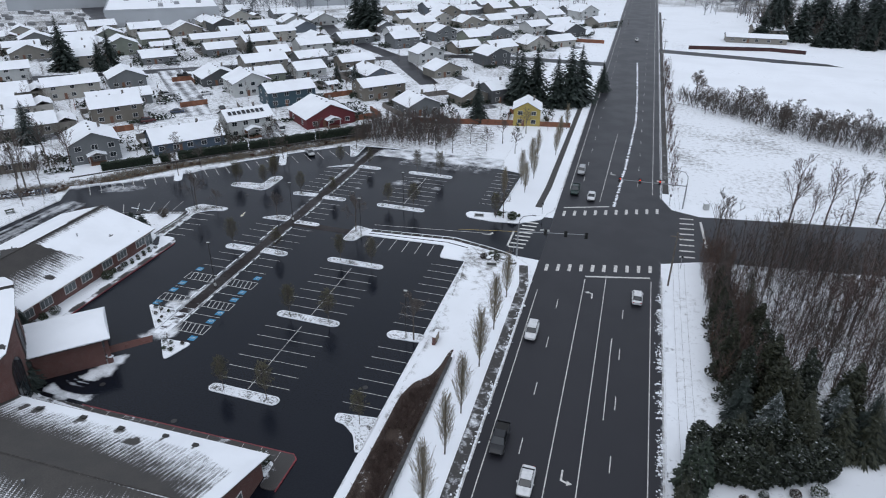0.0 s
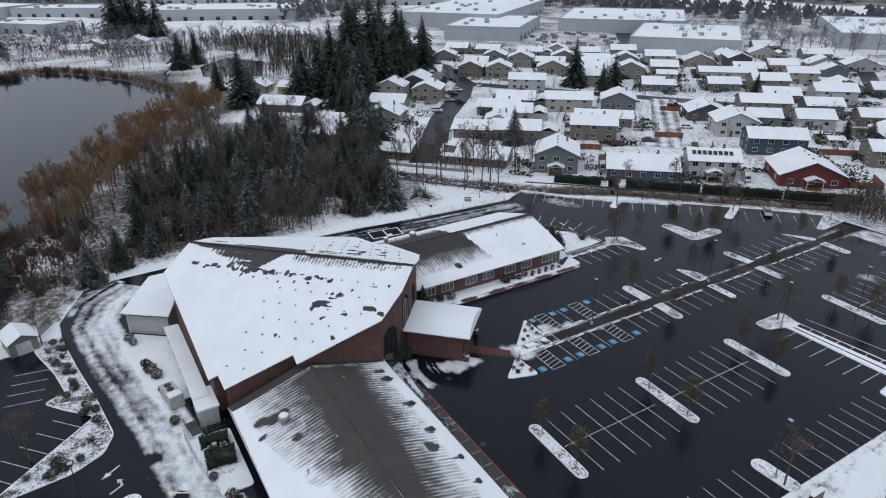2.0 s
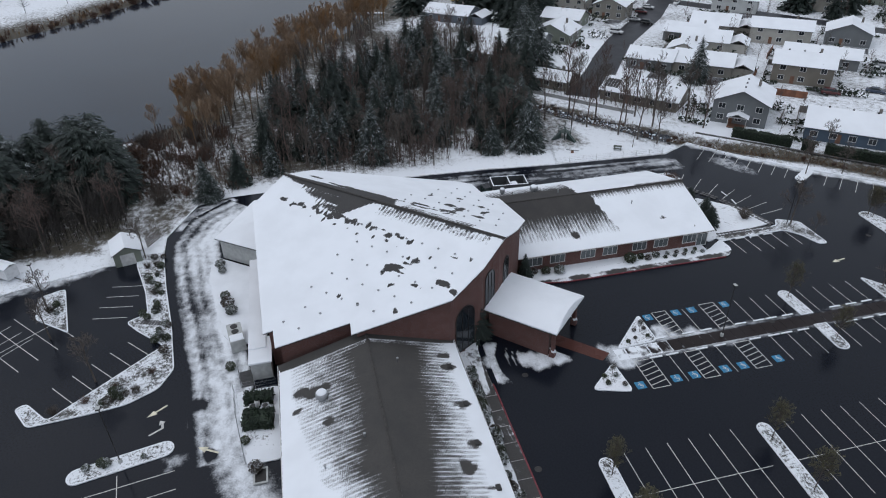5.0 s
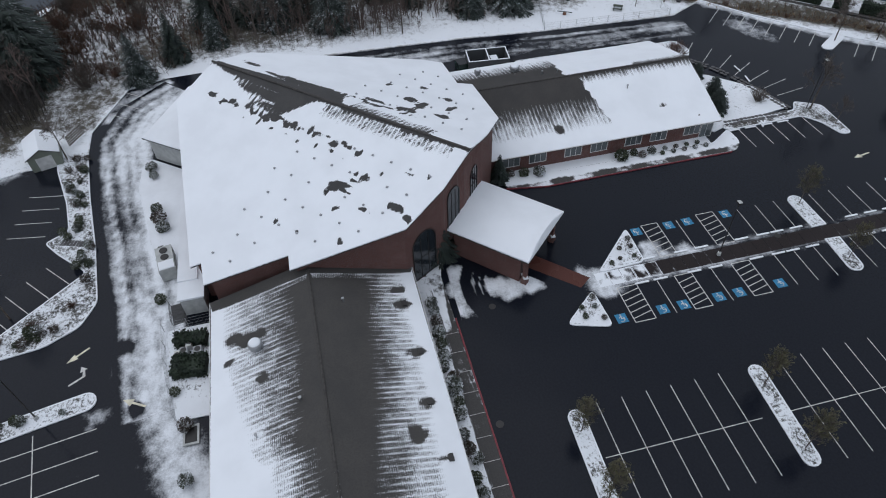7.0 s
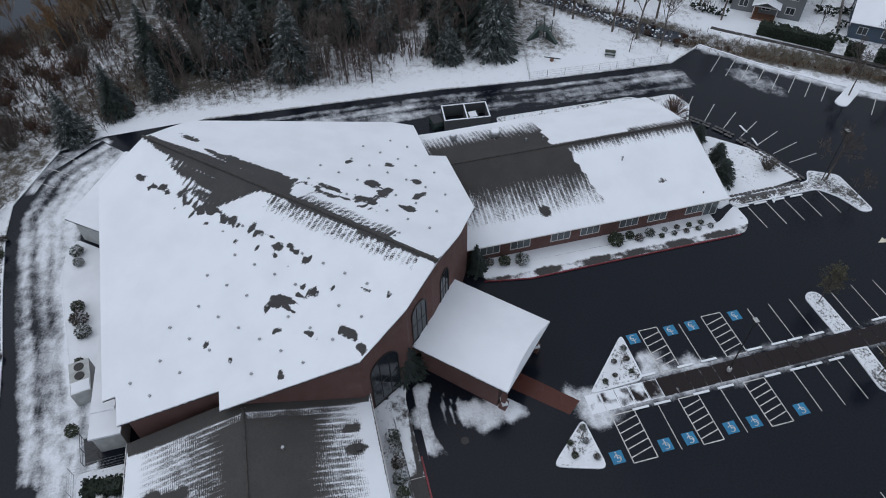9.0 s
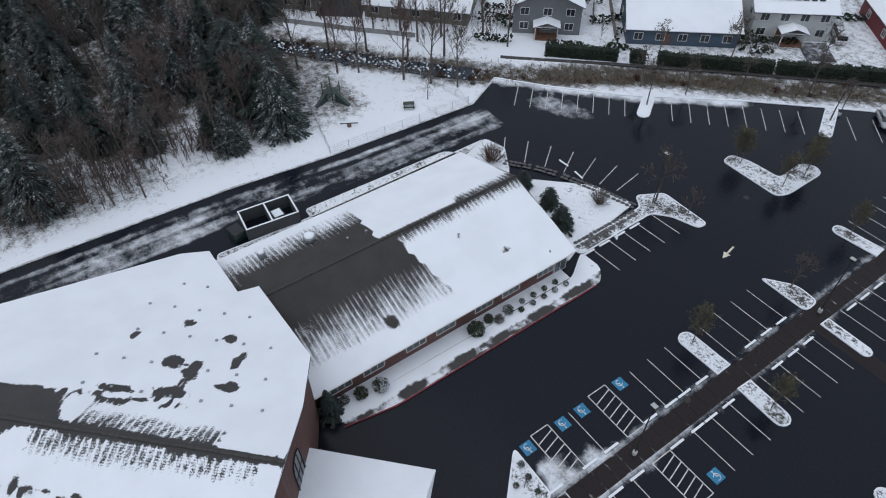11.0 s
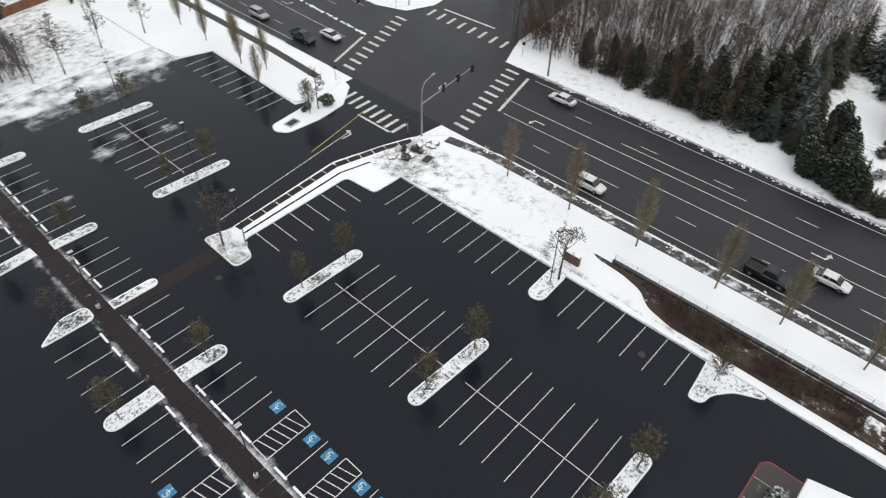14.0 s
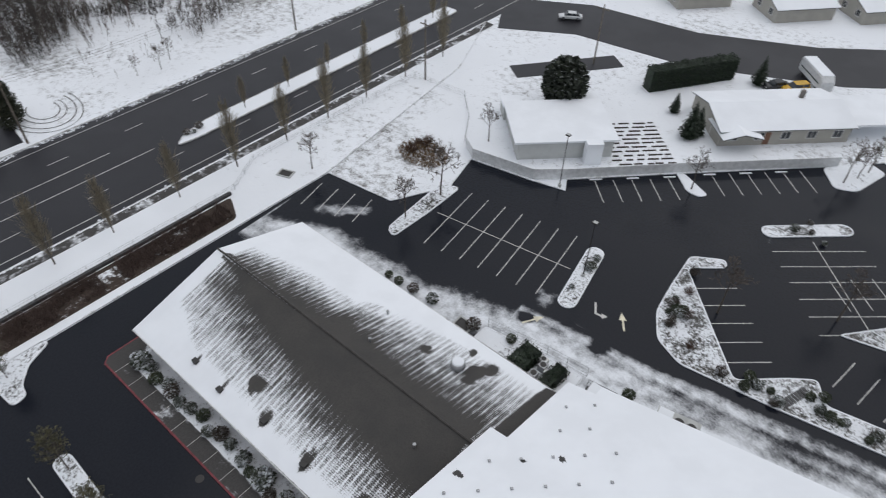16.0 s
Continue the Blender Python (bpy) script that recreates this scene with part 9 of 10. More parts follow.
# circular tyre tracks in the snow by the drive across the road
M_TRACK = plain("dark_tyre_track", (0.07, 0.066, 0.06), 0.9, vary=0.35, scale=2)
for r in (3.2, 4.5, 6.3, 7.6):
    tr = [(66.0 + r * math.cos(a), -44.0 + 0.72 * r * math.sin(a)) for a in [0.6 + 0.21 * k for k in range(22)]]
    q = Mesh()
    for p, u in zip(tr, tr[1:]):
        dx, dy = u[0] - p[0], u[1] - p[1]
        L = math.hypot(dx, dy)
        nx, ny = -dy / L * 0.075, dx / L * 0.075
        q.quad((p[0] - nx, p[1] - ny, 0.0), (u[0] - nx, u[1] - ny, 0.0), (u[0] + nx, u[1] + ny, 0.0), (p[0] + nx, p[1] + ny, 0.0))
    tagged(part("tyre_track", q, M_TRACK), "curved tyre track pressed into snow", "tyre track", kind="structure")
# docks
dk = thing("dock", "narrow wooden dock under snow", "dock", pose(-230.5, -17, -0.4, 0, 0, 71))
part("deck", Mesh().box(-11.5, 11.5, -.8, .8, .2, .4), M_SNOW, dk)
for k in range(6):
    part("post", Mesh().tube((-11 + 4.4 * k, .7, -1.2), (-11 + 4.4 * k, .7, .7), .1, .1), M_PORCH, dk)
dk = thing("dock", "short wooden jetty under snow", "dock", pose(-113.5, -86, -0.4, 0, 0, 145))
part("deck", Mesh().box(-4, 4, -.8, .8, .2, .4), M_SNOW, dk)
for k in range(3):
    part("post", Mesh().tube((-3.6 + 3.6 * k, .7, -1.2), (-3.6 + 3.6 * k, .7, .7), .1, .1), M_PORCH, dk)

# ---- warehouses ----
M_TILT = plain("pale_tilt_up_concrete", (0.40, 0.42, 0.44), 0.8, vary=0.06, scale=0.05)
M_FLAT = snow_on("flat_roof_under_snow", (0.16, 0.165, 0.17), (0.22, 0.225, 0.23), 0.2, 0.02, 0.08, 0.5, 0.85)


def warehouse(x, y, w, d, h, turn, units=6, mat=None):
    t = thing("warehouse", "large pale flat-roofed warehouse under snow", "warehouse", pose(x, y, -0.5, 0, 0, turn))
    part("wall", Mesh().box(-w / 2, w / 2, -d / 2, d / 2, 0, h), mat or M_TILT, t)
    r = sheet([(-w / 2 + .4, -d / 2 + .4), (w / 2 - .4, -d / 2 + .4), (w / 2 - .4, d / 2 - .4), (-w / 2 + .4, d / 2 - .4)], h + 0.05, 9, lambda a, b: 0.8, .1)
    part("roof", r, M_FLAT, t)
    part("parapet", Mesh().ring([(-w / 2, -d / 2), (w / 2, -d / 2), (w / 2, d / 2), (-w / 2, d / 2)], [(-w / 2 + .4, -d / 2 + .4), (w / 2 - .4, -d / 2 + .4), (w / 2 - .4, d / 2 - .4), (-w / 2 + .4, d / 2 - .4)], h - .2, h + .7), mat or M_TILT, t)
    for k in range(units):
        part("roof_unit", Mesh().box(-2, 2, -1.4, 1.4, 0, 1.5), M_METAL, t, at=pose(rng.uniform(-.4, .4) * w, rng.uniform(-.4, .4) * d, h + .05))
    for k in range(int(w / 14)):
        part("dock_door", Mesh().box(-1.8, 1.8, -.1, .1, .3, 3.6), M_DARKMETAL, t, at=pose(-w / 2 + 8 + 14 * k, -d / 2, 0))
    return t


warehouse(-362, 226, 82, 52, 9, 132, 5)
warehouse(-455, 272, 150, 84, 11, 128, 12)
warehouse(-345, 338, 96, 90, 9, 132, 8)
warehouse(-244, 292, 82, 62, 9, 128, 7)
warehouse(-195, 420, 110, 60, 9, 128, 6)
warehouse(-650, -145, 150, 44, 8, 41, 5)
warehouse(-770, -112, 130, 46, 9, 41, 5)
warehouse(-572, -64, 60, 30, 7, 41, 2)
warehouse(-700, -28, 90, 44, 8, 55, 4)
warehouse(-600, 95, 130, 70, 9, 62, 9)
warehouse(-800, 120, 190, 70, 9, 62, 9)
warehouse(-990, 100, 80, 50, 12, 55, 2)
warehouse(-640, 280, 120, 50, 8, 62, 4)
house(107, 317, 2, 30, 9, 3.0, "beige", "x", 1.6, "long low pale barn under snow", win=5, cover=0.95)
house(116, 344, 8, 16, 11, 3.6, "tan", "x", 2.6, "low house with a broad snowy roof", win=3, cover=0.95)
# parked trailers and cars in the far yards, a few pixels each
rows = Mesh()
for k in range(220):
    a = rng.random()
    cx, cy = rng.choice(((-300, 250), (-430, 390), (-520, -60), (-620, -210), (-700, 30), (-420, 400), (-560, 360)))
    x, y = cx + rng.uniform(-34, 34), cy + rng.uniform(-26, 26)
    rows.box(x - 2, x + 2, y - .9, y + .9, 0, 1.5)
tagged(part("parked_cars", rows, M_FLAT), "rows of parked cars under snow in far yards", "cars", kind="stuff")

# ---- vehicles ----
def paint(name, c, rough=0.25):
    g = Graph(name)
    return g.done(g.mix(g.span(g.noise(g.local(), 2.0, 3), 0.4, 0.7), c, tuple(0.85 * v for v in c)), rough, 0.0, 0.5)


M_CARWHITE, M_CARBLACK, M_CARSILVER, M_CARGREEN, M_CARYELLOW, M_CARRED, M_CARBLUE = (paint("white_car_paint", (0.62, 0.63, 0.64)), paint("black_car_paint", (0.012, 0.013, 0.016)), paint("silver_car_paint", (0.34, 0.35, 0.36)),
                                                                                     paint("dark_green_car_paint", (0.02, 0.04, 0.035)), paint("yellow_car_paint", (0.55, 0.32, 0.02)), paint("dark_red_car_paint", (0.07, 0.012, 0.014)), paint("dark_blue_car_paint", (0.03, 0.045, 0.08)))
M_TYRE = plain("black_tyre_rubber", (0.012, 0.012, 0.012), 0.8)
M_RIM = plain("alloy_rim", (0.30, 0.30, 0.31), 0.35, 0.8)
g = Graph("red_tail_lamp")
M_TAIL = g.done((0.35, 0.01, 0.01), 0.25)
g = Graph("clear_headlamp")
M_HEAD = g.done((0.6, 0.6, 0.58), 0.15)


def loft(profiles):
    """Cross-sections along x, each a ring of (y, z), skinned."""
    m = Mesh()
    n = len(profiles[0][1])
    for x, ring in profiles:
        m.v += [(x, y, z) for y, z in ring]
    for j in range(len(profiles) - 1):
        m.f += [(j * n + k, j * n + (k + 1) % n, (j + 1) * n + (k + 1) % n, (j + 1) * n + k) for k in range(n)]
    m.f += [tuple(range(n - 1, -1, -1)), tuple((len(profiles) - 1) * n + k for k in range(n))]
    return m


def ring(w, z0, z1, r=0.16):
    return [(-w + r, z0), (w - r, z0), (w, z0 + r), (w, z1 - r), (w - r, z1), (-w + r, z1), (-w, z1 - r), (-w, z0 + r)]


def car(x, y, turn, mat, style="sedan", label="", group=""):
    """A car facing local +x."""
    t = thing("car" if style != "pickup" else "pickup_truck", label, "car" if style != "pickup" else "truck", pose(x, y, 0.0, 0, 0, turn), group)
    L, W, H = dict(sedan=(4.7, .9, 1.42), suv=(4.7, .94, 1.68), pickup=(5.6, .97, 1.85), van=(5.2, .98, 1.9))[style]
    belt = 0.92 if style in ("sedan",) else 1.05
    h = L / 2
    part("body", loft([(-h, ring(W * .86, .35, belt - .12)), (-h + .12, ring(W * .95, .28, belt - .02)), (-h + .9, ring(W, .22, belt)), (h - 1.3, ring(W, .22, belt)), (h - .5, ring(W * .97, .25, belt - .12)), (h - .1, ring(W * .9, .3, belt - .25)), (h, ring(W * .8, .38, belt - .34))]), mat, t, smooth=False)
    a, b, c, d = dict(sedan=(-h + .55, -h + 1.35, .55, 1.25), suv=(-h + .12, -h + .5, .65, 1.25), pickup=(-.55, -.35, .95, 1.55), van=(-h + .1, -h + .3, 1.2, 1.9))[style]
    part("cabin", loft([(a, ring(W * .86, belt - .05, belt + .03, .03)), (b, ring(W * .76, belt - .05, H - .02, .1)), (c, ring(W * .76, belt - .05, H, .1)), (d, ring(W * .86, belt - .05, belt + .03, .03))]), M_GLASS, t)
    part("roof_panel", loft([(b - .05, ring(W * .73, H - .05, H + .015, .03)), (c + .02, ring(W * .73, H - .05, H + .03, .03))]), mat, t)
    for px in (b + (c - b) * .48, b + .02):
        for s in (-1, 1):
            part("pillar", Mesh().tube((px, s * W * .86, belt), (px, s * W * .755, H), .05, .05, 4), mat, t)
    if style == "pickup":
        part("bed", Mesh().box(-h + .15, -.75, -W * .8, W * .8, belt - .02, belt + .01), M_TYRE, t)
        for s in (-1, 1):
            part("bed_rail", Mesh().box(-h + .05, -.6, s * W - .08, s * W + .02 if s < 0 else W + .02, belt - .05, belt + .18) if s < 0 else Mesh().box(-h + .05, -.6, W - .1, W, belt - .05, belt + .18), mat, t)
        part("tailgate", Mesh().box(-h, -h + .1, -W * .9, W * .9, belt - .3, belt + .18), mat, t)
    for px in (-h + .95, h - .95):
        for s in (-1, 1):
            wh = part("wheel", Mesh().tube((0, -.11, 0), (0, .11, 0), .33, .33, 14), M_TYRE, t, at=pose(px, s * (W - .09), .33))
            part("rim", Mesh().tube((0, -.12, 0), (0, .12, 0), .2, .2, 10), M_RIM, wh)
    for s in (-1, 1):
        part("headlight", Mesh().box(h - .12, h - .02, s * W * .62 - .16, s * W * .62 + .16, .55, .68), M_HEAD, t)
        part("tail_light", Mesh().box(-h - .01, -h + .1, s * W * .68 - .14, s * W * .68 + .14, .66, .82), M_TAIL, t)
        part("mirror", Mesh().box(d - .55, d - .4, s * (W + .08) - .09, s * (W + .08) + .09, belt, belt + .13), mat, t)
    return t


car(36.9, 10.6, -90, M_CARWHITE, "suv", "white estate car driving on the wet road", "cars on the road")
car(36.9, -15.2, -90, M_CARBLACK, "pickup", "black pickup truck driving on the wet road", "cars on the road")
car(41.4, -21.2, -90, M_CARWHITE, "sedan", "white saloon car driving on the wet road", "cars on the road")
car(53.2, 26.6, 90, M_CARWHITE, "sedan", "white saloon car near the crosswalk", "cars on the road")
car(37.4, 88.6, -90, M_CARSILVER, "suv", "silver car waiting at the lights", "cars at the lights")
car(37.2, 74.6, -90, M_CARGREEN, "pickup", "dark green pickup waiting at the lights", "cars at the lights")
car(41.4, 71.6, -90, M_CARWHITE, "sedan", "white car waiting at the lights", "cars at the lights")
car(-37.2, 79.8, -48, M_CARSILVER, "sedan", "silver car parked in the lot", "cars in the lot")
car(22.4, -131, 35, M_CARWHITE, "sedan", "white car on the side street", "cars on the road")
car(46.2, 300, 90, M_CARWHITE, "sedan", "white car far up the road", "cars on the road")
car(-22.2, -133.2, 50, M_CARYELLOW, "suv", "yellow car parked by the house", "cars by the houses")
car(-19.2, -132, 50, M_CARBLACK, "sedan", "black car parked by the house", "cars by the houses")
for x, y, a, c, s in ((-56, 97.5, 130, M_CARWHITE, "van"), (-58.5, 100.5, 130, M_CARSILVER, "suv"), (-72, 92, 40, M_CARBLACK, "suv"), (-86, 112, 135, M_CARBLACK, "sedan"), (-98, 104, 40, M_CARBLUE, "sedan"), (-103, 128, 45, M_CARWHITE, "sedan"), (-116, 122, 45, M_CARSILVER, "suv"),
                      (-112, 116, 45, M_CARWHITE, "pickup"), (-100, 92, 45, M_CARRED, "suv"), (-180, 82, 45, M_CARBLACK, "suv"), (-186, 80, 45, M_CARSILVER, "sedan"), (-172, 66, 45, M_CARWHITE, "suv"), (-205, 108, -45, M_CARWHITE, "suv"), (-222, 104, 0, M_CARBLACK, "sedan"), (-216, 120, 40, M_CARSILVER, "sedan"),
                      (-196, 88, 45, M_CARRED, "suv"), (-202, 94, 45, M_CARWHITE, "sedan"), (-150, 66, 45, M_CARSILVER, "sedan"), (-240, 118, 10, M_CARBLUE, "suv"), (-128, 150, 45, M_CARBLACK, "pickup"), (-70, 110, 135, M_CARWHITE, "suv"), (-52, 130, 135, M_CARSILVER, "sedan"), (-86, 160, 45, M_CARBLACK, "suv"), (-120, 186, 45, M_CARWHITE, "sedan")):
    car(x, y, a, c, s, "snow-dusted car parked in the neighbourhood", "cars by the houses")
rv = thing("motorhome", "long white motorhome under snow", "motorhome", pose(-23.6, -138.6, 0, 0, 0, 133))
part("body", loft([(-4, ring(1.2, .5, 3.0, .2)), (3.2, ring(1.2, .5, 3.0, .2)), (4, ring(1.15, .5, 2.2, .2))]), M_CARWHITE, rv)
part("roof_snow", Mesh().box(-3.9, 3.2, -1.1, 1.1, 3.0, 3.1), M_SNOW, rv)
part("stripe", Mesh().box(-3.5, 3.2, -1.22, 1.22, 1.5, 1.7), M_CARGREEN, rv)
for px in (-2.4, 2.6):
    for s in (-1, 1):
        part("wheel", Mesh().tube((px, s * 1.02 - .12, .4), (px, s * 1.02 + .12, .4), .4, .4, 12), M_TYRE, rv)
tr = thing("utility_trailer", "white box trailer under snow", "trailer", pose(-63.6, -95.2, 0, 0, 0, 55))
part("box", loft([(-2.6, ring(1.1, .5, 2.6, .1)), (2.6, ring(1.1, .5, 2.6, .1))]), M_CARWHITE, tr)
gable_roof(tr, -2.6, 2.6, -1.1, 1.1, 2.6, .35, "x", .05, .98, .1)
part("tow_bar", Mesh().box(2.6, 4.0, -.06, .06, .45, .55), M_DARKMETAL, tr)
for s in (-1, 1):
    part("wheel", Mesh().tube((0, s * 1.0 - .12, .35), (0, s * 1.0 + .12, .35), .35, .35, 12), M_TYRE, tr)

# ---- sheds and services ----
sh = thing("shed", "grey-green garden shed with snowy gable roof", "shed", pose(-64.6, -76.2, 0, 0, 0, 195))
part("wall", Mesh().box(-2.6, 2.6, -2.1, 2.1, -.1, 2.4), WALLS["sage"], sh)
gable_roof(sh, -2.6, 2.6, -2.1, 2.1, 2.4, 1.2, "x", .25, .9)
part("gable", Mesh().slab([(-2.6, -2.1), (-2.5, -2.1), (-2.5, 0), (-2.5, 2.1), (-2.6, 2.1), (-2.6, 0)], 2.3, 0, [2.4, 2.4, 3.5, 2.4, 2.4, 3.5]), WALLS["sage"], sh)
part("gable", Mesh().slab([(2.5, -2.1), (2.6, -2.1), (2.6, 0), (2.6, 2.1), (2.5, 2.1), (2.5, 0)], 2.3, 0, [2.4, 2.4, 3.5, 2.4, 2.4, 3.5]), WALLS["sage"], sh)
part("door", Mesh().box(-2.68, -2.58, -1.1, 1.1, 0, 2.1), M_GARAGE, sh)
en = thing("dumpster_enclosure", "bin enclosure open to the sky, walls coloured dark as inner shade", "enclosure", pose(-71.4, -6.0, 0, 0, 0, -6))
# dark wall colour carries the shade inside the enclosure
for a, b, c, d in ((-2.0, -1.8, -3.5, 3.5), (1.8, 2.0, -3.5, 3.5), (-1.8, 1.8, 3.3, 3.5), (-1.8, 1.8, -3.5, -3.3), (-1.8, 1.8, -.1, .1)):
    w = part("wall", Mesh().box(a, b, c, d, -.1, 1.9), WALLS["dark"], en)
    part("snow_cap", Mesh().box(a, b, c, d, 1.9, 1.97), M_SNOW, w)
bn = thing("dumpster", "dark steel dumpster with snow on its lid", "dumpster", pose(-71.3, -4.9, 0))
part("body", Mesh().slab([(-.9, -.8), (.9, -.8), (.9, .8), (-.9, .8)], .05, 1.2), M_CARGREEN, bn)
part("lid", Mesh().box(-.7, .7, -.6, .6, 1.2, 1.28), M_SNOW, bn)
bn = thing("dumpster", "dark green dumpster on the back drive", "dumpster", pose(-71.4, -10.6, 0, 0, 0, 8))
part("body", Mesh().slab([(-1, -.8), (1, -.8), (1, .8), (-1, .8)], .05, 1.3), M_CARGREEN, bn)
part("lid", Mesh().box(-1, 1, -.8, .8, 1.3, 1.36), M_CARBLACK, bn)
gt = thing("gate", "grey slatted gate by the shed", "gate", pose(-68.2, -72.4, 0, 0, 0, 150))
for k in range(5):
    part("slat", Mesh().box(-1.8, 1.8, -.04, .04, .2 + .36 * k, .44 + .36 * k), M_FENCE_GREY, gt)
hv = thing("cooling_unit", "large pale rooftop-style cooling unit with fans", "air conditioner", pose(-36.8, -57.4, .1, 0, 0, 10))
part("case", Mesh().box(-2.1, 2.1, -1.0, 1.0, 0, 1.9), M_STUCCO, hv)
for px in (-1.3, -.1):
    f = part("fan", Mesh().lathe([(.5, 1.9), (.5, 2.0), (.1, 2.02)], 12), M_DARKMETAL, hv, at=pose(px, 0, 0))
part("snow", Mesh().box(.6, 2.0, -.9, .9, 1.9, 2.0), M_SNOW, hv)
# service stair with pipe rails, beside the hall's back door
st = thing("service_stair", "near-level service stair, pit shade in its concrete colour, dark pipe rails", "stair", pose(-29.6, -55.6, 0, 0, 0, 8))
# steps barely drop; dark concrete paints in the pit's shade
M_PIT = plain("pit_shade_concrete", (0.05, 0.05, 0.052), 0.7, vary=0.25)
for k in range(5):
    part("step", Mesh().box(-1.0 + 0.38 * k, -0.62 + 0.38 * k, -1.3, 0.2, -0.05, 0.14 - 0.022 * k), M_PIT, st)
part("landing", Mesh().box(0.9, 2.0, -1.3, 0.2, -0.05, 0.02), M_PIT, st)
for y in (-1.35, 0.25):
    rail = Mesh().tube((-1.1, y, 1.05), (2.0, y, 1.05), .028, .028, 6).tube((-1.1, y, .55), (2.0, y, .55), .022, .022, 6)
    part("rail", rail, M_DARKMETAL, st)
    for x in (-1.1, 0.45, 2.0):
        part("post", Mesh().tube((x, y, -0.05), (x, y, 1.07), .03, .03, 6), M_DARKMETAL, st)
# stepping path across the long kerbed bed
gs = thing("garden_steps", "row of dark stone treads crossing a snowy bed", "steps")
tread = Mesh().slab([(-.16, -.5), (.16, -.5), (.16, .5), (-.16, .5)], -.02, .07).data("tread", M_FLAG)
for k in range(9):
    part("tread", tread, None, gs, at=pose(-45.1 + 0.15 * k, -71.2 + 0.40 * k, 0.13, 0, 0, 72))
for x, y in ((-22.4, -55.8), (-23.8, -54.6)):
    hv = thing("heat_pump", "white outdoor heat pump box", "air conditioner", pose(x, y, .12))
    part("case", Mesh().box(-.5, .5, -.3, .3, 0, .9), M_WHITE, hv)
    part("fan", Mesh().lathe([(.28, .9), (.28, .95), (.05, .96)], 10), M_DARKMETAL, hv)
for x, y, a in ((-12.6, -54.3, 0), (25.6, 31.4, 12), (24.2, -59, 20), (17.9, 53.3, 8)):
    gv = thing("drain_grate", "dark square drain pit in the snow", "drain", pose(x, y, .13, 0, 0, a))
    part("frame", Mesh().ring([(-1.1, -.8), (1.1, -.8), (1.1, .8), (-1.1, .8)], [(-.9, -.6), (.9, -.6), (.9, .6), (-.9, .6)], 0, .16), M_STUCCO, gv)
    part("grate", Mesh().box(-.9, .9, -.6, .6, .01, .06), M_DARKMETAL, gv)
ms = thing("monument_sign", "brick sign wall beside the lot", "sign", pose(22.5, 3.8, .13, 0, 0, 90))
part("wall", Mesh().box(-1.15, 1.15, -.25, .25, -.1, 1.5), M_BRICK, ms)
part("panel", Mesh().box(-.95, .95, -.30, -.25, .4, 1.3), plain("weathered_sign_board", (0.16, 0.13, 0.09), .6), ms)
part("cap", Mesh().box(-1.2, 1.2, -.3, .3, 1.5, 1.57), M_SNOW, ms)
for x, y, sx in ((26.6, 35.2, 1), (24.6, 36.4, .7)):
    rk = thing("boulder", "grey boulder capped with snow", "boulder", pose(x, y, .1, 0, 0, 30) @ Matrix.Diagonal((sx * 1.3, sx, sx, 1)))
    part("stone", Mesh().lathe([(.8, -.1), (.9, .25), (.6, .55), (.25, .62)], 8), M_STUCCO, rk)

# ---- lamps, poles, lights, signs ----
pole_me = Mesh().tube((0, 0, 0), (0, 0, 8.6), .075, .05, 8).data("pole", M_DARKMETAL)
base_me = Mesh().lathe([(.24, -.05), (.24, .4), (.2, .45)], 10).data("base", M_STUCCO)
head_me = Mesh().box(-.3, .3, -.24, .24, 8.55, 8.75).data("lamp_head", M_DARKMETAL)
cap_me = Mesh().box(-.28, .28, -.22, .22, 8.75, 8.79).data("snow_cap", M_STUCCO)
for x, y in ((17.6, 3.5), (-21.1, 8.8), (-3.4, 35.4), (-21.1, 38.8), (0.2, 52.2), (-6.6, -83.0), (-44.6, 36.8), (-51.4, -85.4), (-18.6, -70.0), (1.4, 75), (-4.6, 94), (-42.2, 76.0)):
    t = thing("street_lamp", "dark slim lamp post of the parking lot", "lamp post", pose(x, y, .1), "lamp posts of the lot")
    for nm, me in (("base", base_me), ("pole", pole_me), ("lamp_head", head_me), ("snow_cap", cap_me)):
        part(nm, me, None, t)
M_POLEWOOD = plain("weathered_pole_wood", (0.14, 0.12, 0.10), .85, vary=.25)
poles = [(58.6, 33.5), (58.6, -38.2), (58.8, -90), (27.4, -92.5), (9, -118), (58.8, 120), (58.8, 180), (58.8, 240), (58.8, 310)]
for x, y in poles:
    t = thing("utility_pole", "tall wooden utility pole", "utility pole", pose(x, y, -.05), "utility poles")
    part("pole", Mesh().tube((0, 0, 0), (0, 0, 11), .17, .11, 8), M_POLEWOOD, t)
    part("crossarm", Mesh().box(-1.1, 1.1, -.06, .06, 10.1, 10.25), M_POLEWOOD, t)
line = [(58.8, -160)] + [p for p in sorted(poles[:3] + poles[5:], key=lambda p: p[1])]
for dx in (-.9, 0, .9):
    w = Mesh()
    for (ax, ay), (bx, by) in zip(line, line[1:]):
        pts = [(ax + dx + (bx - ax) * k / 8, ay + (by - ay) * k / 8, 10.2 - 1.1 * (1 - (2 * k / 8 - 1) ** 2)) for k in range(9)]
        for p, q in zip(pts, pts[1:]):
            w.tube(p, q, .014, .014, 3, False)
    tagged(part("power_cable", w, M_DARKMETAL), "thin sagging power cable", "cable")
M_GALV = plain("galvanised_signal_pole", (0.30, 0.31, 0.32), .5, .5)
M_SIGNAL = plain("black_signal_housing", (0.012, 0.012, 0.012), .5)
g = Graph("lit_red_lens")
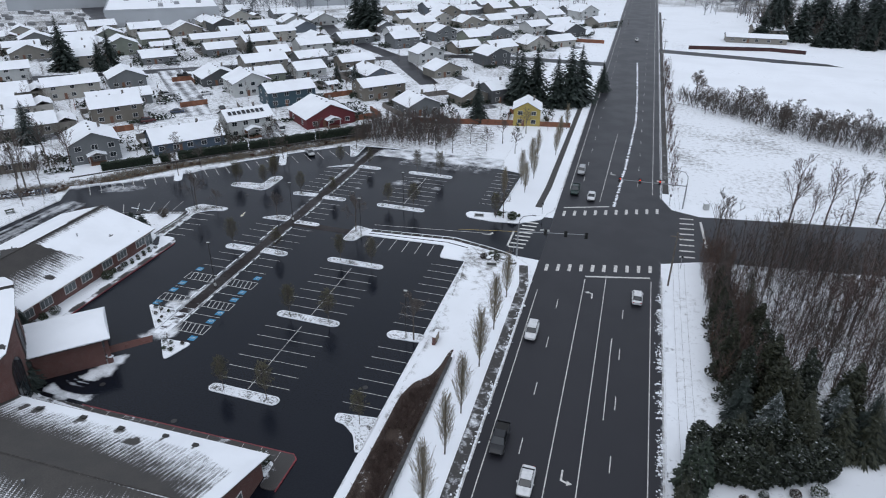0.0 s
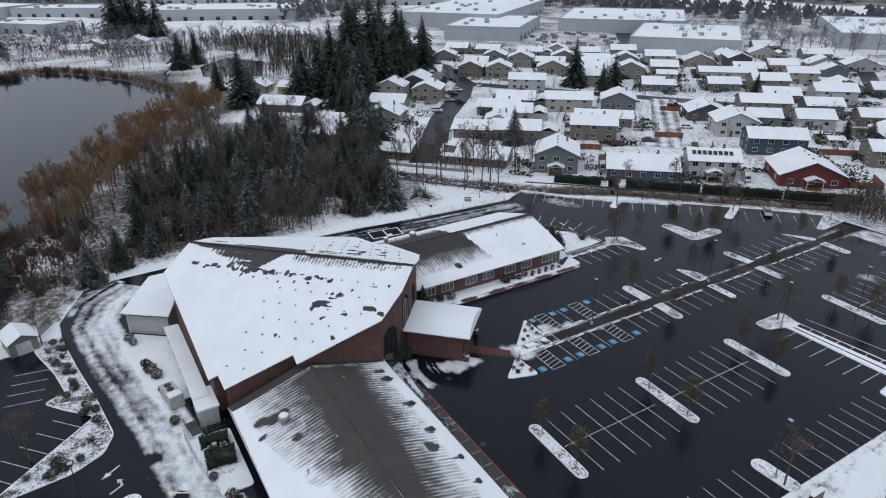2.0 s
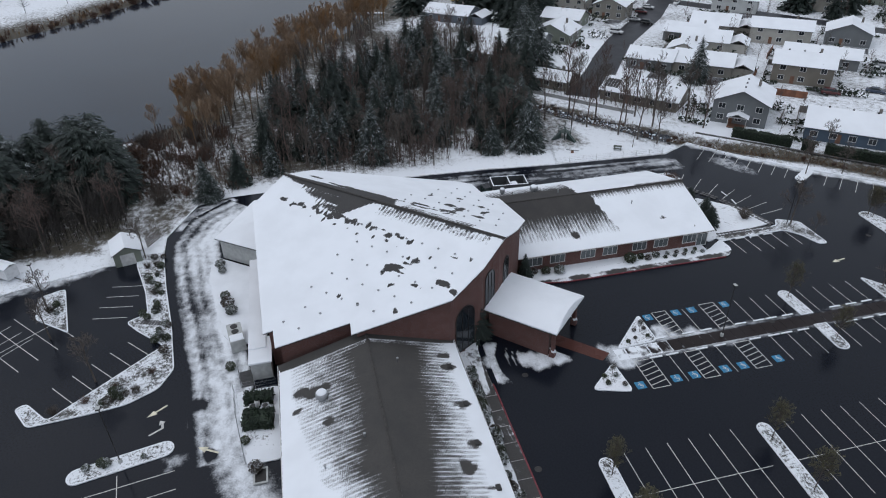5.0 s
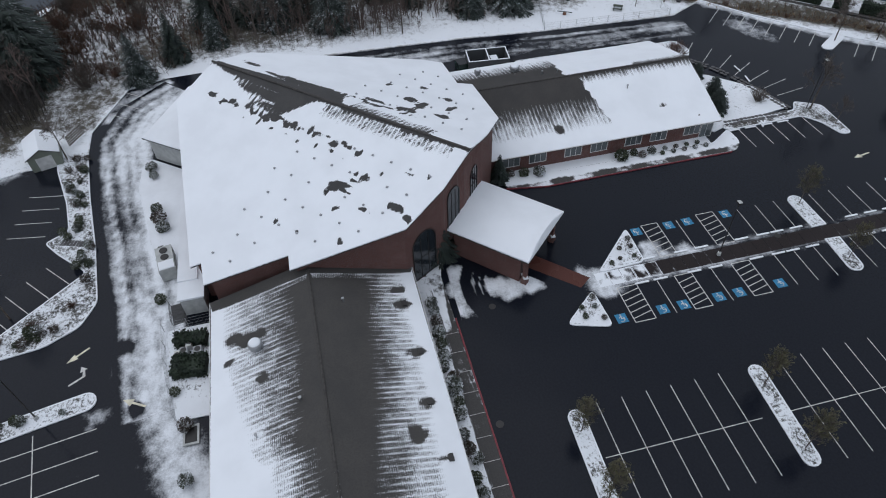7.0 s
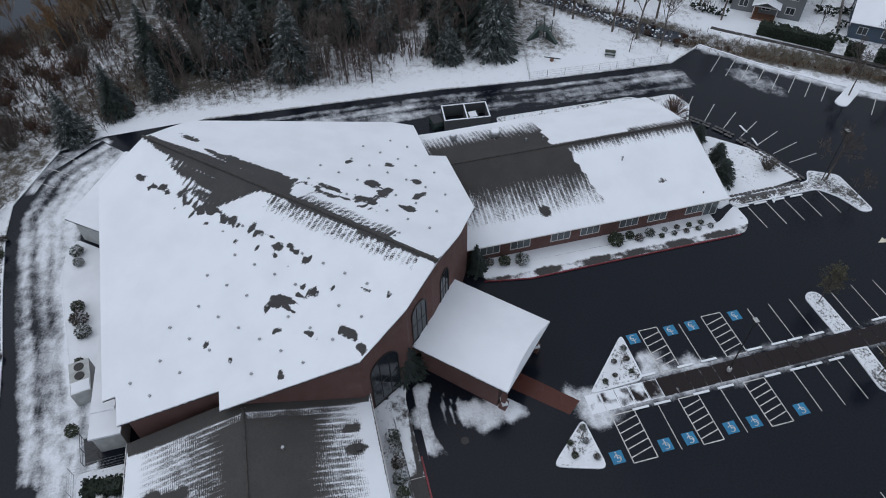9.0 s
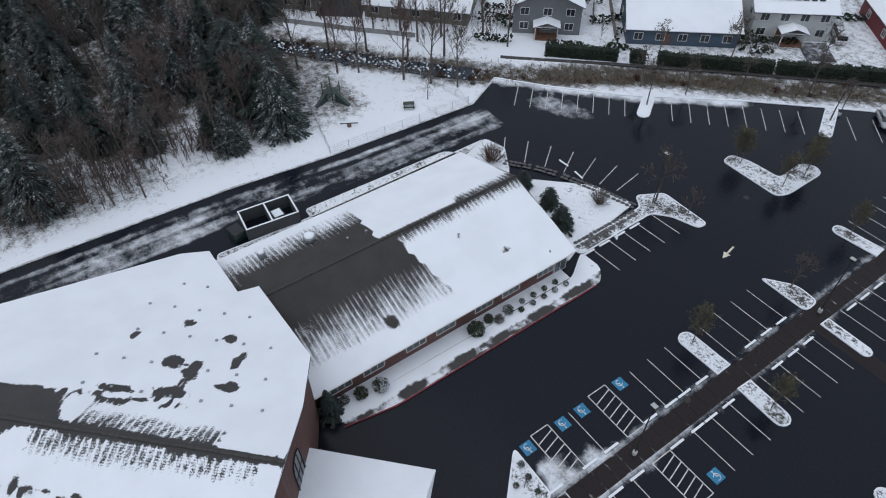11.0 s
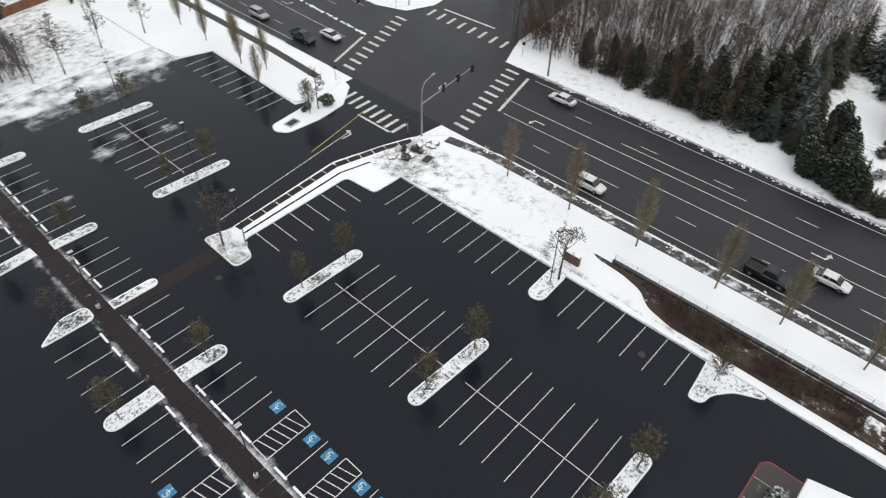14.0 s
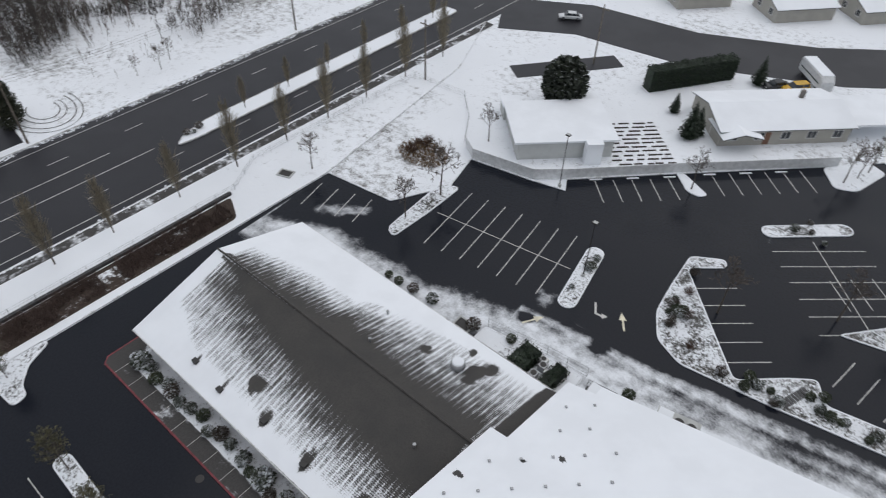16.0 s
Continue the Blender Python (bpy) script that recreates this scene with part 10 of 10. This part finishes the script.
M_REDLIT = g.done((.5, .01, .01), .3, **{"Emission Color": (1, .05, .03), "Emission Strength": 3.0})


def mast(x, y, turn, reach, lit, lamp=True):
    t = thing("traffic_light", "galvanised mast arm with traffic lights", "traffic light", pose(x, y, -.05, 0, 0, turn), "traffic lights")
    part("pole", Mesh().tube((0, 0, 0), (0, 0, 6.4), .17, .13, 10), M_GALV, t)
    part("arm", Mesh().tube((0, 0, 5.7), (reach, 0, 6.2), .12, .06, 8), M_GALV, t)
    if lamp:
        a = Mesh()
        pts = [(0, 0, 6.4), (.1, 0, 8.0), (.8, 0, 9.0), (2.6, 0, 9.4)]
        for p, q in zip(pts, pts[1:]):
            a.tube(p, q, .08, .07, 8)
        part("lamp_arm", a, M_GALV, t)
        part("lamp_head", Mesh().box(2.5, 3.2, -.16, .16, 9.3, 9.46), M_GALV, t)
    for k in range(3):
        px = reach * (.97 - .29 * k)
        h = part("signal_head", Mesh().box(-.2, .2, -.17, .17, -.55, .55).box(-.3, .3, .1, .13, -.65, .65), M_SIGNAL, t, at=pose(px, -.05, 6.05, 0, 0, lit))
        part("lens", Mesh().tube((0, -.17, .33), (0, -.19, .33), .12, .12, 12), M_REDLIT, h)
    part("street_sign", Mesh().box(reach * .38 - .9, reach * .38 + .9, -.03, .03, 6.2, 6.6), M_WHITE, t)


mast(62.4, 71.6, 186, 15.5, 180)
mast(29.6, 36.4, 6, 13.5, 180)
for x, y in ((28.6, 38.4), (61, 41), (31.4, 58.6), (59.4, 72.4)):
    t = thing("traffic_signal_post", "short post with a pedestrian signal", "traffic light", pose(x, y, 0))
    part("post", Mesh().tube((0, 0, 0), (0, 0, 3), .06, .05, 8), M_GALV, t)
    part("signal_head", Mesh().box(-.2, .2, -.15, .15, 2.4, 2.9), M_SIGNAL, t)
t = thing("utility_cabinet", "grey roadside utility cabinet", "cabinet", pose(67.6, 72.8, 0, 0, 0, 20))
part("case", Mesh().box(-.6, .6, -.4, .4, 0, 1.5), M_STUCCO, t)
part("lid", Mesh().box(-.64, .64, -.44, .44, 1.5, 1.58), M_SNOW, t)
# wheel stops, capped with snow
stop_me = Mesh().slab([(-.9, -.09), (.9, -.09), (.9, .09), (-.9, .09)], 0, .12).data("block", M_STUCCO)
snow_me = Mesh().slab([(-.9, -.12), (.9, -.12), (.9, .12), (-.9, .12)], .12, .17).data("snow_cap", M_SNOW)
stops = [(x, y, 90) for y in (28.6, 31.4, 34.1, 20.6, 17.9, 15.9, 12.9, 7.4, 4.6, 0.2, -2.2) for x in (-22.8, -19.4)]
stops += [(x, y, 90) for y in (56.6, 59.4, 62.1, 64.8, 67.5, 70.0) for x in (-22.8, -19.4)] + [(-43.2, y, 90) for y in (24, 26.7, 29.4, 32.1)] + [(-19.4, y, 90) for y in (42.4, 45.1, 47.9)]
stops += [(-58.5 + 20.6 * math.cos(radians(a)) * 1.0 + 1, 17 + 20.6 * math.sin(radians(a)) * .8, a + 90) for a in (92, 83, 74, 65, 56, 47)]
stops += [(-9.6 - 1.93 * 2 * k, -87.9 - 1.94 * 2 * k, 45.5) for k in range(3)] + [(-21.4 - 1.92 * 2 * k, -100.2 - 1.94 * 2 * k, 45.5) for k in range(3)]
for x, y, a in stops:
    t = thing("wheel_stop", "concrete wheel stop capped with snow", "wheel stop", pose(x, y, .004, 0, 0, a), "wheel stops")
    part("block", stop_me, None, t)
    part("snow_cap", snow_me, None, t)
# ground-floor clutter: manhole covers and catch basins in the lot
lid = Mesh().lathe([(.42, 0), (.42, .012), (.3, .014)], 14).data("cover", M_DARKMETAL)
for x, y in ((-22.2, 17.6), (-38.4, 48.5), (-6, -24), (-20.6, -20.4), (16, -10), (-9, 33)):
    t = thing("manhole_cover", "round dark manhole cover in the asphalt", "manhole cover", pose(x, y, .004))
    part("cover", lid, None, t)
# white clumps thrown up along the kerbs of the road
cl = Mesh()
for k in range(4200):
    x, y = rng.choice((33.75, 57.3, 56.9, 57.1)), rng.uniform(-118, 30)
    if rng.random() > 0.45 + 0.55 * math.sin(y * 0.9 + x) * math.sin(y * 0.31):
        continue
    r = rng.uniform(.03, .15) if rng.random() < 0.85 else rng.uniform(.15, .24)
    cl.lathe([(r, 0), (r * .8, r * .45), (r * .2, r * .6)], 5, (x + rng.gauss(0, .28), y, .02 if x > 40 else .14))
RIDGE = [(46.9, 68), (48.4, 95), (50.0, 140), (49.6, 175), (48.0, 240)]
for (ax, ay), (bx, by) in zip(RIDGE, RIDGE[1:]):
    for k in range(int((by - ay) * 4)):
        t, r = rng.random(), rng.uniform(.12, .34)
        cl.lathe([(r, 0), (r * .8, r * .25), (r * .2, r * .35)], 5, (ax + (bx - ax) * t + rng.gauss(0, .10), ay + (by - ay) * t, .02))
tagged(part("snow_clumps", cl, M_SNOW), "broken clumps of ploughed snow along the kerb", "snow", kind="stuff")

# boulders on the corner by the lot's entry
M_BOULDER = snow_on("boulder_under_snow", (0.075, 0.072, 0.07), (0.12, 0.115, 0.11), 0.12, 0.8, 2.0, 0.6, 0.85)
rng = random.Random(77)
for k in range(16):
    r = rng.uniform(0.35, 0.75)
    m = Mesh().lathe([(r * 0.9, -0.1), (r * rng.uniform(.9, 1.1), r * .25), (r * .75, r * .55), (r * .3, r * .75)], 8)
    m.v = [(x * rng.uniform(.8, 1.2), y * rng.uniform(.8, 1.2), z) for x, y, z in m.v]
    m.cover = [0.05 + 0.8 * ramp(z / r, 0.1, 0.6) for x, y, z in m.v]
    ob = part("boulder", m, M_BOULDER, at=pose(rng.uniform(22, 29.5), rng.uniform(31.5, 36.2), 0.13, 0, 0, rng.uniform(0, 360)))
    tagged(ob, "grey boulder capped with snow on the corner", "boulder", "boulders on the corner")
